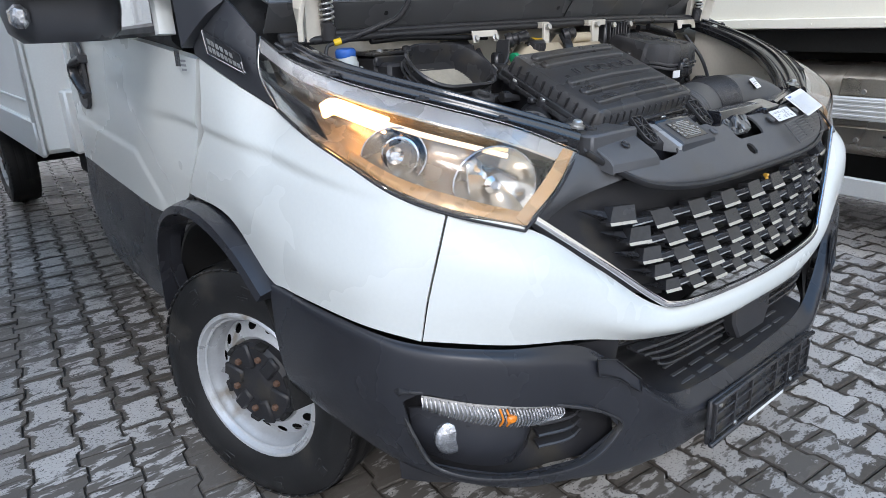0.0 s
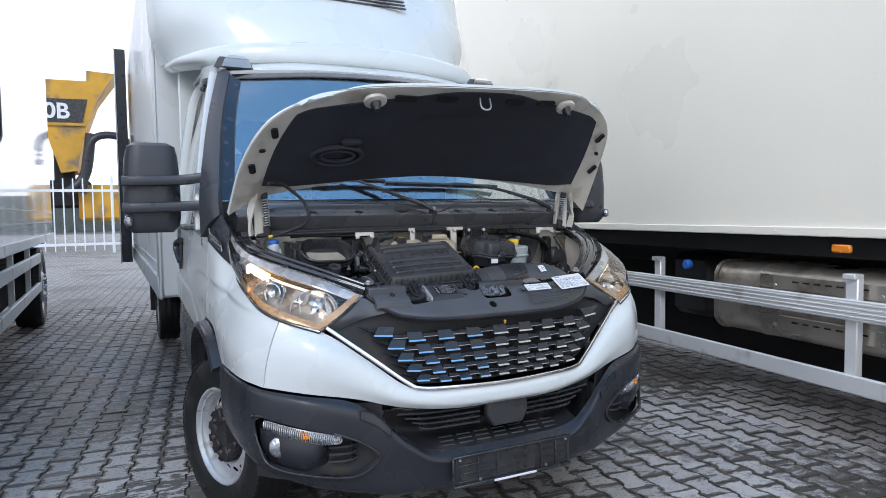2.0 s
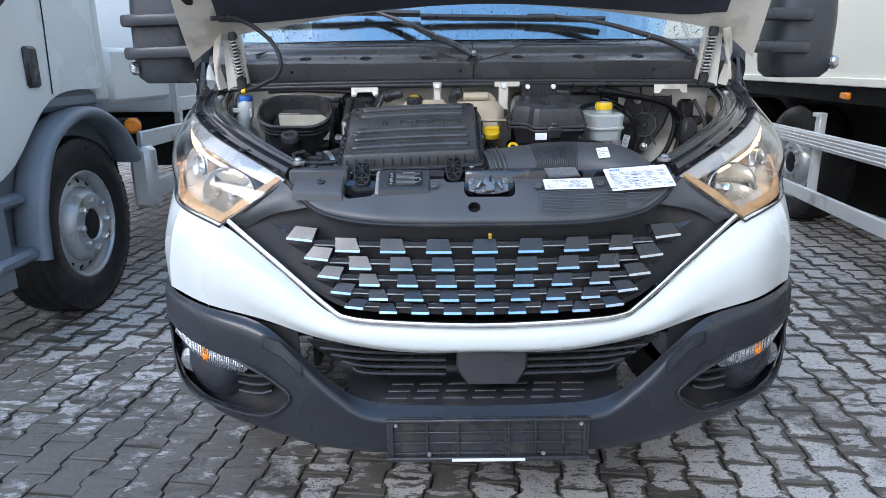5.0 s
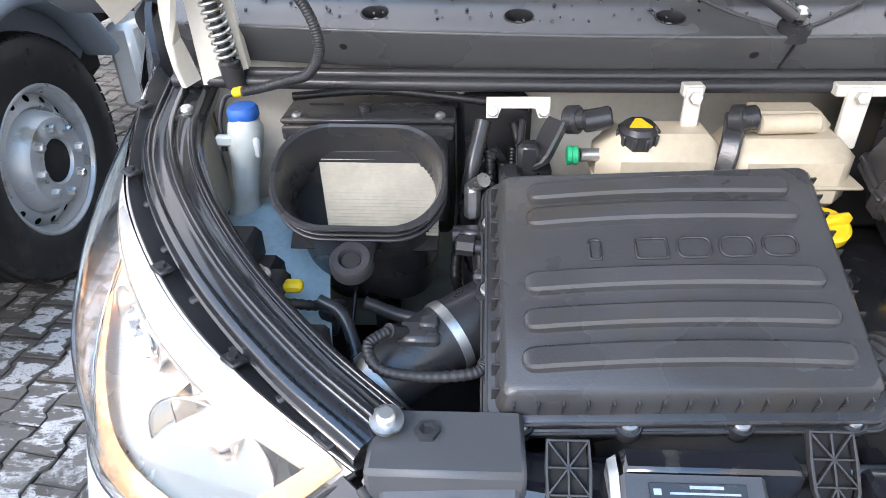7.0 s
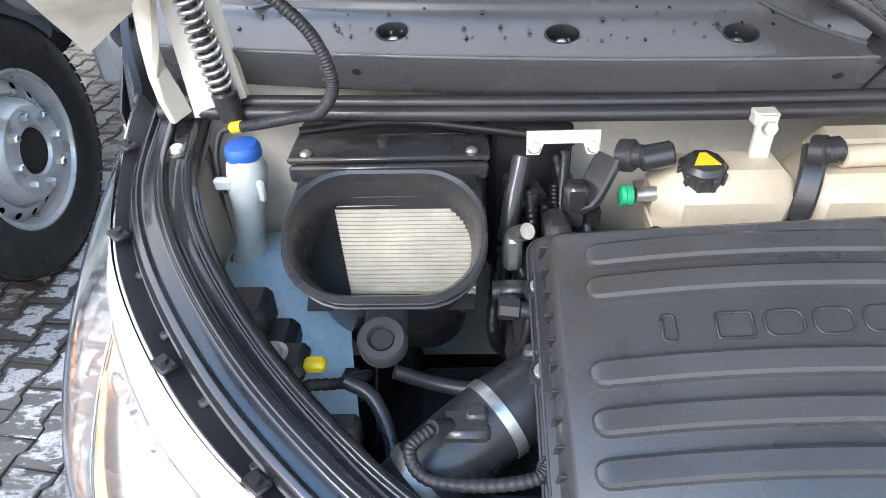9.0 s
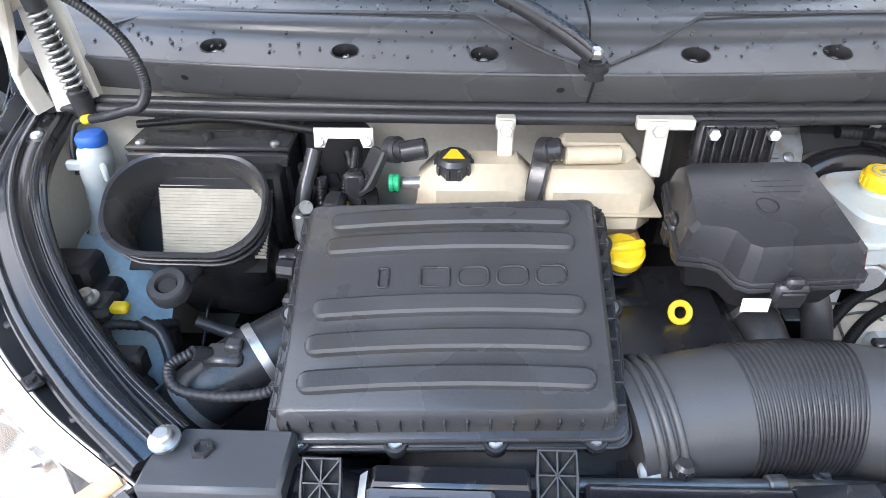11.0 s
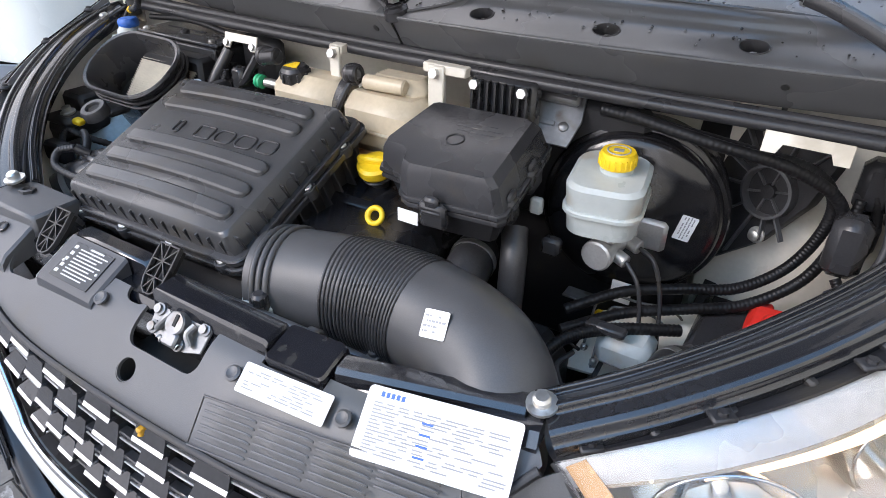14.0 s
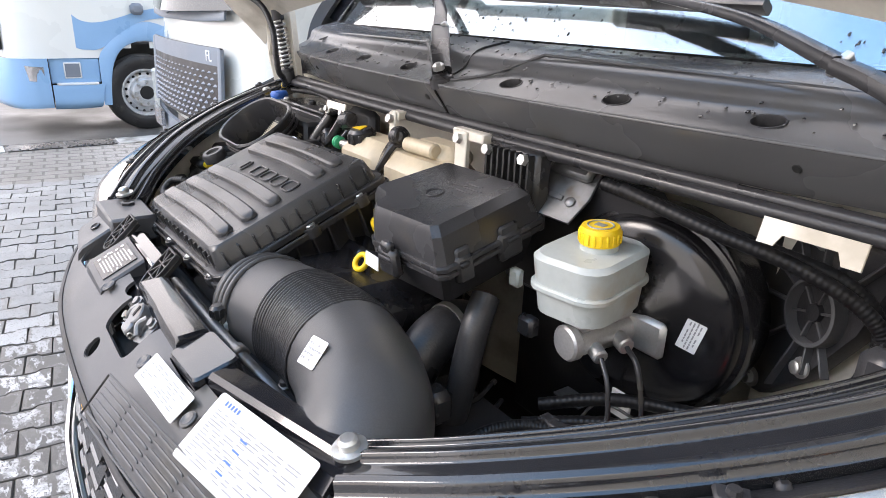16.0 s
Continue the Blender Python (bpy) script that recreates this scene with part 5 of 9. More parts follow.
    part("position_light", glow, LAMPGLOW, hl, "lit amber position light")
    guide = Mesh().sweep(sided([(-0.81, 0.545, 1.098), (-0.77, 0.485, 1.078), (-0.70, 0.425, 1.052), (-0.645, 0.392, 1.032)], s), rrect(0.010, 0.010, 0.004, 3), 14)
    part("light_guide", guide, GUIDEGLOW, hl, "glowing light guide")
    dk = Mesh().net([sided(r, s) for r in ([(-0.868, 0.665, 1.064), (-0.874, 0.76, 1.095), (-0.876, 0.85, 1.12)], [(-0.868, 0.69, 1.09), (-0.876, 0.775, 1.118), (-0.882, 0.858, 1.145)], [(-0.870, 0.72, 1.122), (-0.878, 0.79, 1.148), (-0.882, 0.864, 1.175)])], 12, 10, 0.003)
    part("dark_end", dk, PLASTIC, hl, "black rear end of the lamp")
    bz = Mesh().sweep(sided([(x, y + 0.001, z - 0.003) for x, y, z in low], s), rrect(0.005, 0.005, 0.0015, 2), 40).sweep(sided([(-0.692, 0.30, 0.914), (-0.600, 0.303, 0.971), (-0.512, 0.328, 1.029)], s), rrect(0.005, 0.005, 0.0015, 2), 14)
    part("lens_seal", bz, RUBBER, hl, "black lens seal")
    # clips and tabs along the top edge
    for t in (0.06, 0.25, 0.45, 0.66, 0.86):
        p = catmull(up, 51)[int(t * 50)]
        tb = Mesh().box((0, 0, 0), (0.026, 0.018, 0.006), 0.002, Matrix.Translation(flipx((p.x + 0.008, p.y + 0.006, p.z + 0.003), s)) @ Matrix.Rotation(s * 0.7, 4, "Z"))
        tb.lathe([(0.006, 0.002), (0.005, 0.007)], 8, Matrix.Translation(flipx((p.x + 0.008, p.y + 0.006, p.z + 0.003), s)))
        part("lamp_clip", tb, PLASTIC_D, hl)

# bonnet, standing open
HOOD = [
    [(0, 0.875, 1.505), (-0.3, 0.868, 1.490), (-0.60, 0.850, 1.450), (-0.79, 0.828, 1.410), (-0.905, 0.832, 1.338)],
    [(0, 0.705, 1.608), (-0.3, 0.703, 1.602), (-0.60, 0.692, 1.576), (-0.79, 0.682, 1.548), (-0.883, 0.678, 1.528)],
    [(0, 0.51, 1.712), (-0.28, 0.52, 1.707), (-0.57, 0.54, 1.692), (-0.75, 0.546, 1.672), (-0.832, 0.548, 1.655)],
    [(0, 0.345, 1.772), (-0.27, 0.362, 1.772), (-0.52, 0.402, 1.768), (-0.67, 0.442, 1.752), (-0.748, 0.475, 1.728)],
    [(0, 0.275, 1.792), (-0.26, 0.296, 1.794), (-0.45, 0.338, 1.793), (-0.55, 0.375, 1.786), (-0.61, 0.412, 1.770)],
]
bon = part("bonnet", Mesh().net([both(r) for r in HOOD], 64, 28, 0.010, flip=True), WHITE, van, "open white bonnet with black insulation pad")
def under(r, d):
    return [(x, y - d * 0.55, z - d * 0.83) for x, y, z in r]
frm = Mesh().net([both(under(r, 0.004)) for r in HOOD], 64, 28, 0.003, flip=False)
part("inner_frame", frm, WHITE_IN, bon, "cream inner bonnet frame")
def sub_net(rows, us, vs, d):
    """Points of the net over rows at fractions us across and vs along, lowered by d, reaching further along, and nearer to the hinge, in the middle."""
    out = []
    for v in vs:
        line = []
        for u in us:
            reach = (0.61, 0.65, 0.66, 0.73, 0.84, 0.875)[min(5, [k for k, q in enumerate((0.14, 0.17, 0.23, 0.36, 0.45, 1.0)) if min(u, 1 - u) < q][0])]
            col = [catmull(both(r), 201)[int(round(u * 200))] for r in rows]
            first = 0.085 * min(1.0, abs(u - 0.5) / 0.36) ** 3
            p = catmull(col, 201)[int(round((first + v * (reach - first)) * 200))]
            line.append((p.x, p.y - d * 0.55, p.z - d * 0.83))
        out.append(line)
    return out


PADROWS = sub_net(HOOD, (0.138, 0.163, 0.22, 0.35, 0.43, 0.5, 0.57, 0.65, 0.78, 0.837, 0.862), (0.01, 0.35, 0.6, 0.85, 1.0), 0.012)
for i, q in enumerate((0.010, 0.0, 0.0, -0.004, -0.010)):
    PADROWS[i][0] = (PADROWS[i][0][0] + abs(q), PADROWS[i][0][1], PADROWS[i][0][2])
    PADROWS[i][-1] = (PADROWS[i][-1][0] - abs(q), PADROWS[i][-1][1], PADROWS[i][-1][2])
pad = part("insulation_pad", Mesh().net(PADROWS, 56, 24, 0.008, flip=True), PADFELT, bon, "black felt insulation pad")
mould = Mesh().ring((-0.50, 0.672, 1.572), (0, -0.55, -0.83), 0.105, 0.012, 36, 10, squash=0.55, x=(1, 0, 0)).ring((-0.50, 0.672, 1.572), (0, -0.55, -0.83), 0.070, 0.010, 30, 10, squash=0.5, x=(1, 0, 0))
mould.box((-0.46, 0.608, 1.622), (0.09, 0.04, 0.03), 0.012)
part("moulding", mould, PADFELT, pad, "moulded duct seal in the pad")
for s in (-1, 1):
    for c, w, h in (((-0.783, 0.545, 1.648), 0.026, 0.055), ((-0.84, 0.675, 1.523), 0.026, 0.055), ((-0.815, 0.61, 1.588), 0.024, 0.016)):
        m = axes(flipx(c, s), (0, -0.55, -0.83), (0.25 * s * 1, -0.8, 0.55))
        part("frame_hole", Mesh().prism(rrect(h, w, w * 0.45, 3), 0.002, 0.010, m), DARK, bon)
    bmp = Mesh().lathe([(0.020, 0), (0.020, 0.02), (0.012, 0.03), (0.012, 0.045)], 14, axes(flipx((-0.448, 0.385, 1.748), s), (0, -0.5, -0.86)))
    part("stop_lug", Mesh().lathe([(0.046, -0.006), (0.044, 0.006), (0.030, 0.011), (0.018, 0.010)], 24, axes(flipx((-0.448, 0.385, 1.748), s), (0, -0.5, -0.86)), squash=0.8), WHITE_IN, bon, "cream lug under the bonnet stop")
    part("rubber_stop", bmp, RUBBER, bon, "black rubber bonnet stop")
    for x in (-0.16, -0.33):
        m = axes(flipx((x, 0.345 + 0.25 * x * x, 1.762), s), (0, -0.5, -0.86), (1, 0, 0))
        part("frame_slot", Mesh().prism(rrect(0.09, 0.028, 0.008, 2), 0.002, 0.010, m), DARK, bon)
    # hinge with coil spring
    br = Mesh()
    br.add([flipx(q, s) for q in ((-0.80, 0.835, 1.245), (-0.73, 0.845, 1.245), (-0.745, 0.835, 1.425), (-0.80, 0.825, 1.425), (-0.80, 0.85, 1.245), (-0.73, 0.86, 1.245), (-0.745, 0.85, 1.425), (-0.80, 0.84, 1.425))], [(0, 1, 2, 3), (7, 6, 5, 4), (0, 4, 5, 1), (1, 5, 6, 2), (2, 6, 7, 3), (3, 7, 4, 0)])
    br.sweep(sided([(-0.815, 0.83, 1.25), (-0.822, 0.815, 1.33), (-0.80, 0.80, 1.425)], s), rrect(0.012, 0.03, 0.002, 1), 6)
    hg = part("bonnet_hinge", br, WHITE_IN, van, "cream bonnet hinge with coil spring")
    pts = []
    a, b = Vector(flipx((-0.762, 0.812, 1.40), s)), Vector(flipx((-0.752, 0.825, 1.285), s))
    ex = axes(a, b - a)
    for i in range(111):
        q = 2 * math.pi * i / 10
        pts.append(ex @ Vector((0.014 * math.cos(q), 0.014 * math.sin(q), (b - a).length * i / 110)))
    part("spring", Mesh().tube(pts, 0.0028, 111, 6), STEEL, hg, "steel coil spring")
    rod = Mesh().cyl(a, b, 0.009, n=10).cyl(b, b + (b - a) * 0.35, 0.016, n=12, b=0.003).cyl(a - (b - a) * 0.25, a, 0.015, n=12, b=0.003)
    part("rod", rod, PLASTIC, hg)
latch = Mesh().sweep([(-0.022, 0.335, 1.765), (-0.022, 0.322, 1.728), (0.0, 0.318, 1.718), (0.022, 0.322, 1.728), (0.022, 0.335, 1.765)], rrect(0.007, 0.007, 0.003, 2), 20, up=(0, 1, 0))
latch.box((0, 0.345, 1.768), (0.10, 0.03, 0.006), 0.002)
part("bonnet_striker", latch, STEEL, bon, "steel bonnet striker")
# it stands a little askew, higher on its right
for ob in (bon, *bon.children_recursive):
    for q in ob.data.vertices:
        x, y, z = q.co
        k = max(0.0, (z - 1.34) / 0.45)
        q.co = (x, y - 0.030 * k + 0.05 * x * k, z + 0.018 * k + 0.045 * x * k)
hose = Mesh().tube([(-0.777, 0.66, 1.455), (-0.724, 0.705, 1.460), (-0.672, 0.735, 1.435), (-0.618, 0.738, 1.385), (-0.598, 0.735, 1.330), (-0.618, 0.748, 1.290), (-0.655, 0.772, 1.272), (-0.70, 0.796, 1.254), (-0.735, 0.808, 1.244)], 0.0068, ribs=130, depth=0.10)
part("washer_hose", hose, RUBBER, van, "black washer hose looping to the bonnet")
part("hose_clip", Mesh().cyl((-0.732, 0.807, 1.2455), (-0.748, 0.813, 1.2405), 0.0075, n=12, b=0.0015), YELLOW, van)
part("hose_end", Mesh().tube([(-0.748, 0.813, 1.2405), (-0.765, 0.815, 1.232), (-0.775, 0.805, 1.20), (-0.77, 0.79, 1.16)], 0.004, 14, 10), RUBBER, van)

# ---- scuttle and engine bay ----


def yo(x):
    return 0.14 * x * x


def scuttle_row(y, z, k=1.0, drop=0.0):
    return [(x, y + yo(x) * k, z - drop * x * x) for x in (-0.86, -0.7, -0.5, -0.25, 0, 0.25, 0.5, 0.7, 0.86)]


sc_rows = [scuttle_row(0.812, 1.266), scuttle_row(0.804, 1.276), scuttle_row(0.788, 1.298), scuttle_row(0.773, 1.320), scuttle_row(0.7715, 1.3275), scuttle_row(0.780, 1.3295), scuttle_row(0.832, 1.350), scuttle_row(0.862, 1.379, 0.9), scuttle_row(0.98, 1.401, 0.5)]
HX = (-0.543, -0.345, -0.148, 0.143, 0.34, 0.537)
def scut_hole(p):
    if p.z < 1.325:
        return 1.0
    return min(0.0185 * (math.sqrt(((p.x - h) / 0.0205) ** 2 + ((p.y - 0.812 - yo(h)) / 0.0160) ** 2) - 1) for h in HX)
scut = part("scuttle_panel", Mesh().net(sc_rows, 230, 60, 0.004, flip=False, cut=scut_hole), COWL, van, "grained black scuttle panel below the windscreen")
for h in HX:
    line = catmull([(0, r[4][1], r[4][2]) for r in sc_rows], 351)
    k = min(range(351), key=lambda q: abs(line[q].y - 0.812) + (1.0 if line[q].z < 1.325 else 0.0))
    d = line[k + 2] - line[k - 2]
    c = Vector((h, line[k].y + yo(h), line[k].z + 0.0005))
    m = axes(c, (0, -d.z, d.y), (1, 0.28 * h, 0))
    cup = Mesh().lathe([(0.010, -0.018), (0.017, -0.017), (0.0180, -0.001), (0.0192, 0.0006), (0.0205, 0.0004), (0.0212, -0.001)], 28, m, squash=0.82, cap=False)
    cup.lathe([(0.018, -0.018), (0.001, -0.0175)], 24, m, squash=0.8, cap=False)
    cu = part("bolt_recess", cup, PLASTIC_D, scut, "recessed fixing hole")
    part("bolt", Mesh().lathe([(0.007, -0.018), (0.007, -0.012), (0.004, -0.010)], 6, m), STEEL, cu)
for h in (-0.588, -0.0416, 0.588):
    part("pin_hole", Mesh().lathe([(0.006, 0), (0.005, 0.0012)], 12, axes((h, 0.7865 + yo(h), 1.30), (0, -0.85, -0.52))), DARK, scut)
# raised ridges that run to the wiper spindle
for s in (-1, 1):
    rg = Mesh().sweep([(s * 0.02, 0.79, 1.334), (s * 0.08, 0.825, 1.349), (s * 0.16, 0.864, 1.383)], rrect(0.006, 0.005, 0.002, 1), 16)
    part("ridge", rg, COWL, scut)
    rg2 = Mesh().sweep([(s * 0.16, 0.864, 1.384), (s * 0.42, 0.888, 1.381), (s * 0.62, 0.91, 1.376), (s * 0.72, 0.905, 1.358)], rrect(0.006, 0.005, 0.002, 1), 24)
    part("ridge", rg2, COWL, scut)
part("seam", Mesh().sweep([(0, 0.803, 1.276), (0, 0.787, 1.298), (0, 0.772, 1.321), (0, 0.792, 1.333), (0, 0.832, 1.351), (0, 0.862, 1.380), (0, 0.93, 1.394)], rrect(0.003, 0.004, 0.001, 1), 24), DARK, scut)
# rain drops, scattered
drops = Mesh()
rr = random.Random(5)
for i in range(420):
    x = rr.uniform(-0.75, 0.75)
    y = rr.uniform(0.80, 0.975)
    f = max(0.0, (y - 0.862) / 0.118)
    z = 1.379 + 0.022 * f if y > 0.862 else (1.350 + 0.029 * (y - 0.832) / 0.03 if y > 0.832 else 1.336 + 0.014 * (y - 0.80) / 0.032)
    a, b = rr.uniform(0.0012, 0.0028), rr.uniform(1.0, 2.2)
    m = axes((x, y + yo(x) * (1.0 - 0.5 * f), z + 0.0012), (0, -0.3, 1))
    drops.lathe([(a, 0), (a * 0.8, a * 0.4), (a * 0.3, a * 0.6)], 6, m, squash=b)
dr = part("water_drops", drops, mat("dark_water_drop", (0.012, 0.012, 0.013), 0.08, spec=0.8), scut, "water drops on the panel", fix=False)
tagged(dr, kind="stuff")
# bonnet seal
for d, z, r in ((0.0, 1.268, 0.0085), (-0.012, 1.258, 0.0095)):
    seal = Mesh().tube([(x, 0.800 + d + 0.09 * x * x, z - 0.016 * x * x) for x in (-0.85, -0.7, -0.5, -0.25, 0, 0.25, 0.5, 0.7, 0.85)], r, 60, 8)
    part("bonnet_seal", seal, RUBBER, scut, "black rubber bonnet seal")

# wipers
for base, hinge, bend, tip, b0, b1, b2 in (
        ((0.0, 0.786, 1.334), (-0.125, 0.872, 1.398), (-0.22, 0.93, 1.455), (-0.37, 0.985, 1.512), (-0.17, 0.958, 1.485), (-0.50, 0.99, 1.495), (-0.84, 1.055, 1.485)),
        ((0.715, 0.860, 1.336), (0.583, 0.889, 1.394), (0.445, 0.925, 1.447), (0.28, 0.945, 1.474), (0.45, 0.958, 1.462), (0.16, 0.955, 1.468), (-0.168, 0.952, 1.475))):
    base, hinge = Vector(base), Vector(hinge)
    sp = Mesh().lathe([(0.022, -0.01), (0.020, 0.004), (0.014, 0.008), (0.014, 0.012)], 24, axes(base, (0, -0.35, 1)))
    wi = part("wiper", sp, PLASTIC, van, "black windscreen wiper")
    part("nut", Mesh().lathe([(0.010, 0.016), (0.010, 0.024), (0.006, 0.028)], 6, axes(base, (0, -0.35, 1))), STEEL, wi)
    head = Mesh().sweep([tuple(base + Vector((0, 0, 0.014))), tuple(base.lerp(hinge, 0.3) + Vector((0, -0.004, 0.018))), tuple(base.lerp(hinge, 0.7) + Vector((0, -0.004, 0.016))), tuple(hinge + Vector((0, -0.004, 0.010)))], rrect(0.034, 0.018, 0.006, 2), 14)
    part("arm_head", head, PLASTIC, wi)
    part("hinge_clip", Mesh().box((0, 0, 0), (0.012, 0.030, 0.016), 0.003, axes(tuple(hinge + Vector((0, -0.002, 0.012))), (0, -0.7, 0.7), tuple(Vector(bend) - hinge))), STEEL, wi)
    arm = Mesh().sweep([tuple(hinge + Vector((0, -0.004, 0.012))), bend, tip], rrect(0.022, 0.014, 0.004, 2), 16, scales=[1.25 - 0.5 * i / 15 for i in range(16)])
    part("arm", arm, PLASTIC, wi)
    part("blade", Mesh().sweep([b0, b1, b2], rrect(0.014, 0.024, 0.005, 2), 24, up=(0, -0.8, 0.55)), RUBBER, wi)
    bm2 = Vector(b0).lerp(Vector(b1), 0.75)
    part("blade_mount", Mesh().box((0, 0, 0), (0.10, 0.020, 0.022), 0.005, axes(tuple(bm2 + Vector((0, -0.006, 0.004))), (0, -0.8, 0.6), tuple(Vector(b1) - Vector(b0)))), PLASTIC, wi)
# rain drops on the glass
gd = Mesh()
for i in range(520):
    x, z = rr.uniform(-0.8, 0.8), 1.41 + 0.30 * rr.random() ** 1.5
    y = 0.925 + 0.767 * (z - 1.40) + 0.14 * x * x - 0.002
    a = rr.uniform(0.0010, 0.0024)
    gd.lathe([(a, 0), (a * 0.8, a * 0.4), (a * 0.3, a * 0.6)], 6, axes((x, y, z), (0, -0.79, 0.61), (1, 0, 0)), squash=rr.uniform(1.0, 2.0))
tagged(part("glass_drops", gd, MATS["dark_water_drop"], van, "rain drops on the windscreen", fix=False), kind="stuff")

# bulkhead, inner wings and floor
fw = [[(x, 0.90 + 0.25 * max(x, 0.0), z) for x in (-0.82, -0.5, -0.2, 0.1, 0.4, 0.65, 0.82)] for z in (0.75, 0.95, 1.15, 1.262)]
part("bulkhead", Mesh().net(fw, 24, 12, 0.01, flip=False), WHITE_IN, van, "cream painted bulkhead")
for s in (-1, 1):
    iw = [[(-0.50, 0.42, z), (-0.66, 0.52, z), (-0.775, 0.66, z), (-0.80, 0.86, z)] for z in (0.70, 0.85, 1.0, 1.12)]
    iw[3] = [(-0.505, 0.40, 1.05), (-0.665, 0.50, 1.095), (-0.785, 0.66, 1.165), (-0.815, 0.86, 1.21)]
    part("inner_wing", Mesh().net([sided(r, s) for r in iw], 20, 12, 0.006, flip=s > 0), WHITE_IN, van)
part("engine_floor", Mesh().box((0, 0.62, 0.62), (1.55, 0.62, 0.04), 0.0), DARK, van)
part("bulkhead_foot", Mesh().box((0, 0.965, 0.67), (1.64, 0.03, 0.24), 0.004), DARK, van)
eng = part("engine_block", Mesh().box((-0.05, 0.60, 0.83), (0.42, 0.42, 0.32), 0.04), PLASTIC_D, van)
part("side_casing", Mesh().box((-0.42, 0.62, 0.78), (0.3, 0.3, 0.25), 0.05), PLASTIC_D, eng)
part("side_casing", Mesh().box((0.30, 0.55, 0.80), (0.22, 0.3, 0.25), 0.04), PLASTIC_D, eng)
part("radiator", Mesh().box((0.0, 0.40, 0.83), (0.9, 0.03, 0.28), 0.01), PLASTIC_D, van)

# ribbed channel round the bay, on both sides
CH = [(-0.478, 0.366, 1.066), (-0.565, 0.43, 1.098), (-0.665, 0.525, 1.14), (-0.752, 0.64, 1.178), (-0.80, 0.74, 1.205), (-0.812, 0.86, 1.236)]
UP = [(-0.515, 0.326, 1.036), (-0.63, 0.385, 1.092), (-0.738, 0.478, 1.134), (-0.836, 0.617, 1.176), (-0.878, 0.75, 1.216), (-0.888, 0.876, 1.266)]
for s in (-1, 1):
    strip = [CH, [tuple(Vector(a).lerp(Vector(b), 0.5) + Vector((0, 0, -0.022))) for a, b in zip(CH, UP)], [tuple(Vector(b) + Vector((0.004, 0.004, -0.004))) for b in UP]]
    cs = part("bay_edge_trim", Mesh().net([sided(r, s) for r in strip], 40, 10, 0.003, flip=s > 0), PLASTIC_D, van, "black plastic trim along the bay edge")
    chan = [(q, sum(0.0085 / (1 + ((q - c) / 0.0052) ** 8) for c in (-0.031, 0.0, 0.030)) - 8.0 * q * q) for q in [-0.040 + 0.001 * i for i in range(81)]] + [(0.036, -0.03), (-0.036, -0.03)]
    cpath = [tuple(Vector(a).lerp(Vector(b), 0.24) + Vector((0, 0, 0.004))) for a, b in zip(CH, UP)]
    part("ribbed_channel", Mesh().sweep(sided(cpath, s), chan, 60), CHANNEL, cs, "glossy black ribbed channel", angle=60)
    for p in ((-0.483, 0.357, 1.070), (-0.812, 0.79, 1.215)):
        b = Mesh().lathe([(0.017, 0), (0.017, 0.004), (0.010, 0.005), (0.010, 0.012), (0.007, 0.015)], 18, axes(flipx(p, s), (0, -0.2, 1)))
        part("bolt", b, STEEL, cs, "zinc flange bolt")
    for i in range(9):
        q = catmull(strip[1], 91)[5 + i * 10]
        d = Mesh().box((0, 0, 0), (0.05, 0.012, 0.010), 0.003, Matrix.Translation(flipx((q.x, q.y, q.z + 0.004), s)) @ Matrix.Rotation(s * -0.8, 4, "Z"))
        part("trim_rib", d, PLASTIC_D, cs)

# radiator support, black painted
rs = Mesh()
rs.sweep([(-0.49, 0.352, 1.040), (-0.38, 0.336, 1.022), (-0.2, 0.316, 1.016), (0, 0.312, 1.016), (0.2, 0.316, 1.018), (0.38, 0.340, 1.030), (0.49, 0.356, 1.042)], [(-0.035, 0.004), (-0.022, 0.012), (0.02, 0.012), (0.033, 0.0), (0.033, -0.06), (-0.035, -0.06)], 40)
sup = part("radiator_support", rs, BLACKPAINT, van, "glossy black radiator support beam")
part("beam_top", wedge(-0.046, 0.160, [(0.286, 1.02), (0.287, 1.050), (0.291, 1.0555), (0.322, 1.0575), (0.328, 1.0555), (0.331, 1.01)]), BLACKPAINT, sup, "chipped black beam top")
for k in range(4):
    part("beam_end", Mesh().sweep([(0.252 + 0.053 * k, 0.318 + 0.013 * k, 1.040 + 0.002 * k), (0.305 + 0.053 * k, 0.331 + 0.013 * k, 1.042 + 0.002 * k)], [(-0.014, -0.02), (-0.014, 0.004), (-0.010, 0.009), (0.016, 0.012), (0.022, 0.007), (0.023, -0.03)], 4), BLACKPAINT, sup)
rp = Mesh().prism(rrect(0.088, 0.058, 0.007, 3), -0.035, 0.004, axes((0.204, 0.308, 1.0455), (0, -0.25, 1), (1, 0.06, 0)), b=0.003)
part("raised_pad", rp, BLACKPAINT, sup, "black painted raised pad")
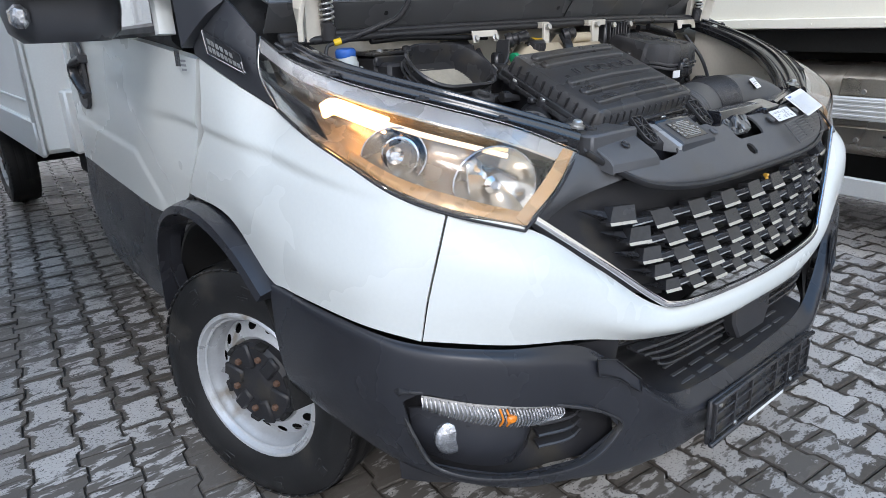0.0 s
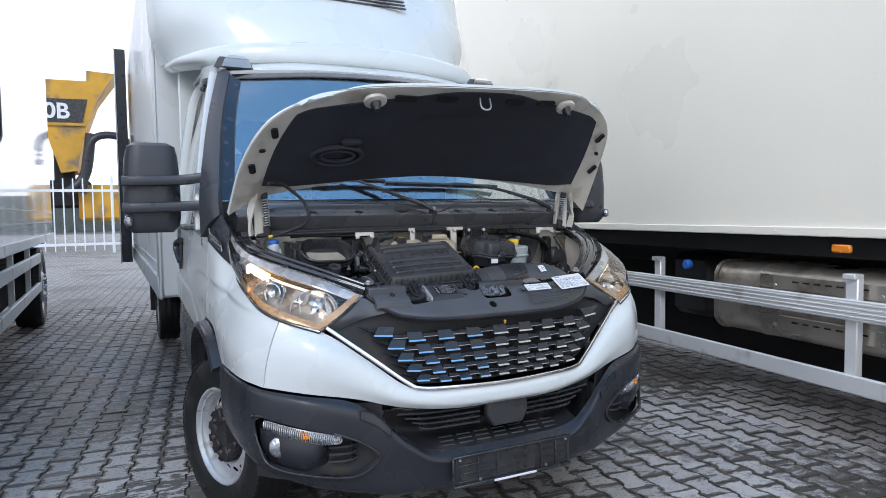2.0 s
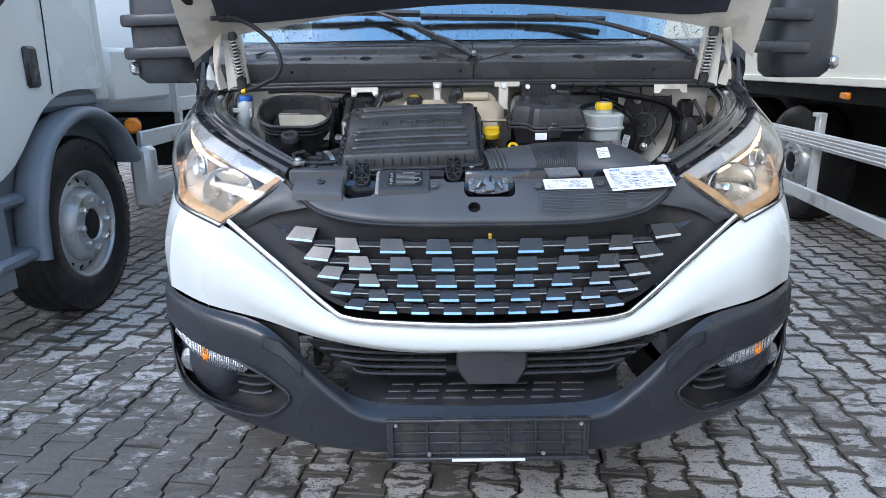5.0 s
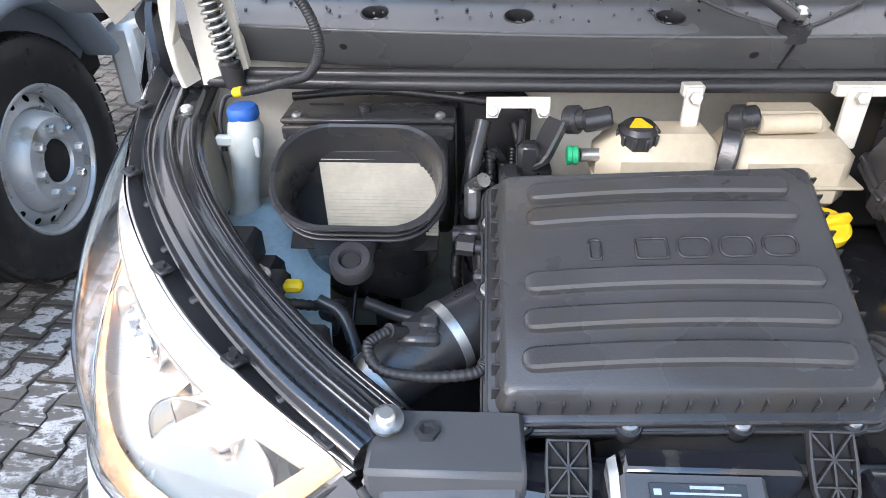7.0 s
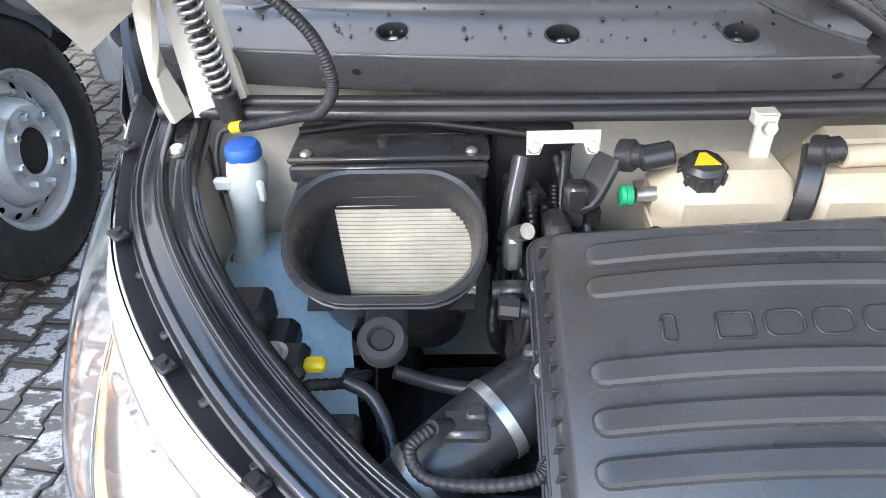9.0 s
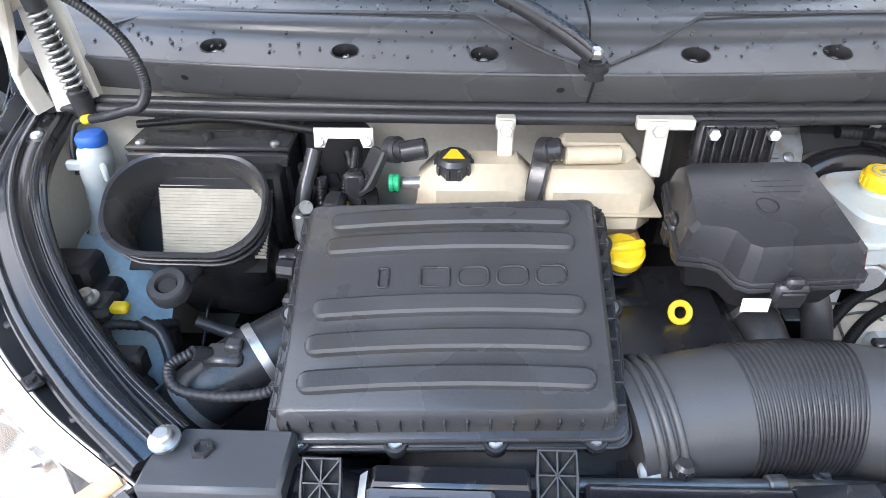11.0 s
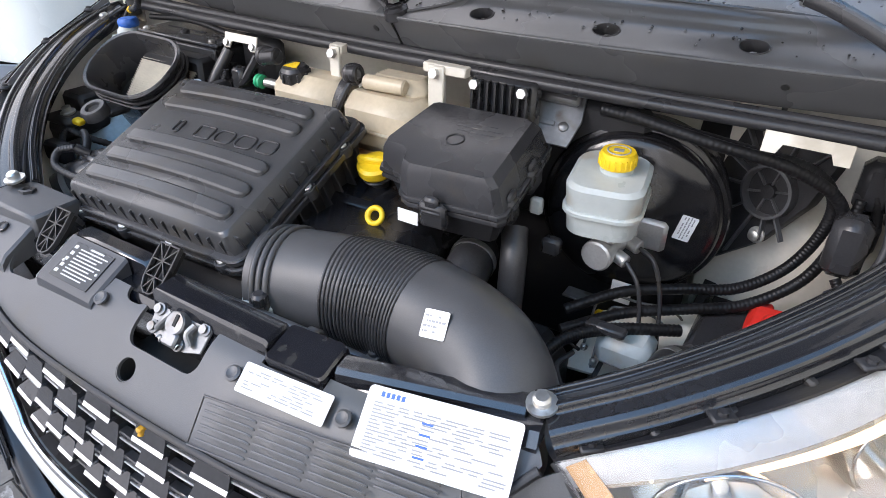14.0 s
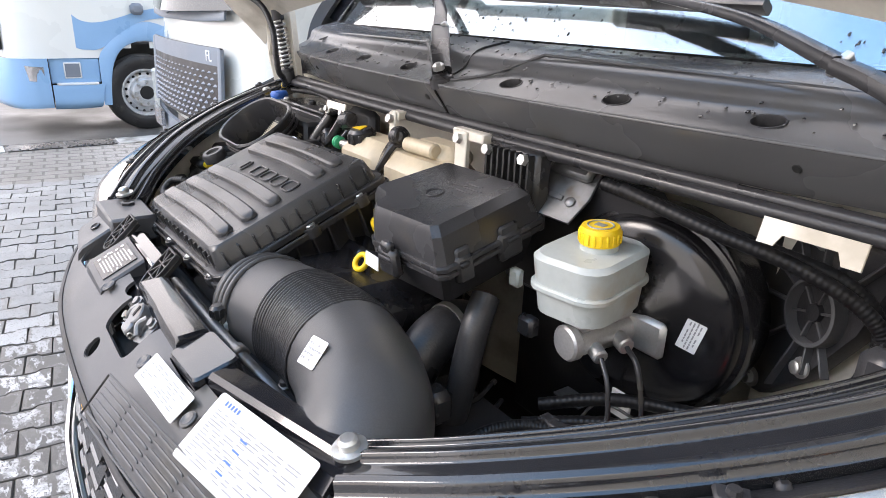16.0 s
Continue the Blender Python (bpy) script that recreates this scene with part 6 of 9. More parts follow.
# wedge-shaped box that carries the data plate
part("plate_box", wedge(-0.266, -0.136, [(0.246, 1.000), (0.248, 1.016), (0.254, 1.0225), (0.312, 1.0515), (0.316, 1.0545), (0.318, 1.0), ]), TRIMDARK, sup, "dark wedge-shaped plate carrier", angle=25)
part("box_back", wedge(-0.262, -0.100, [(0.318, 1.02), (0.3185, 1.054), (0.322, 1.0575), (0.342, 1.0575), (0.345, 1.054), (0.345, 1.0)]), BLACKPAINT, sup)
# glossy black flank, its reflection put into the colour as pale grey
part("pale_flank", Mesh().add([(-0.2665, 0.250, 1.000), (-0.2665, 0.250, 1.016), (-0.2665, 0.318, 1.052), (-0.2665, 0.338, 1.054), (-0.2665, 0.338, 1.0), (-0.2745, 0.252, 1.000), (-0.2745, 0.252, 1.012), (-0.2745, 0.318, 1.047), (-0.2745, 0.336, 1.049), (-0.2745, 0.336, 1.0)], [(4, 3, 2, 1, 0), (5, 6, 7, 8, 9), (0, 1, 6, 5), (1, 2, 7, 6), (2, 3, 8, 7), (3, 4, 9, 8), (4, 0, 5, 9)]), HOUSING, sup, "shiny black flank, its reflection painted pale")
part("end_block", Mesh().box((-0.425, 0.345, 1.035), (0.15, 0.082, 0.05), 0.005, None).box((-0.43, 0.385, 1.02), (0.13, 0.012, 0.06), 0.003), GREYPLASTIC, sup)
part("nut", Mesh().lathe([(0.013, 0), (0.013, 0.005), (0.008, 0.006), (0.007, 0.002)], 6, axes((-0.444, 0.353, 1.060), (0, 0, 1))), PLASTIC, sup)
part("hole", Mesh().lathe([(0.008, 0), (0.008, 0.001)], 14, axes((0.203, 0.320, 1.0465), (0, -0.25, 1))), DARK, sup)
dm = axes((-0.1985, 0.2825, 1.0378), (0, -0.447, 0.894), (1, 0, 0))
pl = part("data_plate", Mesh().box((0, 0, 0), (0.086, 0.060, 0.0016), 0.0004, dm), PLASTIC, sup, "black data plate with white print")
for i in range(9):
    part("print", Mesh().box((0.006 - 0.003 * (i % 3), 0.021 - 0.0054 * i, 0.0011), (0.062 - 0.008 * (i % 3), 0.0019, 0.0004), 0, dm), ALU, pl)
for i in range(5):
    part("print", Mesh().box((-0.036 + 0.0015 * (i % 2), 0.022 - 0.0105 * i, 0.0011), (0.007, 0.0055, 0.0004), 0, dm), ALU, pl)
part("print", Mesh().box((0.008, 0.0265, 0.0011), (0.030, 0.0028, 0.0004), 0, dm), ALU, pl)
for x in (-0.038, 0.038):
    part("rivet", Mesh().lathe([(0.0028, 0.0008), (0.0022, 0.0022), (0.001, 0.0026)], 10, dm @ Matrix.Translation((x, -0.003, 0))), ALU, pl)
for c in ((-0.312, 0.312, 1.046), (-0.074, 0.322, 1.055)):
    m = axes(c, (0, -0.69, 0.72), (1, 0, 0))
    outline = [(-0.019, 0.036), (0.019, 0.036), (0.020, 0.010), (0.019, -0.016), (0.014, -0.030), (0.005, -0.036), (-0.005, -0.036), (-0.014, -0.030), (-0.019, -0.016), (-0.020, 0.010)]
    ms = Mesh().sweep([m @ Vector((x, y, 0)) for x, y in outline], rrect(0.0032, 0.008, 0.0008, 1), 0, closed=True, up=m.to_3x3() @ Vector((0, 0, 1)))
    for x0, y0, x1, y1 in ((0, 0.036, 0, -0.036), (-0.019, 0.012, 0.019, 0.012), (-0.019, -0.012, 0.019, -0.012), (-0.019, 0.036, 0, 0.012), (0.019, 0.036, 0, 0.012), (-0.019, -0.012, 0, 0.012), (0.019, -0.012, 0, 0.012), (-0.012, -0.031, 0, -0.012), (0.012, -0.031, 0, -0.012)):
        a, b = m @ Vector((x0, y0, 0)), m @ Vector((x1, y1, 0))
        ms.sweep([a, b], rrect(0.0022, 0.0065, 0.0005, 1), 0, up=m.to_3x3() @ Vector((0, 0, 1)))
    lat = part("rubber_lattice", ms, RUBBER, sup, "black rubber lattice pad")
    part("pad_base", Mesh().prism([(x * 0.92, y * 0.95) for x, y in outline], -0.012, -0.006, m), DARK, lat)
# bonnet lock
km = axes((0.013, 0.276, 1.022), (0, -0.72, 0.69), (1, 0, 0))
lk = Mesh().prism([(-0.052, 0.014), (-0.046, 0.020), (-0.020, 0.021), (0.020, 0.021), (0.046, 0.020), (0.052, 0.014), (0.050, -0.018), (0.024, -0.026), (-0.024, -0.026), (-0.050, -0.018)], -0.004, 0.0, km, b=0.001)
lock = part("bonnet_lock", lk, GALV, van, "zinc steel bonnet lock")
hk = Mesh().lathe([(0.0165, 0.0), (0.0165, 0.012), (0.0145, 0.014), (0.006, 0.0145)], 28, km @ Matrix.Translation((0.002, 0.004, 0)))
hk.box((0.004, -0.016, 0.008), (0.026, 0.020, 0.012), 0.003, km)
hook = part("lock_hook", hk, GALV, lock, "cast steel catch")
part("slot", Mesh().box((0.004, 0.008, 0.0145), (0.006, 0.016, 0.002), 0.0005, km), DARK, hook)
part("pawl", Mesh().sweep([km @ Vector(q) for q in ((-0.030, -0.012, 0.004), (-0.020, 0.002, 0.009), (-0.014, 0.014, 0.007))], rrect(0.008, 0.010, 0.002, 1), 8, up=km.to_3x3() @ Vector((0, 0, 1))), GALV, lock)
part("pawl", Mesh().sweep([km @ Vector(q) for q in ((0.034, -0.014, 0.004), (0.026, -0.002, 0.009), (0.030, 0.012, 0.006))], rrect(0.008, 0.010, 0.002, 1), 8, up=km.to_3x3() @ Vector((0, 0, 1))), GALV, lock)
for x, y in ((-0.042, 0.011), (0.043, 0.012), (-0.040, -0.013), (0.012, -0.020)):
    part("bolt", Mesh().lathe([(0.009, 0), (0.009, 0.003), (0.006, 0.004), (0.006, 0.008)], 14, km @ Matrix.Translation((x, y, 0))), GALV, lock)
part("spring", Mesh().tube([km @ Vector((-0.02 + 0.0016 * q + 0.0, -0.022 + 0.004 * math.sin(q * 1.6), 0.006 + 0.004 * math.cos(q * 1.6))) for q in range(26)], 0.0011, 52, 6), STEEL, lock)
# solid dark block paints the recess's shade below the lock
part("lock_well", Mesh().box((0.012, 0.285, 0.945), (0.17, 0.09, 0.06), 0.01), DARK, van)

# air filter cover on the engine, with its lower half
o = Vector((-0.1895, 0.512, 1.1475))
ux = Vector((1, 0.012, 0.035)).normalized()
uy = Vector((0, 0.918, 0.396)).normalized()
AB = Matrix((ux, uy, ux.cross(uy))).transposed().to_4x4()
AB.translation = o
W, L = 0.366, 0.285
def slab(w0, l0, w1, l1, z0, z1, r, m, b=0.0):
    a, c = rrect(w0, l0, r, 4), rrect(w1, l1, r, 4)
    n = len(a)
    v = [(x, y, z0) for x, y in a] + [(x, y, z1 - b) for x, y in c] + ([(x * (1 - b / (w1 / 2)), y * (1 - b / (l1 / 2)), z1) for x, y in c] if b else [])
    k = 3 if b else 2
    f = [tuple(reversed(range(n))), tuple(range((k - 1) * n, k * n))]
    for j in range(k - 1):
        f += [(j * n + i, j * n + (i + 1) % n, (j + 1) * n + (i + 1) % n, (j + 1) * n + i) for i in range(n)]
    return Mesh().add(v, f, m)
top = slab(W + 0.012, L + 0.012, W, L, -0.036, 0.0, 0.014, AB, b=0.005)
airbox = part("air_filter_cover", top, COVERPLASTIC, van, "black ribbed engine air filter cover with raised lettering blocks")
# long raised beads, bowed
for i, (yv, wv) in enumerate(((0.107, 0.30), (0.070, 0.305), (-0.017, 0.315), (-0.062, 0.32), (-0.106, 0.325))):
    bead = Mesh()
    ends = ((0.0, 0.12), (0.0008, 0.35), (0.0025, 0.58), (0.005, 0.78), (0.009, 0.94), (0.0145, 1.0))
    xs = [(-wv / 2 + d, k) for d, k in ends] + [(wv * (j / 10 - 0.5), 1.0) for j in range(1, 10)] + [(wv / 2 - d, k) for d, k in reversed(ends)]
    pts = [AB @ Vector((x, yv + 0.006 * (1 - (2 * x / wv) ** 2), 0.0015)) for x, k in xs]
    bead.sweep(pts, [(-0.0145, -0.003), (-0.0125, 0.0055), (-0.0090, 0.0085), (0.0090, 0.0085), (0.0125, 0.0055), (0.0145, -0.003)], 0, up=AB.to_3x3() @ Vector((0, 0, 1)), scales=[k for x, k in xs])
    part("bead", bead, COVERPLASTIC, airbox, angle=20)
for i in range(5):
    lt = Mesh()
    x = -0.062 + i * 0.046 - (0.016 if i == 0 else 0)
    if i in (3, 4, 2):
        lt.sweep([AB @ Vector((x + q[0], 0.027 + q[1], 0.001)) for q in rrect(0.036, 0.026, 0.009, 3)], rrect(0.003, 0.0035, 0.001, 1), 0, closed=True, up=AB.to_3x3() @ Vector((0, 0, 1)))
    else:
        lt.sweep([AB @ Vector((x + q[0], 0.027 + q[1], 0.001)) for q in rrect(0.012 if i == 0 else 0.034, 0.026, 0.003, 2)], rrect(0.003, 0.0035, 0.001, 1), 0, closed=True, up=AB.to_3x3() @ Vector((0, 0, 1)))
    part("raised_block", lt, PLASTIC, airbox)
# skirt ribs, flange and screws
fl = slab(W + 0.034, L + 0.034, W + 0.034, L + 0.034, -0.046, -0.036, 0.02, AB, b=0.002)
part("flange", fl, PLASTIC, airbox)
part("lower_flange", slab(W + 0.044, L + 0.044, W + 0.044, L + 0.044, -0.058, -0.049, 0.022, AB, b=0.002), PLASTIC, airbox)
for z, gr in ((-0.0375, 0.030), (-0.0495, 0.041)):
    part("flange_lip", Mesh().sweep([AB @ Vector((x, y, z)) for x, y in rrect(W + gr, L + gr, 0.02, 4)], rrect(0.003, 0.004, 0.001, 1), 0, closed=True, up=AB.to_3x3() @ Vector((0, 0, 1))), COVERPLASTIC, airbox)
for side in (0, 1, 3):
    n = 15 if side % 2 == 0 else 11
    for i in range(n):
        t = (i + 0.5) / n - 0.5
        p = {0: (t * W, -L / 2 - 0.002), 2: (t * W, L / 2 + 0.002), 1: (W / 2 + 0.002, t * L), 3: (-W / 2 - 0.002, t * L)}[side]
        part("skirt_rib", Mesh().box((p[0], p[1], -0.022), ((0.0026, 0.016, 0.028) if side % 2 == 0 else (0.016, 0.0026, 0.028)), 0.0005, AB @ Matrix.Translation((0, 0.004 if side == 0 else 0, -0.002))), PLASTIC, airbox)
low = slab(W - 0.02, L - 0.02, W + 0.02, L + 0.02, -0.19, -0.058, 0.02, AB)
lowp = part("lower_case", low, PLASTIC_D, airbox)
for i in range(9):
    part("case_rib", Mesh().box((W / 2 + 0.008, -0.12 + i * 0.03, -0.10), (0.02, 0.004, 0.09), 0.001, AB), PLASTIC_D, airbox)
for x, y in ((-0.163, -L / 2 - 0.012), (-0.055, -L / 2 - 0.014), (0.055, -L / 2 - 0.014), (0.163, -L / 2 - 0.012), (W / 2 + 0.012, -0.09), (W / 2 + 0.014, 0.005), (W / 2 + 0.012, 0.10), (-W / 2 - 0.012, -0.09), (-W / 2 - 0.014, 0.005), (-W / 2 - 0.012, 0.10), (-0.06, L / 2 + 0.012), (0.10, L / 2 + 0.012)):
    lug = Mesh().lathe([(0.0140, -0.060), (0.0140, -0.045), (0.0128, -0.0425), (0.0108, -0.0425), (0.0100, -0.0445)], 18, AB @ Matrix.Translation((x, y, 0)))
    lg = part("screw_lug", lug, PLASTIC, airbox)
    part("screw", Mesh().lathe([(0.0085, -0.045), (0.0085, -0.0405), (0.0072, -0.039), (0.0035, -0.039), (0.003, -0.041)], 12, AB @ Matrix.Translation((x, y, 0))), STEEL, lg)

# intake duct with bellows, bending down at the front
dp = [(0.02, 0.442, 1.008), (0.10, 0.455, 1.020), (0.20, 0.466, 1.028), (0.29, 0.460, 1.030), (0.372, 0.435, 1.022), (0.418, 0.398, 0.985), (0.428, 0.385, 0.90)]
full = catmull(dp, 81)
duct = part("air_duct", Mesh().sweep(full, [(0.076 * math.cos(2 * math.pi * j / 28), 0.078 * math.sin(2 * math.pi * j / 28)) for j in range(28)], 0), DUCTPLASTIC, van, "black corrugated air intake duct")
for i in range(21):
    bellows = Mesh()
    q = 19.5 + i * 0.86
    c = full[int(q)].lerp(full[int(q) + 1], q - int(q))
    d = (full[int(q) + 3] - full[int(q) - 1]).normalized()
    bellows.ring(c, d, 0.0772, 0.0021, 40, 6)
    part("bellows_ring", bellows, RUBBER, duct)
for i in (3, 5, 7):
    part("collar", Mesh().ring(full[i], (full[i + 2] - full[i]).normalized(), 0.0785, 0.0045, 36, 8), DUCTPLASTIC, duct)
label(duct, (0.3295, 0.3922, 1.0858), (0.02, -0.72, 0.69), (1, 0.1, 0.1), 0.032, 0.034, 4, text="small white sticker")

# cabin filter housing with its open oval mouth
ov = Vector((-0.548, 0.660, 1.180))
on = Vector((0.02, -0.56, 0.83))
om = axes(ov, on, (1, 0, 0))
def oval(w, h, z, r=0.066):
    return [om @ Vector((x, y, z)) for x, y in rrect(w, h, min(r, h * 0.48), 8)]
fh = Mesh()
loops = [oval(0.196, 0.130, -0.10), oval(0.20, 0.136, -0.03), oval(0.212, 0.144, -0.004), oval(0.222, 0.153, 0.004), oval(0.224, 0.155, 0.009), oval(0.219, 0.150, 0.0125), oval(0.211, 0.142, 0.011), oval(0.203, 0.133, 0.0), oval(0.190, 0.120, -0.06)]
n = len(loops[0])
v = [q for l in loops for q in l]
f = []
for j in range(len(loops) - 1):
    f += [(j * n + i, j * n + (i + 1) % n, (j + 1) * n + (i + 1) % n, (j + 1) * n + i) for i in range(n)]
fh.add(v, f)
mouth = part("filter_housing", fh, PLASTIC, van, "black filter housing with an open oval mouth")
body = Mesh()
lp = [oval(0.20, 0.136, -0.022), [q + Vector((0, 0.02, -0.05)) for q in oval(0.195, 0.135, -0.09)], [Vector((q.x, q.y + 0.04, q.z - 0.10)) for q in oval(0.18, 0.115, -0.12)]]
v = [q for l in lp for q in l]
f = [(j * n + i, j * n + (i + 1) % n, (j + 1) * n + (i + 1) % n, (j + 1) * n + i) for j in range(2) for i in range(n)]
body.add(v, f)
part("housing_body", body, PLASTIC, mouth)
for k, (dz, gr) in enumerate(((-0.012, 0.0), (-0.022, 0.004))):
    part("lip_ring", Mesh().sweep(oval(0.213 + gr, 0.145 + gr, dz), rrect(0.006, 0.005, 0.002, 2), 0, closed=True, up=on), RUBBER, mouth)
fbx = part("filter_box", Mesh().box((-0.552, 0.828, 1.12), (0.236, 0.11, 0.178), 0.008), PLASTIC_D, mouth, "black filter box with dusty lid")
part("box_lid", Mesh().box((-0.552, 0.828, 1.2135), (0.246, 0.115, 0.009), 0.003), PLASTIC, fbx, "dusty black lid")
part("lid_front", Mesh().box((-0.552, 0.7705, 1.198), (0.242, 0.010, 0.022), 0.003), PLASTIC, fbx)
part("box_neck", Mesh().box((-0.552, 0.755, 1.135), (0.226, 0.05, 0.12), 0.008), PLASTIC_D, fbx)
for x in (-0.62, -0.55, -0.48):
    part("lid_rib", Mesh().box((x, 0.83, 1.2185), (0.05, 0.004, 0.002), 0.0006), PLASTIC, fbx)
part("breather", Mesh().lathe([(0.009, 0), (0.009, 0.006), (0.005, 0.009)], 14, axes((-0.56, 0.805, 1.218), (0, 0, 1))), PLASTIC, fbx)
part("inner_wall", Mesh().net([[tuple(om @ Vector((x, y, -0.075))) for x in (-0.098, 0, 0.098)] for y in (-0.064, 0, 0.064)], 6, 6, 0.003), DARK, mouth)
fm = om @ Matrix.Translation((0.018, 0.004, -0.055)) @ Matrix.Rotation(0.12, 4, "X")
ple = Mesh()
npl = 22
v = []
for i in range(npl * 2 + 1):
    y = -0.053 + 0.108 * i / (npl * 2)
    z = 0.006 if i % 2 else 0.0
    v += [(-0.062 - 0.024 * i / (npl * 2), y, z), (0.082, y, z)]
ple.add(v, [(2 * i, 2 * i + 1, 2 * i + 3, 2 * i + 2) for i in range(npl * 2)], fm)
part("pleated_filter", ple, FILTER, mouth, "dusty pleated paper filter", angle=5)
for x in (-0.652, -0.451):
    part("screw", Mesh().lathe([(0.0075, 0), (0.0075, 0.005), (0.004, 0.008)], 10, axes((x, 0.779, 1.2165), (0, -0.1, 1))), STEEL, mouth)
gr = Mesh().lathe([(0.026, -0.012), (0.026, 0.004), (0.023, 0.008), (0.015, 0.008), (0.0125, 0.003), (0.011, -0.006)], 28, axes((-0.547, 0.559, 1.121), (0, -0.40, 0.92)))
gr.box((-0.547, 0.598, 1.112), (0.046, 0.05, 0.016), 0.005)
part("grommet_hole", Mesh().lathe([(0.0115, 0.0), (0.0115, 0.0032)], 20, axes((-0.547, 0.559, 1.121), (0, -0.40, 0.92))), DARK, mouth)
part("grommet", gr, RUBBER, mouth, "black rubber mounting grommet")

# washer bottle
wb = Mesh()
WN = axes((-0.730, 0.790, 1.213), (0.15, 0.03, 1))
wb.lathe([(0.0265, -0.160), (0.0255, -0.154), (0.0205, -0.138), (0.0185, -0.122)] + [(0.0185 + 0.0008 * (i % 2) + 0.0002 * i, -0.118 + 0.004 * i) for i in range(14)] + [(0.0235, -0.058), (0.0250, -0.045), (0.0255, -0.030), (0.0250, -0.012), (0.021, -0.006), (0.020, 0.0)], 28, WN)
wb.box((-0.757, 0.774, 1.184), (0.03, 0.012, 0.016), 0.003).box((-0.712, 0.768, 1.176), (0.010, 0.010, 0.030), 0.003)
was = part("washer_bottle", wb, WHITEPLASTIC, van, "milky washer bottle with a blue cap")
part("cap", Mesh().lathe([(0.0215, 0.0), (0.0225, 0.003), (0.0225, 0.013), (0.019, 0.018), (0.007, 0.019)], 24, axes((-0.7325, 0.793, 1.211), (-0.06, -0.05, 1))), BLUECAP, was, "blue cap")
part("neck_seal", Mesh().lathe([(0.0262, -0.004), (0.0285, -0.003), (0.0285, 0.003), (0.0262, 0.004)], 28, WN @ Matrix.Translation((0, 0, -0.159))), RUBBER, was, "black rubber neck seal")
tank = Mesh().net([[(-0.80, 0.86, 1.02), (-0.70, 0.85, 1.045), (-0.62, 0.80, 1.00)], [(-0.785, 0.78, 1.052), (-0.70, 0.75, 1.060), (-0.615, 0.70, 1.01)], [(-0.76, 0.68, 1.030), (-0.68, 0.645, 1.035), (-0.60, 0.62, 0.985)], [(-0.72, 0.61, 0.965), (-0.65, 0.575, 0.955), (-0.585, 0.56, 0.91)], [(-0.69, 0.60, 0.75), (-0.62, 0.56, 0.75), (-0.56, 0.55, 0.75)]], 24, 28, 0.01)
part("reservoir", tank, BLUEFLUID, was, "pale blue translucent reservoir")
# brackets and looms beside the channel
brk = Mesh().box((-0.672, 0.573, 1.075), (0.075, 0.055, 0.022), 0.008, None).box((-0.725, 0.645, 1.08), (0.07, 0.06, 0.05), 0.008).box((-0.60, 0.50, 1.045), (0.06, 0.03, 0.04), 0.006).box((-0.70, 0.60, 1.05), (0.08, 0.12, 0.04), 0.01)
bk = part("wing_bracket", brk, PLASTIC_D, van, "black plastic bracket")
part("bolt", Mesh().lathe([(0.015, 0), (0.015, 0.004), (0.009, 0.005), (0.009, 0.014)], 16, axes((-0.668, 0.573, 1.087), (0, -0.2, 1))), STEEL, bk)
part("connector", Mesh().box((-0.624, 0.565, 1.080), (0.024, 0.018, 0.014), 0.004), YELLOW, van, "yellow electrical connector")
part("connector", Mesh().box((-0.60, 0.62, 0.985), (0.024, 0.024, 0.045), 0.004), PLASTIC, van, "black electrical connector")
# turbo hose from the filter box
hs = [(-0.35, 0.58, 1.055), (-0.43, 0.525, 1.038), (-0.50, 0.475, 1.01), (-0.565, 0.43, 0.95), (-0.60, 0.41, 0.87)]
hh = part("turbo_hose", Mesh().tube(hs, 0.044, 28, 24), RUBBER, van, "black rubber hose with steel clamps")
for p, d in (((-0.43, 0.525, 1.038), (-0.82, -0.56, -0.25)), ((-0.505, 0.472, 1.007), (-0.75, -0.52, -0.5))):
    part("hose_clamp", Mesh().lathe([(0.0440, -0.006), (0.0462, -0.006), (0.0462, 0.006), (0.0440, 0.006)], 28, axes(p, d)), STEEL, hh, "steel hose clamp")
part("sensor", Mesh().box((-0.463, 0.493, 1.066), (0.05, 0.035, 0.016), 0.005).cyl((-0.48, 0.49, 1.07), (-0.495, 0.475, 1.085), 0.009, n=12).box((-0.452, 0.50, 1.076), (0.022, 0.018, 0.012), 0.003), PLASTIC, hh)
part("loom", Mesh().tube([(-0.495, 0.475, 1.085), (-0.515, 0.455, 1.08), (-0.50, 0.435, 1.065), (-0.45, 0.43, 1.06), (-0.40, 0.435, 1.062), (-0.385, 0.45, 1.065)], 0.0065, ribs=30, k=8), PLASTIC_D, hh)

# coolant expansion tank
et = Mesh()
et.box((-0.155, 0.755, 1.165), (0.17, 0.10, 0.095), 0.028)
exp = part("expansion_tank", et, TANKPLASTIC, van, "cream translucent coolant expansion tank with a moulded seam")
part("tank_chamber", Mesh().box((0.01, 0.762, 1.155), (0.168, 0.115, 0.105), 0.024), TANKPLASTIC, exp)
part("tank_shoulder", Mesh().box((0.012, 0.785, 1.208), (0.12, 0.07, 0.045), 0.018), TANKPLASTIC, exp)
part("tank_bridge", Mesh().box((-0.08, 0.765, 1.125), (0.30, 0.09, 0.07), 0.02), TANKPLASTIC, exp)
part("coolant_level", Mesh().box((0.012, 0.755, 1.093), (0.150, 0.100, 0.026), 0.010), mat("coolant_stained_plastic", (0.50, 0.26, 0.12), 0.4, var=0.1, scale=8), exp, "orange coolant showing through the plastic")
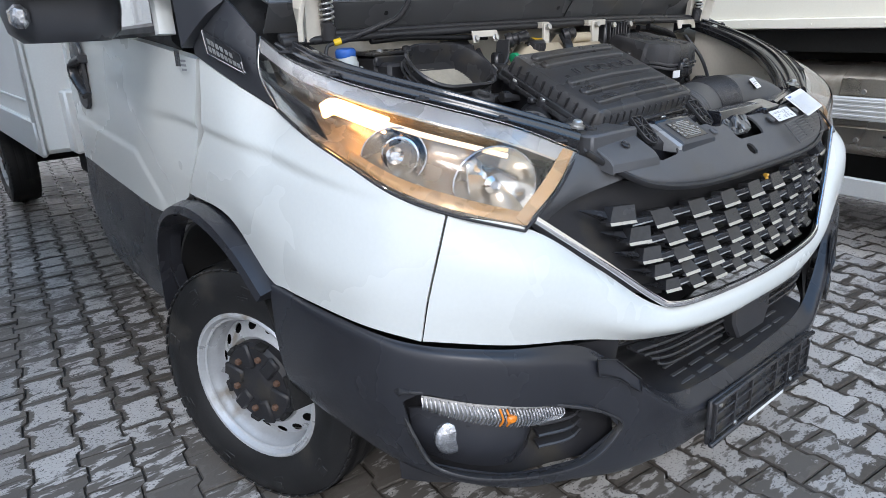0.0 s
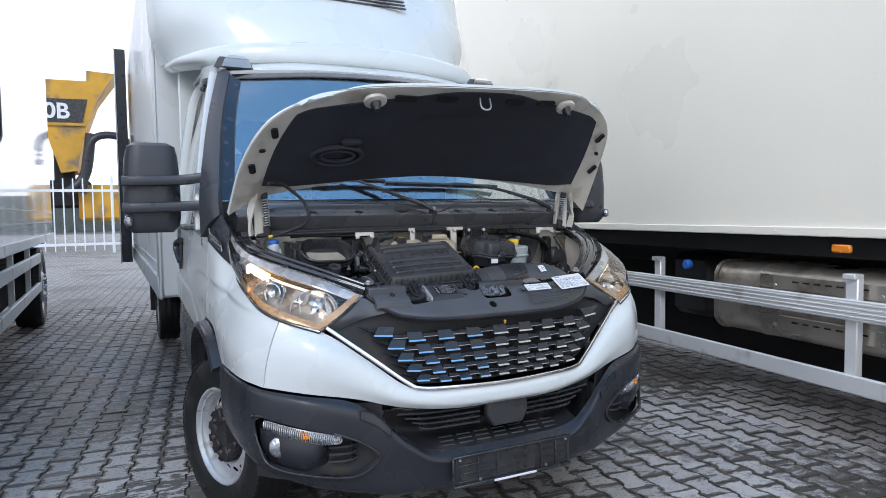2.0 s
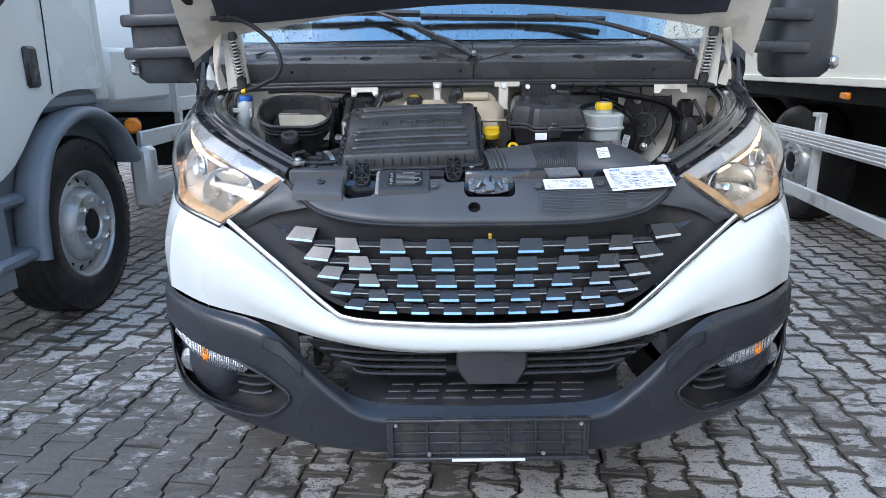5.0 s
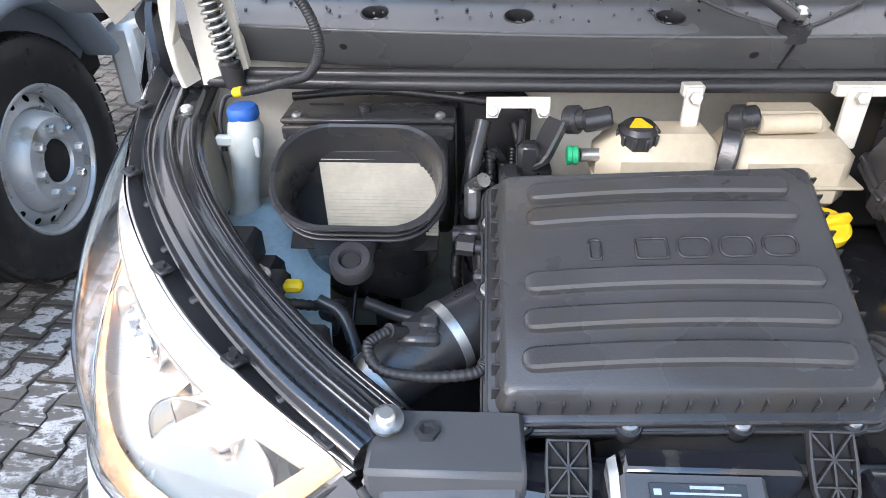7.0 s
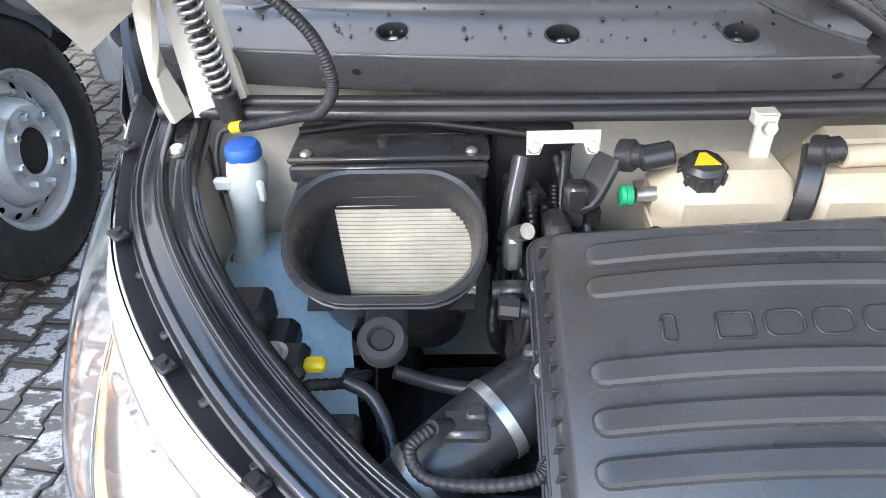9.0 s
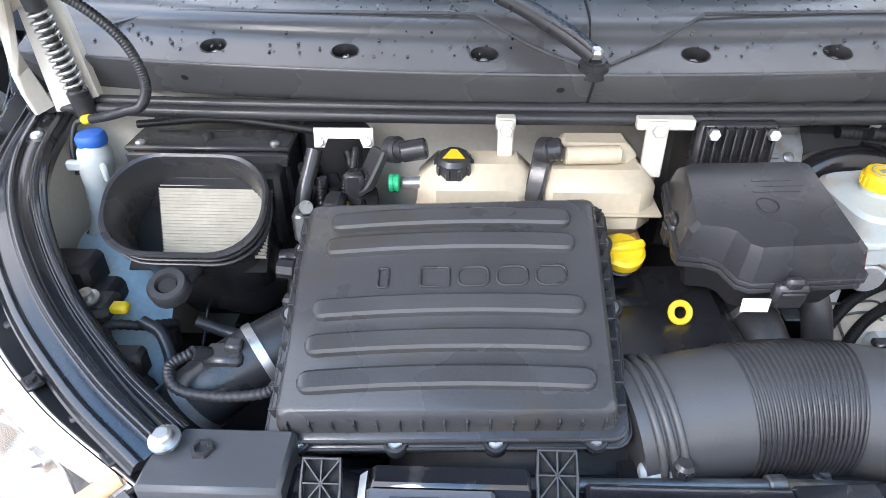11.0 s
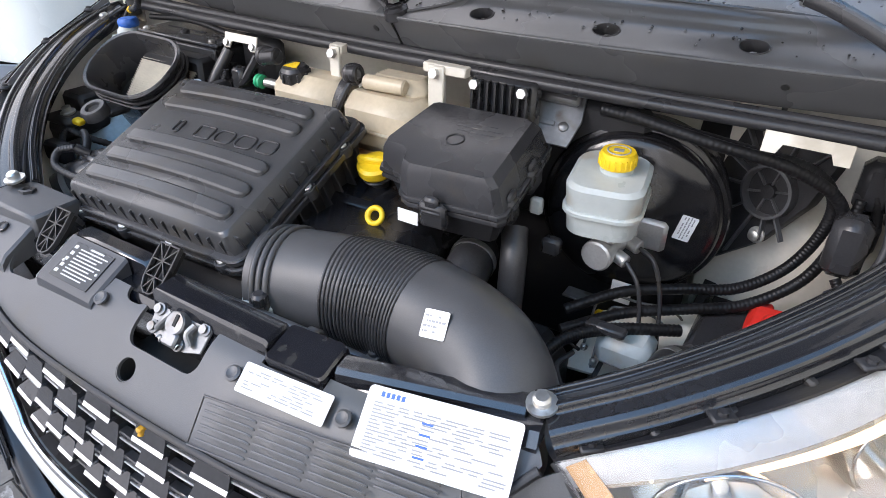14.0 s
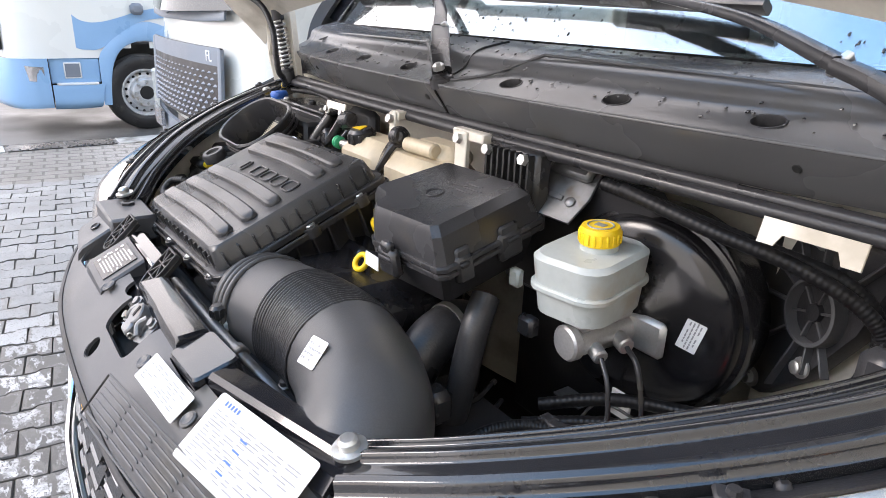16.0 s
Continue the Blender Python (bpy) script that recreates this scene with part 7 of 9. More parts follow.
part("tank_tube", Mesh().cyl((-0.035, 0.742, 1.222), (0.045, 0.748, 1.222), 0.013, n=18, b=0.003), TANKPLASTIC, exp)
cap = Mesh().lathe([(0.022, -0.012), (0.026, -0.004), (0.026, 0.016), (0.021, 0.022), (0.012, 0.023)], 10, axes((-0.188, 0.738, 1.203), (0, -0.15, 1)))
cp = part("cap", cap, PLASTIC, exp, "black screw cap with yellow mark")
part("mark", Mesh().prism([(-0.015, -0.010), (0.015, -0.010), (0.004, 0.012), (-0.004, 0.012)], 0.0, 0.0012, axes((-0.188, 0.7346, 1.2258), (0, -0.15, 1), (1, 0, 0))), YELLOW, cp)
for k in range(10):
    part("grip_rib", Mesh().box((0.0262, 0, 0.005), (0.004, 0.006, 0.018), 0.001, axes((-0.188, 0.738, 1.203), (0, -0.15, 1)) @ Matrix.Rotation(k * math.pi / 5, 4, "Z")), PLASTIC, cp)
part("seam", Mesh().box((-0.07, 0.758, 1.150), (0.345, 0.118, 0.005), 0.002), TANKPLASTIC, exp)
for x, w in ((-0.116, 0.022), (0.094, 0.03)):
    st = Mesh().box((x, 0.765, 1.222), (w, 0.01, 0.085), 0.002).box((x + (0.012 if x > 0 else 0), 0.775, 1.258), (w + (0.05 if x > 0 else 0.006), 0.02, 0.016), 0.002)
    k = part("tank_bracket", st, WHITE_IN, exp, "white painted bracket")
    part("bolt", Mesh().lathe([(0.009, 0), (0.008, 0.008)], 6, axes((x, 0.758, 1.252), (0, -1, 0.3))), STEEL, k)
strap = Mesh().sweep([(-0.085, 0.715, 1.12), (-0.078, 0.71, 1.165), (-0.07, 0.725, 1.205), (-0.062, 0.75, 1.232)], rrect(0.026, 0.012, 0.003, 1), 12)
strap.cyl((-0.062, 0.735, 1.232), (-0.04, 0.735, 1.235), 0.016, n=16, b=0.003)
part("strap", strap, PLASTIC, exp, "black retaining strap")
strap = Mesh().sweep([(-0.315, 0.74, 1.13), (-0.312, 0.735, 1.18), (-0.292, 0.75, 1.225)], rrect(0.034, 0.014, 0.003, 1), 12)
strap.cyl((-0.262, 0.735, 1.228), (-0.225, 0.735, 1.235), 0.015, n=16, b=0.003)
part("strap", strap, PLASTIC, exp)
for c in ((-0.270, 0.748, 1.226), (-0.058, 0.740, 1.230)):
    gm = Mesh().lathe([(0.019, -0.010), (0.019, 0.004), (0.015, 0.008), (0.009, 0.007), (0.007, 0.002)], 22, axes(c, (0.75, -0.6, 0.25)))
    gm.lathe([(0.014, 0.004), (0.013, 0.018), (0.009, 0.022)], 18, axes(c, (0.75, -0.6, 0.25)))
    part("grommet", gm, RUBBER, exp, "round rubber mount")
part("hose_union", Mesh().lathe([(0.0105, -0.008), (0.0128, -0.007), (0.0128, -0.002), (0.0116, -0.001), (0.0116, 0.001), (0.0128, 0.002), (0.0128, 0.006), (0.009, 0.008)], 22, axes((-0.272, 0.730, 1.183), (1, 0, 0))), GREEN, exp, "green hose clip")
part("hose_union", Mesh().cyl((-0.262, 0.733, 1.182), (-0.235, 0.738, 1.180), 0.009, n=14), STEEL, exp)
# brackets hung under the scuttle
for x, w in ((-0.345, 0.085), (0.636, 0.106)):
    y = 0.747 + yo(x) * 0.9
    b = Mesh().prism([(-w * 0.5, -0.016), (-w * 0.33, -0.016), (-w * 0.27, -0.003), (w * 0.27, -0.003), (w * 0.33, -0.016), (w * 0.5, -0.016), (w * 0.5, 0.012), (-w * 0.5, 0.012)], 0, 0.003, axes((x, y, 1.240), (0, -0.97, 0.25), (1, 0, 0)), b=0.0006)
    bo = part("scuttle_bracket", b, WHITE_IN, van, "white painted sheet bracket")
    for q in (-0.4, 0.4):
        if x > 0:
            part("hole", Mesh().lathe([(0.0042, 0), (0.0042, 0.0006)], 14, axes((x + q * w, y - 0.0030, 1.236), (0, -0.97, 0.25))), DARK, bo)
        else:
            part("bolt", Mesh().lathe([(0.0085, 0), (0.0085, 0.002), (0.006, 0.003), (0.006, 0.008)], 12, axes((x + q * w, y - 0.003, 1.234), (0, -0.97, 0.25))), STEEL, bo)
ecu = Mesh().box((0.209, 0.785, 1.20), (0.112, 0.03, 0.12), 0.006)
ec = part("control_unit", ecu, PLASTIC, van, "black finned control unit")
for i in range(8):
    part("fin", Mesh().box((0.162 + i * 0.0133, 0.766, 1.20), (0.004, 0.016, 0.11), 0.001), PLASTIC, ec)
for q in (0.169, 0.250):
    part("bolt", Mesh().lathe([(0.009, 0), (0.008, 0.008)], 6, axes((q, 0.757, 1.249), (0, -1, 0.2))), STEEL, ec)
cm_ = axes((0.272, 0.812, 1.203), (0.1, -0.75, 0.66), (1, 0.05, 0))
cb = Mesh().prism([(-0.05, -0.045), (0.045, -0.045), (0.055, 0.0), (0.05, 0.05), (-0.035, 0.05), (-0.055, 0.0)], 0, 0.004, cm_, b=0.001).box((0.0, -0.012, 0.005), (0.03, 0.008, 0.004), 0.001, cm_).box((0.01, 0.035, 0.012), (0.07, 0.03, 0.018), 0.005, cm_)
for q in (-0.03, 0.03):
    cb.lathe([(0.008, 0.003), (0.008, 0.007), (0.005, 0.009)], 12, cm_ @ Matrix.Translation((q, -0.014, 0)))
part("steel_bracket", cb, GALV, van, "galvanised steel bracket")

# fuse box
FB = axes((0.208, 0.640, 1.180), (0, -0.21, 0.978), (1, 0.04, 0.01))
FBO = [(1.06 * x, y) for x, y in [(-0.088, 0.096), (-0.080, 0.103), (0.086, 0.103), (0.096, 0.095), (0.102, -0.072), (0.094, -0.082), (-0.032, -0.088), (-0.046, -0.080), (-0.056, -0.054), (-0.068, -0.046), (-0.100, -0.040), (-0.104, -0.030)]]
def scaled(k):
    return [(x * k, y * k) for x, y in FBO]
fb = part("fuse_box", Mesh().prism(scaled(1.0), -0.020, 0.028, FB, b=0.012, taper=0.93), PLASTIC, van, "black fuse box with stepped lid", angle=24)
part("lid_edge", Mesh().prism(scaled(1.045), -0.026, -0.019, FB, b=0.002), PLASTIC, fb)
part("lid_edge", Mesh().prism(scaled(1.03), -0.037, -0.030, FB, b=0.002), PLASTIC, fb)
part("base", Mesh().prism(scaled(0.80), -0.085, -0.026, FB, taper=1.2), PLASTIC_D, fb)
for x, y, w, d in ((0.012, -0.096, 0.042, 0.016), (0.106, -0.045, 0.014, 0.030), (0.104, 0.035, 0.014, 0.042), (-0.104, 0.02, 0.014, 0.032)):
    cl = part("clip", Mesh().box((x, y, -0.034), (w, d, 0.040), 0.005, FB).box((x, y, -0.014), (w * 0.55, d * 0.8, 0.02), 0.004, FB), PLASTIC, fb)
    part("clip_bar", Mesh().box((x * 1.05, y * 1.06, -0.026), (w * 0.7, d * 0.5, 0.007), 0.002, FB), PLASTIC_D, cl)
for i in range(3):
    w = (0.05, 0.075, 0.06)[i]
    part("embossed_bar", Mesh().box((0.02, 0.048 - 0.011 * i, 0.0283), (w, 0.004, 0.0012), 0.0004, FB), PLASTIC, fb)
part("embossed_ring", Mesh().ring(FB @ Vector((0.0, 0.0, 0.0285)), FB.to_3x3() @ Vector((0, 0, 1)), 0.013, 0.0012, 24, 6), PLASTIC, fb)
part("tag", Mesh().box((0.185, 0.548, 1.115), (0.034, 0.002, 0.020), 0.0004, None), PAPER, fb, "white paper tag")

# rocker cover, oil cap, dipstick
rc = Mesh().box((0.09, 0.60, 1.02), (0.22, 0.26, 0.10), 0.035).box((0.0, 0.66, 1.04), (0.2, 0.16, 0.08), 0.03)
part("rocker_cover", rc, SATIN, van, "black engine top cover")
oc = Mesh().lathe([(0.018, -0.06), (0.02, -0.03), (0.026, -0.02), (0.018, -0.014)], 18, axes((0.045, 0.658, 1.118), (0.05, -0.35, 1)))
oi = part("oil_filler", oc, PLASTIC, van, "black oil filler neck with yellow cap")
part("cap", Mesh().lathe([(0.028, -0.012), (0.030, -0.008), (0.030, 0.004), (0.025, 0.008)], 20, axes((0.045, 0.658, 1.118), (0.05, -0.35, 1))).box((0, 0, 0.010), (0.056, 0.014, 0.018), 0.004, axes((0.045, 0.658, 1.118), (0.05, -0.35, 1), (1, 0.25, 0))), YELLOW, oi, "yellow oil filler cap")
ds = Mesh().ring((0.107, 0.573, 1.082), (0.1, -0.8, 0.55), 0.0122, 0.0045, 24, 10).cyl((0.108, 0.575, 1.068), (0.109, 0.577, 1.058), 0.0085, n=14, b=0.002)
dsp = part("dipstick", ds, YELLOW, van, "yellow dipstick ring")
part("rod", Mesh().cyl((0.109, 0.577, 1.058), (0.118, 0.59, 0.98), 0.0048, n=10), STEEL, dsp)
sp = Mesh().tube([(0.225, 0.685, 1.00), (0.238, 0.655, 1.012), (0.245, 0.61, 1.0), (0.255, 0.56, 0.95), (0.26, 0.53, 0.88)], 0.036, 24, 18)
hz = part("coolant_hose", sp, RUBBER, van, "black coolant hose")
part("hose_clamp", Mesh().lathe([(0.0362, -0.005), (0.0378, -0.005), (0.0378, 0.005), (0.0362, 0.005)], 24, axes((0.240, 0.645, 1.012), (0.15, -0.98, -0.1))), STEEL, hz)
part("coolant_hose", Mesh().tube([(0.30, 0.66, 1.08), (0.315, 0.63, 1.04), (0.325, 0.60, 0.95), (0.32, 0.57, 0.85)], 0.02, 20, 14), RUBBER, van, "black coolant hose")

# brake booster, master cylinder and reservoir
bc = Vector((0.420, 0.842, 1.062))
bn = Vector((0.15, -0.985, 0.01)).normalized()
bm_ = axes(bc, bn, (1, 0, 0))
bo = Mesh().lathe([(0.145, -0.07), (0.148, -0.03), (0.148, -0.008), (0.145, -0.002), (0.139, 0.000), (0.135, 0.012), (0.130, 0.018), (0.118, 0.023), (0.10, 0.027), (0.06, 0.032), (0.045, 0.044), (0.03, 0.046)], 72, bm_)
boost = part("brake_booster", bo, SATIN, van, "large round black brake booster")
label(boost, tuple(bm_ @ Vector((0.086, 0.006, 0.0305))), tuple(bm_.to_3x3() @ Vector((0.22, 0, 1))), tuple(bm_.to_3x3() @ Vector((0.25, 1, 0))), 0.042, 0.026, 4, text="small white sticker")
mc = Mesh()
a, b = Vector((0.43, 0.83, 1.055)), Vector((0.416, 0.712, 1.050))
mc.cyl(a, b, 0.021, n=20, b=0.003).cyl(b + (a - b) * 0.02, b + (b - a) * 0.12, 0.024, n=20, b=0.003).box((0.432, 0.802, 1.055), (0.115, 0.014, 0.052), 0.012)
mc.cyl((0.428, 0.775, 1.052), (0.462, 0.763, 1.048), 0.0115, n=12, b=0.002).cyl((0.422, 0.735, 1.048), (0.455, 0.724, 1.040), 0.0105, n=12, b=0.002).box((0.42, 0.757, 1.082), (0.034, 0.10, 0.032), 0.008).box((0.405, 0.745, 1.06), (0.02, 0.03, 0.05), 0.006)
mas = part("master_cylinder", mc, ALU, boost, "cast aluminium master cylinder")
rv = axes((0.406, 0.742, 1.132), (0, -0.06, 1), (1, 0.16, 0))
res = slab(0.100, 0.122, 0.110, 0.136, -0.042, 0.038, 0.030, rv, b=0.006)
rese = part("fluid_reservoir", res, WHITEPLASTIC, boost, "milky brake fluid reservoir with yellow cap")
part("band", slab(0.1145, 0.1405, 0.1145, 0.1405, -0.008, -0.001, 0.032, rv, b=0.002), WHITEPLASTIC, rese)
part("foot", slab(0.045, 0.05, 0.06, 0.085, -0.065, -0.040, 0.015, rv), WHITEPLASTIC, rese)
part("neck", Mesh().lathe([(0.024, 0.034), (0.024, 0.050)], 24, rv @ Matrix.Translation((0.006, 0.006, 0))), WHITEPLASTIC, rese)
yc = Mesh().lathe([(0.0255, 0.046), (0.026, 0.048), (0.026, 0.063), (0.0235, 0.068), (0.010, 0.0685)], 32, rv @ Matrix.Translation((0.006, 0.006, 0)))
ycp = part("cap", yc, YELLOW, rese, "yellow cap with dark print")
for i in range(20):
    part("grip_rib", Mesh().box((0.026, 0, 0.055), (0.0026, 0.0036, 0.014), 0.0008, rv @ Matrix.Translation((0.006, 0.006, 0)) @ Matrix.Rotation(i * math.pi / 10, 4, "Z")), YELLOW, ycp)
ymk = Mesh().ring(rv @ Vector((0.006, 0.006, 0.0686)), rv.to_3x3() @ Vector((0, 0, 1)), 0.016, 0.0011, 24, 5)
ymk.box((0.006, 0.006, 0.0688), (0.014, 0.010, 0.0008), 0, rv)
part("print", ymk, INK, ycp)
for pts in ([(0.462, 0.763, 1.048), (0.49, 0.752, 1.035), (0.51, 0.745, 0.98), (0.525, 0.72, 0.90)], [(0.455, 0.724, 1.040), (0.48, 0.712, 1.015), (0.495, 0.70, 0.96), (0.51, 0.66, 0.89)]):
    part("brake_pipe", Mesh().tube(pts, 0.0034, 24, 8), PLASTIC, boost)

# spoked tray behind the booster
tn = Vector((-0.45, -0.88, 0.1)).normalized()
tm = axes((0.602, 0.935, 1.112), tn, (1, -0.5, 0))
tr = Mesh().prism([(-0.16, -0.17), (-0.06, -0.15), (0.005, -0.09), (0.062, 0.0), (0.082, 0.07), (0.08, 0.10), (-0.16, 0.10)], -0.03, -0.006, tm, b=0.004)
tray = part("pedal_box_plate", tr, PLASTIC_D, van, "black ribbed plate with a bolted hub")
part("hub", Mesh().lathe([(0.043, -0.006), (0.043, 0.012), (0.0385, 0.013), (0.0375, 0.002), (0.0365, -0.004)], 36, tm, cap=False), GREYPLASTIC, tray)
part("hub_floor", Mesh().lathe([(0.037, -0.006), (0.037, -0.002), (0.013, 0.000), (0.011, 0.006), (0.004, 0.007)], 28, tm), PLASTIC_D, tray)
for a in (0.3, 1.35, 2.4, 3.45, 4.5, 5.5):
    part("hub_web", Mesh().box((0.024, 0, 0.001), (0.024, 0.003, 0.008), 0.0006, tm @ Matrix.Rotation(a, 4, "Z")), GREYPLASTIC, tray)
for a in (0.9, 1.35, 1.75, 2.25, 2.75, 3.25, 3.9, 4.4, 4.85, 5.3):
    l = 0.04 if a > 4.6 else 0.09
    part("spoke", Mesh().box((0.041 + l / 2, 0, -0.001), (l, 0.0035, 0.012), 0.0008, tm @ Matrix.Rotation(a, 4, "Z")), GREYPLASTIC, tray)
for a, d in ((4.75, 0.075), (4.2, 0.155), (1.9, 0.09), (3.3, 0.11)):
    q = tm @ Matrix.Rotation(a, 4, "Z") @ Matrix.Translation((d, 0, -0.004))
    part("bolt", Mesh().lathe([(0.014, 0), (0.014, 0.003), (0.009, 0.004), (0.009, 0.012), (0.006, 0.014)], 14, q), STEEL, tray)
# battery, red terminal cover
bat = part("battery", Mesh().box((0.675, 0.765, 0.855), (0.23, 0.22, 0.18), 0.012), PLASTIC, van, "black battery with red terminal cover")
part("terminal_cover", Mesh().prism([(-0.036, -0.026), (0.028, -0.030), (0.036, 0.018), (0.018, 0.034), (-0.034, 0.030)], 0, 0.022, axes((0.662, 0.812, 0.945), (0, -0.25, 1)), b=0.007, taper=0.88).lathe([(0.024, 0.0), (0.024, 0.026), (0.021, 0.030), (0.017, 0.028), (0.006, 0.028)], 28, axes((0.672, 0.797, 0.945), (0, -0.25, 1))).box((0.645, 0.845, 0.962), (0.03, 0.012, 0.016), 0.004), RED, bat, "red terminal cover")
# looms
for pts, r in (([(0.36, 0.80, 1.235), (0.45, 0.81, 1.225), (0.56, 0.83, 1.208), (0.65, 0.865, 1.185), (0.688, 0.885, 1.14), (0.685, 0.885, 1.08), (0.655, 0.87, 1.02), (0.60, 0.835, 0.985), (0.53, 0.80, 0.978), (0.45, 0.76, 0.965), (0.38, 0.70, 0.94)], 0.0105), ([(0.40, 0.79, 1.238), (0.52, 0.80, 1.218), (0.62, 0.83, 1.196), (0.69, 0.86, 1.155), (0.708, 0.868, 1.10), (0.685, 0.86, 1.02), (0.62, 0.825, 0.968), (0.54, 0.78, 0.955), (0.46, 0.73, 0.945), (0.39, 0.66, 0.93)], 0.0105), ([(0.73, 0.91, 1.18), (0.75, 0.90, 1.10), (0.735, 0.88, 1.05), (0.715, 0.87, 1.08), (0.72, 0.885, 1.15)], 0.009), ([(0.72, 0.83, 1.05), (0.76, 0.80, 1.0), (0.785, 0.74, 0.98), (0.77, 0.68, 0.97)], 0.009), ([(0.55, 0.73, 0.95), (0.46, 0.66, 0.96), (0.41, 0.60, 0.955), (0.39, 0.52, 0.93)], 0.011), ([(-0.33, 0.77, 1.235), (-0.45, 0.80, 1.24), (-0.55, 0.815, 1.243), (-0.66, 0.80, 1.24)], 0.007)):
    n = 120 if len(pts) > 6 else 50
    part("wiring_loom", Mesh().tube(pts, r * 0.84, ribs=n, k=10, depth=0.06), LOOMBLACK, van, "black corrugated wiring loom")
for pts, r, mt in (([(0.70, 0.75, 1.0), (0.62, 0.62, 1.02), (0.52, 0.52, 1.0), (0.45, 0.47, 0.96)], 0.004, RUBBER), ([(0.42, 0.687, 0.853), (0.417, 0.709, 0.891), (0.41, 0.775, 0.928), (0.429, 0.792, 0.932), (0.468, 0.797, 0.93), (0.528, 0.809, 0.925), (0.567, 0.80, 0.88)], 0.0022, GALV), ([(0.445, 0.664, 0.853), (0.442, 0.681, 0.891), (0.435, 0.748, 0.926), (0.451, 0.764, 0.932), (0.50, 0.775, 0.928), (0.545, 0.786, 0.89)], 0.0022, GALV), ([(0.74, 0.86, 1.20), (0.76, 0.80, 1.12), (0.72, 0.74, 1.04), (0.66, 0.70, 0.98)], 0.006, RUBBER)):
    part("pipe", Mesh().tube(pts, r, 30, 8), mt, van)
for c, mt, sz in (((0.60, 0.62, 0.965), PLASTIC_D, (0.04, 0.035, 0.03)), ((0.345, 0.70, 1.045), PLASTIC, (0.03, 0.02, 0.03)), ((0.488, 0.68, 0.925), WHITEPLASTIC, (0.08, 0.07, 0.05)), ((0.735, 0.925, 1.16), PLASTIC, (0.05, 0.05, 0.08)), ((0.73, 0.91, 1.09), PLASTIC_D, (0.055, 0.05, 0.06)), ((0.77, 0.90, 1.13), PLASTIC, (0.03, 0.04, 0.03)), ((0.684, 0.628, 1.03), PLASTIC_D, (0.085, 0.055, 0.03)), ((0.588, 0.525, 1.04), WHITEPLASTIC, (0.03, 0.02, 0.02)), ((0.378, 0.77, 0.925), GALV, (0.05, 0.03, 0.004)), ((0.437, 0.802, 0.935), PAPER, (0.034, 0.004, 0.04)), ((0.42, 0.70, 0.872), STEEL, (0.012, 0.012, 0.03)), ((0.445, 0.675, 0.872), STEEL, (0.012, 0.012, 0.03)), ((0.425, 0.782, 0.893), YELLOW, (0.038, 0.014, 0.014)), ((0.46, 0.655, 0.965), PLASTIC, (0.06, 0.02, 0.012)), ((0.314, 0.700, 1.105), WHITEPLASTIC, (0.020, 0.014, 0.026)), ((0.579, 0.589, 1.000), WHITEPLASTIC, (0.020, 0.016, 0.018)), ((0.715, 0.845, 1.075), WHITEPLASTIC, (0.035, 0.02, 0.014)), ((0.72, 0.84, 1.10), PLASTIC, (0.05, 0.05, 0.09)), ((0.74, 0.78, 1.03), PLASTIC, (0.06, 0.06, 0.06)), ((0.30, 0.53, 0.98), YELLOW, (0.02, 0.014, 0.014)), ((0.33, 0.56, 0.96), PLASTIC, (0.04, 0.04, 0.05)), ((0.545, 0.58, 0.94), RED, (0.02, 0.03, 0.03)), ((0.69, 0.66, 0.98), YELLOW, (0.022, 0.016, 0.016)), ((0.052, 0.378, 1.012), WHITEPLASTIC, (0.055, 0.022, 0.02)), ((-0.33, 0.735, 1.17), PLASTIC, (0.03, 0.025, 0.06)), ((-0.345, 0.72, 1.15), YELLOW, (0.014, 0.014, 0.012)), ((-0.355, 0.70, 1.13), PLASTIC_D, (0.03, 0.05, 0.09)), ((-0.385, 0.56, 1.10), PLASTIC, (0.035, 0.018, 0.016))):
    part("connector", Mesh().box(c, sz, min(sz) * 0.25), mt, van)
part("cream_floor_panel", Mesh().net([[(0.42, 0.78, 0.90), (0.62, 0.86, 0.93), (0.80, 0.80, 0.96)], [(0.40, 0.66, 0.86), (0.58, 0.66, 0.88), (0.72, 0.62, 0.92)]], 10, 6, 0.006), WHITE_IN, van, "cream inner wing panel")
rod = Mesh().cyl((-0.11, 0.352, 1.018), (0.165, 0.361, 1.016), 0.008, n=14, b=0.001).cyl((0.165, 0.361, 1.016), (0.30, 0.385, 0.985), 0.0085, n=14).cyl((0.155, 0.3605, 1.016), (0.175, 0.362, 1.0158), 0.0125, n=14, b=0.002)
part("cross_rod", rod, GALV, van)
part("fan_shroud", Mesh().box((0.0, 0.392, 0.925), (0.9, 0.02, 0.11), 0.006).box((0.24, 0.388, 0.985), (0.46, 0.05, 0.012), 0.003), PLASTIC_D, van)

# warning sticker, knob and bolts on the shroud
ws_ = axes((0.058, 0.408, 1.003), (0.1, -0.35, 0.93), (1, 0.2, 0))
wst = part("warning_sticker", Mesh().box((0, 0, 0), (0.036, 0.024, 0.0012), 0.0003, ws_), YELLOW, van, "yellow warning sticker with a black triangle")
part("triangle", Mesh().add([ws_ @ Vector(q) for q in ((-0.010, -0.008, 0.0009), (0.010, -0.008, 0.0009), (0.0, 0.009, 0.0009), (-0.010, -0.008, 0.0013), (0.010, -0.008, 0.0013), (0.0, 0.009, 0.0013))], [(3, 4, 5), (2, 1, 0), (0, 1, 4, 3), (1, 2, 5, 4), (2, 0, 3, 5)]), PLASTIC, wst)
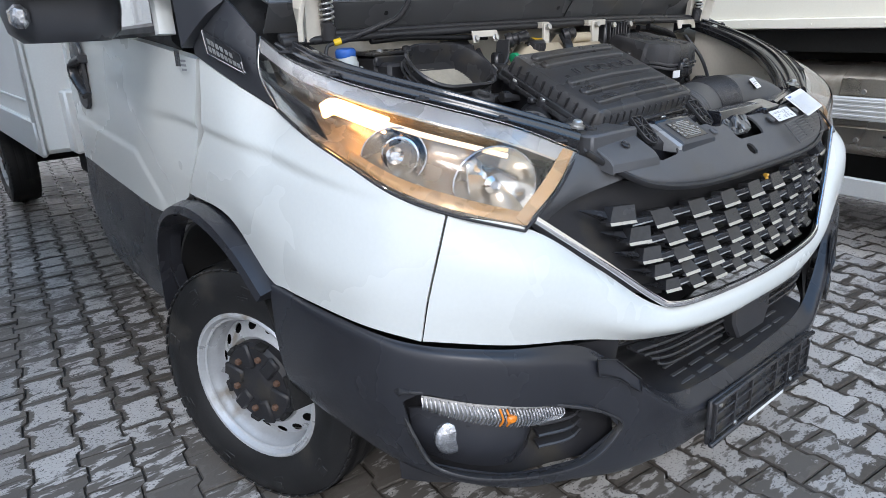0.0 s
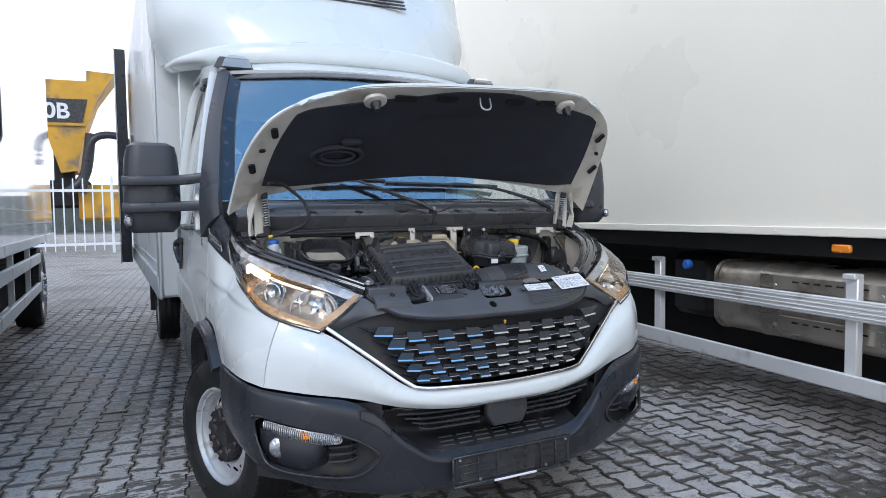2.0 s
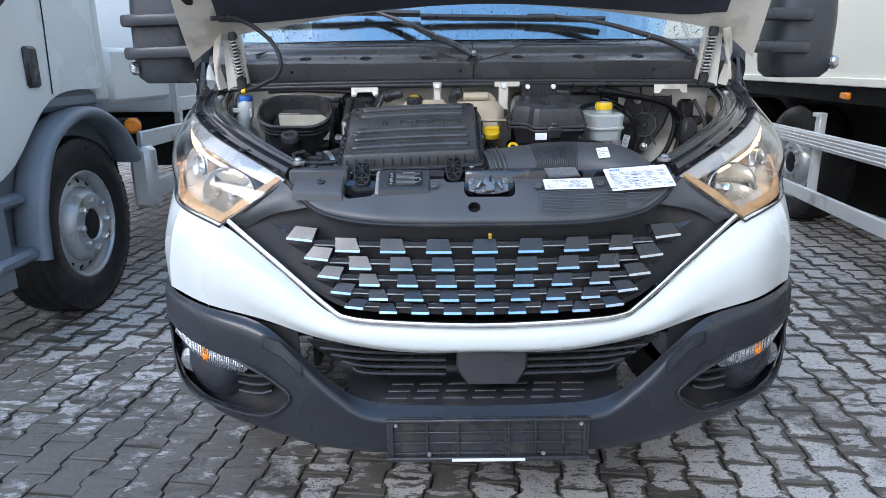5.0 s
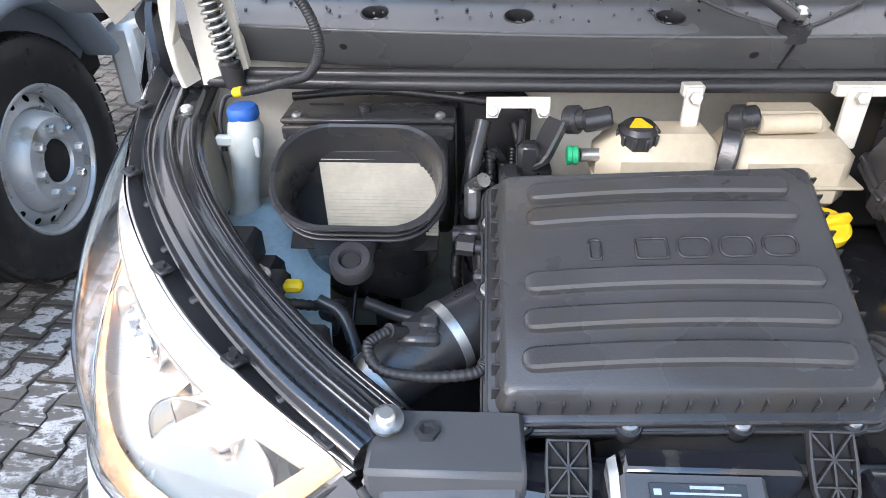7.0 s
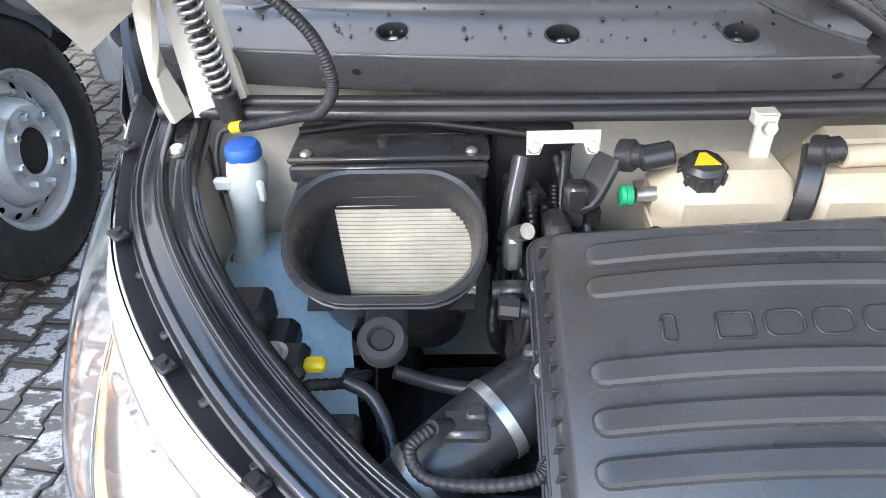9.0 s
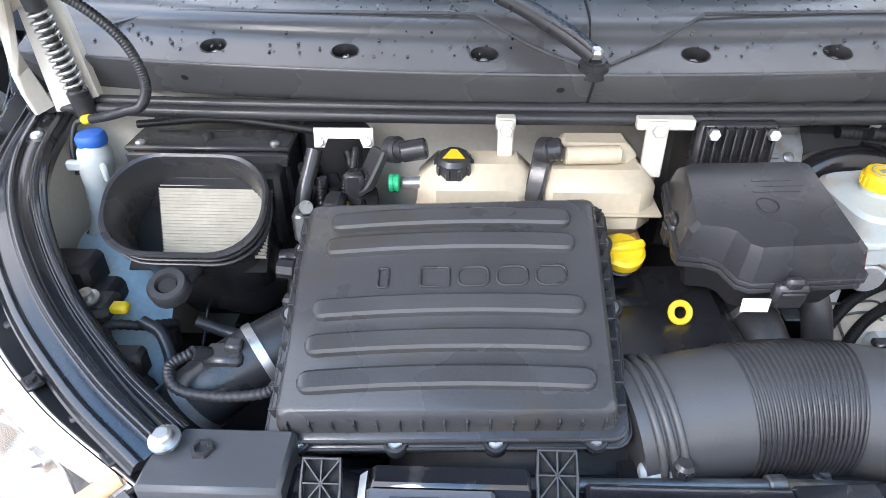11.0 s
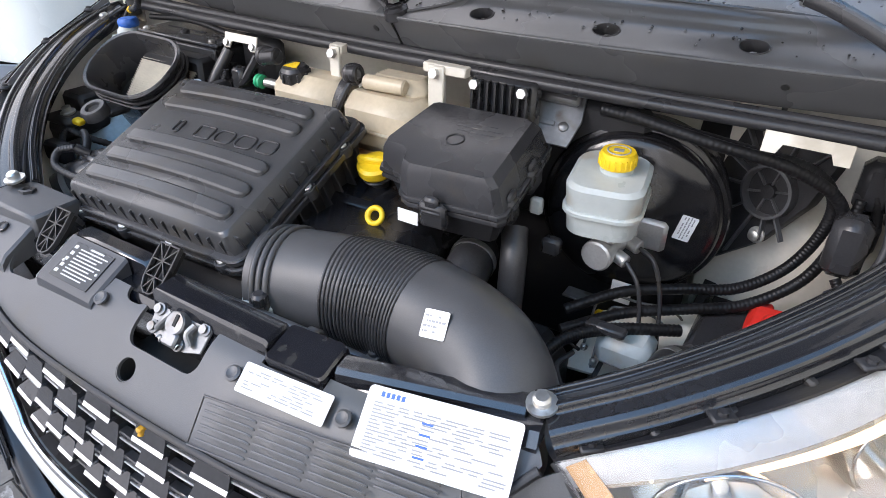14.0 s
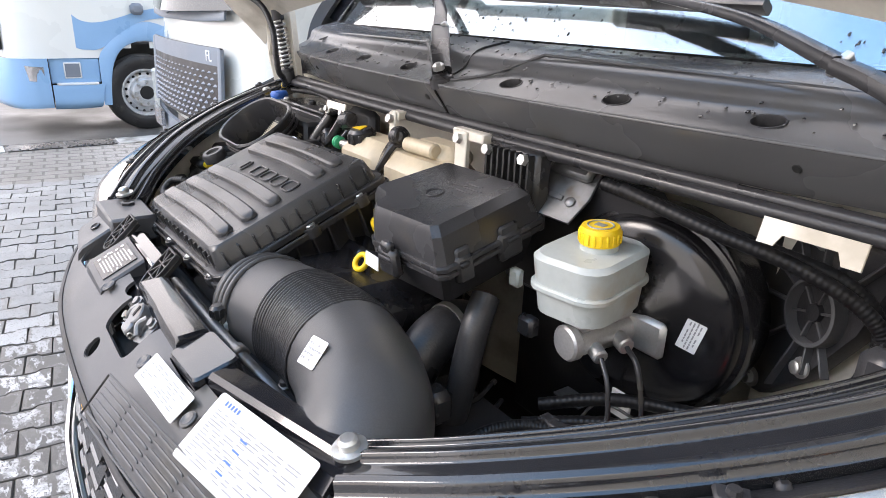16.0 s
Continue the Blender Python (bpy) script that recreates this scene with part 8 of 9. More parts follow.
kn = part("knob", Mesh().lathe([(0.008, 0), (0.011, 0.004), (0.011, 0.016), (0.007, 0.020)], 16, axes((0.066, 0.368, 1.024), (0, -0.1, 1))), PLASTIC, van, "small ribbed black knob")
for k in range(8):
    part("grip_rib", Mesh().box((0.011, 0, 0.010), (0.003, 0.003, 0.012), 0.0006, axes((0.066, 0.368, 1.024), (0, -0.1, 1)) @ Matrix.Rotation(k * math.pi / 4, 4, "Z")), PLASTIC, kn)
for x, y in ((0.098, 0.392), (0.235, 0.395), (0.335, 0.40)):
    part("bolt", Mesh().lathe([(0.010, 0), (0.010, 0.003), (0.0065, 0.004), (0.0065, 0.010)], 12, axes((x, y, 0.991), (0, -0.1, 1))), GALV, van)
# flanged nut and charge hose beside the battery
part("bolt", Mesh().lathe([(0.017, 0), (0.017, 0.004), (0.011, 0.006), (0.010, 0.012)], 16, axes((0.684, 0.628, 1.046), (0, -0.1, 1))), STEEL, van)
ah = part("coolant_hose", Mesh().tube([(0.58, 0.73, 0.90), (0.568, 0.69, 0.93), (0.556, 0.64, 0.955), (0.55, 0.57, 0.965), (0.545, 0.50, 0.93)], 0.021, 28, 18), RUBBER, van, "black coolant hose with steel collar")
part("collar", Mesh().cyl((0.560, 0.66, 0.947), (0.555, 0.635, 0.956), 0.0225, n=20, b=0.003), STEEL, ah)
part("sticker", Mesh().box((0.55, 0.575, 0.9865), (0.03, 0.012, 0.001), 0.0003), YELLOW, ah)
# loose wires across the bay
rw = random.Random(21)
for k in range(26):
    a = Vector((rw.uniform(0.28, 0.70), rw.uniform(0.45, 0.72), rw.uniform(0.86, 0.94)))
    pts = [a]
    d = Vector((rw.uniform(-1, 1), rw.uniform(-1, 1), 0)).normalized()
    for i in range(4):
        d = (d + Vector((rw.uniform(-0.6, 0.6), rw.uniform(-0.6, 0.6), rw.uniform(-0.25, 0.25)))).normalized()
        pts.append(pts[-1] + d * rw.uniform(0.03, 0.06))
    if all(0.25 < p.x < 0.76 and 0.42 < p.y < 0.80 and 0.80 < p.z < 0.975 for p in pts):
        part("wire", Mesh().tube(pts, rw.choice((0.003, 0.004, 0.006)), 22, 7), rw.choice((PLASTIC, PLASTIC_D, RUBBER)), van)
for k in range(22):
    a = Vector((rw.uniform(-0.62, -0.40), rw.uniform(0.44, 0.66), rw.uniform(0.80, 0.90)))
    pts = [a]
    d = Vector((rw.uniform(-1, 1), rw.uniform(-1, 1), 0)).normalized()
    for i in range(4):
        d = (d + Vector((rw.uniform(-0.6, 0.6), rw.uniform(-0.6, 0.6), rw.uniform(-0.25, 0.25)))).normalized()
        pts.append(pts[-1] + d * rw.uniform(0.02, 0.05))
    part("wire", Mesh().tube(pts, rw.choice((0.003, 0.005)), 22, 7), rw.choice((PLASTIC, RUBBER, PLASTIC_D)), van)
# wires from the reservoir's pump to the wing
part("wire", Mesh().tube([(-0.60, 0.62, 1.0), (-0.575, 0.595, 1.03), (-0.60, 0.565, 1.05), (-0.635, 0.545, 1.065), (-0.62, 0.52, 1.05), (-0.57, 0.50, 1.0)], 0.0065, ribs=26, k=8), PLASTIC_D, van)
part("wire", Mesh().tube([(-0.59, 0.55, 1.07), (-0.56, 0.535, 1.06), (-0.54, 0.50, 1.03), (-0.535, 0.46, 1.0)], 0.008, 24, 8), RUBBER, van)
part("vent_pipe", Mesh().tube([(-0.545, 0.60, 1.03), (-0.50, 0.60, 1.01), (-0.45, 0.59, 1.01), (-0.40, 0.585, 1.03)], 0.009, 24, 10), RUBBER, van)
part("bleed_union", Mesh().cyl((-0.415, 0.625, 1.105), (-0.372, 0.62, 1.10), 0.010, n=12, b=0.002).cyl((-0.425, 0.626, 1.106), (-0.40, 0.624, 1.104), 0.014, n=8, b=0.002), PLASTIC, van)

# dark insulation and hoses between filter box and air box
part("insulation_panel", Mesh().box((-0.375, 0.845, 1.11), (0.11, 0.03, 0.24), 0.012), PLASTIC_D, van, "dark bulkhead insulation")
part("insulation_panel", Mesh().box((0.28, 0.85, 1.12), (0.30, 0.03, 0.22), 0.012), PLASTIC_D, van)
# added dark panel, stands in for shade over the lit cream bulkhead
part("insulation_panel", Mesh().box((0.32, 0.905, 0.90), (0.40, 0.03, 0.34), 0.012), PLASTIC_D, van)
part("inner_panel", Mesh().net([[(0.52, 0.985, z), (0.62, 0.968, z), (0.70, 0.962, z), (0.82, 0.955, z)] for z in (0.84, 1.0, 1.12, 1.245)], 16, 10, 0.003), WHITE_IN, van, "cream painted inner panel")
for k in range(16):
    x0 = rw.uniform(-0.41, -0.33)
    pts = [(x0, rw.uniform(0.74, 0.80), rw.uniform(1.15, 1.22)), (x0 + rw.uniform(-0.03, 0.03), rw.uniform(0.70, 0.78), rw.uniform(1.08, 1.14)), (x0 + rw.uniform(-0.03, 0.03), rw.uniform(0.66, 0.74), rw.uniform(1.0, 1.06)), (x0 + rw.uniform(-0.04, 0.03), rw.uniform(0.60, 0.72), rw.uniform(0.92, 0.98))]
    if k % 2:
        part("wiring_loom", Mesh().tube(pts, 0.0075, ribs=24, k=8), LOOMBLACK, van)
    else:
        part("hose", Mesh().tube(pts, rw.choice((0.006, 0.009, 0.012)), 22, 9), rw.choice((RUBBER, PLASTIC)), van)
part("pipe_union", Mesh().box((-0.405, 0.70, 1.13), (0.022, 0.03, 0.05), 0.006).cyl((-0.405, 0.70, 1.15), (-0.39, 0.68, 1.17), 0.010, n=10), STEEL, van)
part("connector", Mesh().box((-0.40, 0.66, 1.10), (0.05, 0.022, 0.022), 0.005).cyl((-0.43, 0.66, 1.10), (-0.415, 0.66, 1.10), 0.012, n=10), PLASTIC, van)

# ---- the yard: trailer beside the van ----
TY = math.degrees(math.atan(-0.12))
TM = pose(2.21, 0, 0, 0, 0, TY)  # local: x into the trailer, y along its side


def trailer_part(name, mesh, material, parent, text=""):
    mesh.v = [tuple(TM @ Vector(q)) for q in mesh.v]
    return part(name, mesh, material, parent, text)


trail = thing("box_trailer", "cream box trailer with aluminium side guard rails", "trailer", at=(3.4, 3.0, 0))
trailer_part("box_body", Mesh().box((1.27, 4.0, 2.70), (2.5, 17.0, 2.98), 0.015), TRAILWHITE, trail)
edge = Mesh().box((0.012, 4.0, 1.195), (0.03, 17.0, 0.055), 0.006)
ed = trailer_part("bottom_rail", edge, TRAILWHITE, trail)
rb = random.Random(3)
for i in range(34):
    y = -3.6 + i * 0.36
    d = Mesh().lathe([(0.006, 0), (0.005, 0.004)], 8, TM @ axes((-0.003, y, 1.19 + rb.uniform(-0.004, 0.004)), (-1, 0, 0)))
    part("rivet", d, TRAILWHITE, ed)
for x in (0.75, 1.75):
    trailer_part("chassis_beam", Mesh().box((x, 4.0, 1.02), (0.16, 16.5, 0.32), 0.01), DARK, trail)
trailer_part("floor_deck", Mesh().box((1.3, 4.0, 1.10), (2.3, 16.8, 0.12), 0.01), DARK, trail)
for k, z in enumerate((0.775, 0.37)):
    r = Mesh().box((0.0, 1.2, z), (0.03, 9.5, 0.115 if k == 0 else 0.10), 0.006)
    gr = trailer_part("side_guard_rail", r, ALURAIL, trail, "pale aluminium guard rail")
    for q in ((-0.036, -0.012, 0.012, 0.036) if k == 0 else ()):
        trailer_part("groove_rib", Mesh().box((-0.017, 1.2, z + q), (0.006, 9.48, 0.011), 0.002), ALURAIL, gr)
for y in (-1.4, 0.23, 1.86, 3.5, 5.1):
    p = Mesh().box((0.045, y, 0.66), (0.05, 0.075, 0.62), 0.006).box((0.02, y, 0.955), (0.05, 0.075, 0.03), 0.004)
    trailer_part("guard_post", p, ALURAIL, trail)
# stainless tank
tk = Mesh().sweep([(0.36, y, 0.735) for y in (-0.62, -0.1, 0.6, 1.30)], rrect(0.52, 0.47, 0.12, 5), 0)
tank = trailer_part("fuel_tank", tk, STAINLESS, trail, "dull stainless steel tank with slotted heat shield")
for y in (-0.65, 1.32):
    trailer_part("tank_end", Mesh().sweep([(0.36, y - 0.015, 0.735), (0.36, y + 0.015, 0.735)], rrect(0.535, 0.485, 0.12, 5), 0), STAINLESS, tank)
for z in (0.87, 0.62):
    sh = Mesh().box((0.094, 0.45, z), (0.010, 0.95, 0.09), 0.004)
    s1 = trailer_part("heat_shield", sh, STAINLESS, tank)
    for i in range(7):
        trailer_part("slot", Mesh().box((0.085, 0.20 + i * 0.075, z + 0.01), (0.004, 0.045, 0.010), 0.001), DARK, s1)
    for q in (0.10, 0.80):
        part("bolt", Mesh().lathe([(0.014, 0), (0.012, 0.008)], 8, TM @ axes((0.086, q, z - 0.02), (-1, 0, 0))), STEEL, s1)
for y in (-0.55, 0.95):
    trailer_part("tank_strap", Mesh().sweep([(0.36, y - 0.02, 0.735), (0.36, y + 0.02, 0.735)], rrect(0.528, 0.478, 0.12, 5), 0), STAINLESS, tank)
trailer_part("support_box", Mesh().box((0.75, 2.0, 0.72), (0.6, 0.45, 0.5), 0.05), PLASTIC_D, trail, "black plastic box")
trailer_part("air_coupling", Mesh().cyl((0.07, 1.55, 0.93), (0.02, 1.55, 0.93), 0.035, n=16, b=0.008), BLUECAP, trail, "blue air line coupling")
trailer_part("red_coupling", Mesh().cyl((0.15, -0.62, 0.98), (0.02, -0.62, 0.98), 0.035, n=16), RED, trail)
for y in (0.28, 3.1):
    trailer_part("marker_lamp", Mesh().box((0.005, y, 1.105), (0.03, 0.115, 0.045), 0.008), ORANGE, trail, "amber side marker lamp")
for y in (4.4, 5.7, 8.8):
    m = TM @ Matrix.Translation((0.36, y, 0.0))
    w = wheel(trail, tuple(m @ Vector((0, 0, 0.49))), -1, r=0.49, w=0.3, rim_r=0.29, cap=False)
# added dark sheet, paints the shade under the trailer
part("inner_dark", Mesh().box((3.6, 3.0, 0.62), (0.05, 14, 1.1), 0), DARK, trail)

# ---- white and grey lorry on the other side ----
lor = thing("white_lorry", "white box lorry with blue-grey lower cab and side guard rails", "lorry", at=(-2.9, 5.0, 0))
X = -2.04
cab = [[(-4.0, 1.36, z0), (-3.8, 1.24 + k, z0), (-3.0, 1.13 + k, z0), (-2.35, 1.19 + k, z0), (X - 0.05, 1.31 + k * 0.4, z0), (X, 1.58, z0 + (0.08 if z0 < 1 else 0)), (X, 2.0, z0 + (0.38 if z0 < 1 else 0)), (X, 2.54, z0 + (0.42 if z0 < 1 else 0.01))] for z0, k in ((0.80, 0.0), (1.30, 0.02), (1.60, 0.06), (2.3, 0.28), (2.75, 0.45))]
cb = part("cab_shell", Mesh().net(cab, 60, 40, 0.02, flip=False), WHITE, lor, "white cab shell")
part("cab_roof", Mesh().box((-2.95, 2.0, 2.78), (1.80, 1.1, 0.08), 0.03), WHITE, lor)
part("cab_rear", Mesh().box((-2.95, 2.52, 1.95), (1.86, 0.04, 1.6), 0.01), WHITE, lor)
part("side_window", Mesh().prism([(1.10, 1.60), (1.60, 1.60), (1.66, 1.66), (1.66, 2.06), (1.57, 2.16), (1.24, 2.16)], -0.006, 0.008, Matrix(((0, 0, 1, X), (1, 0, 0, 0), (0, 1, 0, 0), (0, 0, 0, 1)))), WINDOWDARK, lor, "tinted side window")
part("window_frame", Mesh().sweep([(X + 0.004, 1.10, 1.575), (X + 0.004, 1.61, 1.575), (X + 0.004, 1.685, 1.65), (X + 0.004, 1.685, 2.07), (X + 0.004, 1.58, 2.185), (X + 0.004, 1.24, 2.185)], rrect(0.045, 0.022, 0.006, 2), 0, closed=True, up=(1, 0, 0)), PLASTIC_D, lor, "black window seal")
ws = [[(-3.75, 1.19, 1.40), (-2.95, 1.06, 1.38), (-2.2, 1.18, 1.40)], [(-3.75, 1.46, 2.3), (-2.95, 1.30, 2.3), (-2.2, 1.46, 2.3)]]
part("windscreen", Mesh().net(ws, 14, 8, 0.01), WINDOWDARK, lor, "dark windscreen")
gp2 = [[(x, 1.105 + 0.10 * (x + 2.97) ** 2 + k, z) for x in (-3.60, -3.28, -2.97, -2.66, -2.34)] for z, k in ((0.84, 0.0), (1.03, 0.004), (1.225, 0.02))]
grl = part("front_grille", Mesh().net(gp2, 20, 8, 0.012, flip=True), PLASTIC_D, lor, "grey honeycomb grille")
part("grille_band", Mesh().net([[(x, y - 0.010, z) for x, y, z in gp2[2]], [(x, y - 0.014, z - 0.085) for x, y, z in gp2[2]]], 20, 3, 0.008), GREYCAB, grl)
for q in (-3.60, -2.34):
    part("grille_edge", Mesh().sweep([(q, 1.105 + 0.10 * (q + 2.97) ** 2 - 0.012, 0.84), (q, 1.105 + 0.10 * (q + 2.97) ** 2 + 0.008, 1.22)], rrect(0.05, 0.02, 0.005, 2), 0, up=(0, -1, 0)), GREYCAB, grl)
cell = Mesh().add([(-0.028, 0, 0), (0, -0.011, 0), (0.028, 0, 0), (0, 0.011, 0), (0, -0.002, 0.014)], [(0, 1, 4), (1, 2, 4), (2, 3, 4), (3, 0, 4), (3, 2, 1, 0)]).done("mesh_cell")
cell.materials.append(GREYCAB)
for i in range(17):
    for j in range(9):
        x = -3.55 + i * 0.072 + (0.036 if j % 2 else 0)
        if x > -2.38:
            continue
        c = part("mesh_cell", cell, GREYCAB, grl)
        c.matrix_basis = axes((x, 1.092 + 0.10 * (x + 2.97) ** 2 + 0.02 * (j / 9) ** 2, 0.865 + j * 0.030), (0, -1, 0.0), (1, 0, 0))
vp = [[(x, 1.135 + 0.10 * (x + 2.97) ** 2, z + 0.06 * max(0.0, abs(x + 2.97) - 0.4)) for x in (-3.62, -3.3, -2.97, -2.64, -2.30)] for z in (1.34, 1.36)] + [[(x, 1.165 + 0.10 * (x + 2.97) ** 2, 1.48) for x in (-3.62, -3.3, -2.97, -2.64, -2.30)]]
part("emblem_panel", Mesh().net(vp, 20, 8, 0.012, flip=True), GREYCAB, lor, "dark grey panel below the windscreen")
part("emblem_bar", Mesh().sweep([(-3.12, 1.118, 1.37), (-2.84, 1.118, 1.47)], rrect(0.02, 0.014, 0.004, 2), 0, up=(0, -1, 0)), SATINCHROME, lor)
part("lamp_surround", Mesh().net([[(-3.98, 1.30, z), (-3.85, 1.20, z), (-3.66, 1.15, z)] for z in (0.70, 0.85, 1.0)], 10, 6, 0.03, flip=True), WHITE, lor, "white headlamp surround")
part("headlamp", Mesh().net([[(-3.60, 1.12, z), (-3.40, 1.085, z), (-3.25, 1.078, z)] for z in (0.72, 0.82)], 10, 5, 0.02, flip=True), FLUTED, lor, "clear headlamp")
letters = bpy.data.curves.new("model_lettering", "FONT")
letters.body, letters.size, letters.extrude = "FL", 0.075, 0.002
tmp = bpy.data.objects.new("model_lettering", letters)
tmp.matrix_world = pose(-2.50, 1.128, 1.158, 90, 0, 5)
scene.collection.objects.link(tmp)
bpy.context.view_layer.update()
fl_me = bpy.data.meshes.new_from_object(tmp)
fl_me.transform(tmp.matrix_world)
bpy.data.objects.remove(tmp)
fl_me.materials.clear()
fl_me.materials.append(PAPER)
part("model_lettering", fl_me, PAPER, grl, "pale model lettering")
low = [[(-4.0, 1.32, z), (-3.75, 1.17, z), (-2.95, 1.07, z), (-2.35, 1.12, z), (X - 0.06, 1.25, z), (X, 1.48, z)] for z in (0.36, 0.6, 0.80)]
part("front_bumper", Mesh().net(low, 30, 8, 0.02), GREYCAB, lor, "blue-grey plastic bumper and steps")
part("bumper_corner", Mesh().box((X - 0.03, 1.27, 0.67), (0.05, 0.20, 0.16), 0.025), GREYCAB, lor)
part("cab_step", Mesh().box((X - 0.06, 1.52, 0.48), (0.18, 0.36, 0.06), 0.02).box((X - 0.08, 1.50, 0.74), (0.16, 0.32, 0.06), 0.02).box((X - 0.14, 1.50, 0.60), (0.05, 0.34, 0.5), 0.02), GREYCAB, lor, "dark step treads")
arch = Mesh()
for w, q in ((0.30, 0.0), (0.06, 0.13)):
    arch.sweep([(X - 0.14 + q, 1.66, 0.44), (X - 0.14 + q, 1.69, 0.68), (X - 0.14 + q, 1.82, 0.94), (X - 0.14 + q, 2.05, 1.07), (X - 0.14 + q, 2.31, 1.09), (X - 0.14 + q, 2.58, 0.97), (X - 0.14 + q, 2.74, 0.78)], rrect(w, 0.09 if q == 0 else 0.16, 0.03, 3), 34, up=(1, 0, 0))
part("wheel_arch", arch, GREYCAB, lor, "blue-grey wheel arch")
part("arch_filler", Mesh().box((X - 0.45, 2.20, 1.13), (0.6, 0.62, 0.12), 0.03).box((X - 0.10, 2.17, 1.16), (0.16, 0.66, 0.10), 0.03), GREYCAB, lor)
wheel(lor, (X - 0.15, 2.225, 0.485), 1, r=0.485, w=0.26, rim_r=0.29, cap=False)
wheel(lor, (X - 0.20, 7.6, 0.485), 1, r=0.485, w=0.30, rim_r=0.29, cap=False)
wheel(lor, (-3.8, 2.225, 0.485), -1, r=0.485, w=0.26, rim_r=0.29, cap=False)
BX = -2.14
lb = part("box_body", Mesh().box((BX - 1.23, 6.95, 2.50), (2.46, 6.3, 3.0), 0.012), LORRYWHITE, lor, "glossy white box body")
part("corner_profile", Mesh().box((BX, 3.82, 2.50), (0.04, 0.07, 3.02), 0.008), ALURAIL, lb)
part("bottom_rail", Mesh().box((BX + 0.005, 6.95, 1.06), (0.03, 6.3, 0.10), 0.006), BOXWHITE, lb)
for z in (1.28, 1.42):
    part("side_groove", Mesh().box((BX + 0.002, 6.95, z), (0.010, 6.3, 0.012), 0.002), BOXWHITE, lb)
part("front_panel", Mesh().box((-2.95, 3.2, 1.28), (1.7, 0.9, 0.34), 0.03), WHITE, lor)
part("chassis", Mesh().box((-2.95, 5.7, 0.82), (0.9, 8.0, 0.24), 0.01).box((-2.5, 5.0, 0.70), (0.6, 1.2, 0.4), 0.03).box((-2.6, 3.0, 0.75), (0.5, 0.5, 0.45), 0.05), DARK, lor)
for z in (0.86, 0.52):
    part("side_guard_rail", Mesh().box((BX + 0.03, 5.2, z), (0.04, 4.3, 0.115), 0.008), ALURAIL, lor, "pale guard rail")
part("guard_front", Mesh().box((BX + 0.02, 3.10, 0.61), (0.14, 0.16, 0.42), 0.03), ALURAIL, lor, "pale aluminium guard end plate")
for y in (3.9, 5.2, 6.6):
    part("guard_post", Mesh().box((BX - 0.02, y, 0.80), (0.05, 0.06, 0.60), 0.005), ALURAIL, lor)
part("marker_lamp", Mesh().lathe([(0.05, 0), (0.05, 0.03), (0.035, 0.045)], 16, axes((BX + 0.09, 2.86, 0.975), (0.3, -1, 0))), ORANGE, lor, "amber marker lamp")
part("lamp_bracket", Mesh().box((BX - 0.03, 2.92, 0.975), (0.25, 0.06, 0.09), 0.01), PLASTIC_D, lor)
for z, h in ((1.83, 0.38), (2.165, 0.265)):
    mo = Mesh()
    mo.prism(rrect(0.26, h, 0.065, 6), -0.07, 0.07, axes((-1.86, 1.45, z), (0.15, -1, 0), (1, 0.15, 0)), b=0.018, taper=0.95)
    part("mirror", mo, BUMPER, lor, "black mirror housing", angle=60)
part("mirror_arm", Mesh().tube([(X, 1.22, 1.56), (-1.95, 1.28, 1.54), (-1.89, 1.42, 1.56), (-1.87, 1.50, 1.72), (-1.87, 1.52, 2.3), (-1.89, 1.45, 2.46), (-2.05, 1.35, 2.50)], 0.016, 40, 8), PLASTIC, lor)
part("door_handle", Mesh().box((X + 0.008, 1.85, 1.33), (0.03, 0.10, 0.19), 0.02), PLASTIC, lor, "black door handle")
part("door_gap", Mesh().sweep([(X + 0.003, 2.0, 1.20), (X + 0.003, 2.02, 1.8), (X + 0.003, 1.94, 2.5)], rrect(0.006, 0.006, 0.002, 1), 8, up=(1, 0, 0)), DARK, lor)

# ---- blue and white lorry further off ----
far = thing("blue_lorry", "white lorry cab with pale blue lower panels and stripe", "lorry", at=(-8.3, 2.5, 0))
FX = -7.25
up = [[(-9.5, 0.62, z), (-8.4, 0.48 + k, z), (-7.6, 0.5 + k, z), (FX, 0.72, z), (FX, 1.4, z), (FX, 2.5, z)] for z, k in ((0.80, 0), (1.3, 0.03), (1.9, 0.12), (2.7, 0.3))]
part("cab_shell", Mesh().net(up, 30, 16, 0.02, skip=lambda p: p.x > -7.5 and (p.y - 1.85) ** 2 + (p.z - 0.47) ** 2 < 0.24), WHITE, far)
st = [[(FX + 0.006, y, z) for y, z in ((0.80, 1.50), (0.98, 1.18), (1.14, 0.93), (1.28, 0.885), (1.42, 0.905), (1.62, 1.04), (1.84, 1.18), (2.2, 1.24))],
      [(FX + 0.006, y, z) for y, z in ((1.0, 1.50), (1.10, 1.34), (1.20, 1.21), (1.32, 1.165), (1.46, 1.175), (1.64, 1.225), (1.84, 1.29), (2.2, 1.36))]]
part("side_stripe", Mesh().net(st, 36, 5, 0.004, flip=True), BLUECAB, far, "pale blue side stripe")
part("door_gap", Mesh().box((FX + 0.004, 0.835, 1.2), (0.012, 0.012, 0.78), 0.002), DARK, far)
part("pillar_trim", Mesh().box((FX + 0.004, 0.79, 1.3), (0.02, 0.05, 0.96), 0.008), WHITE, far)
part("front_grille", Mesh().box((-7.55, 0.50, 1.05), (0.12, 0.03, 0.36), 0.01), PLASTIC_D, far, "black slatted front grille")
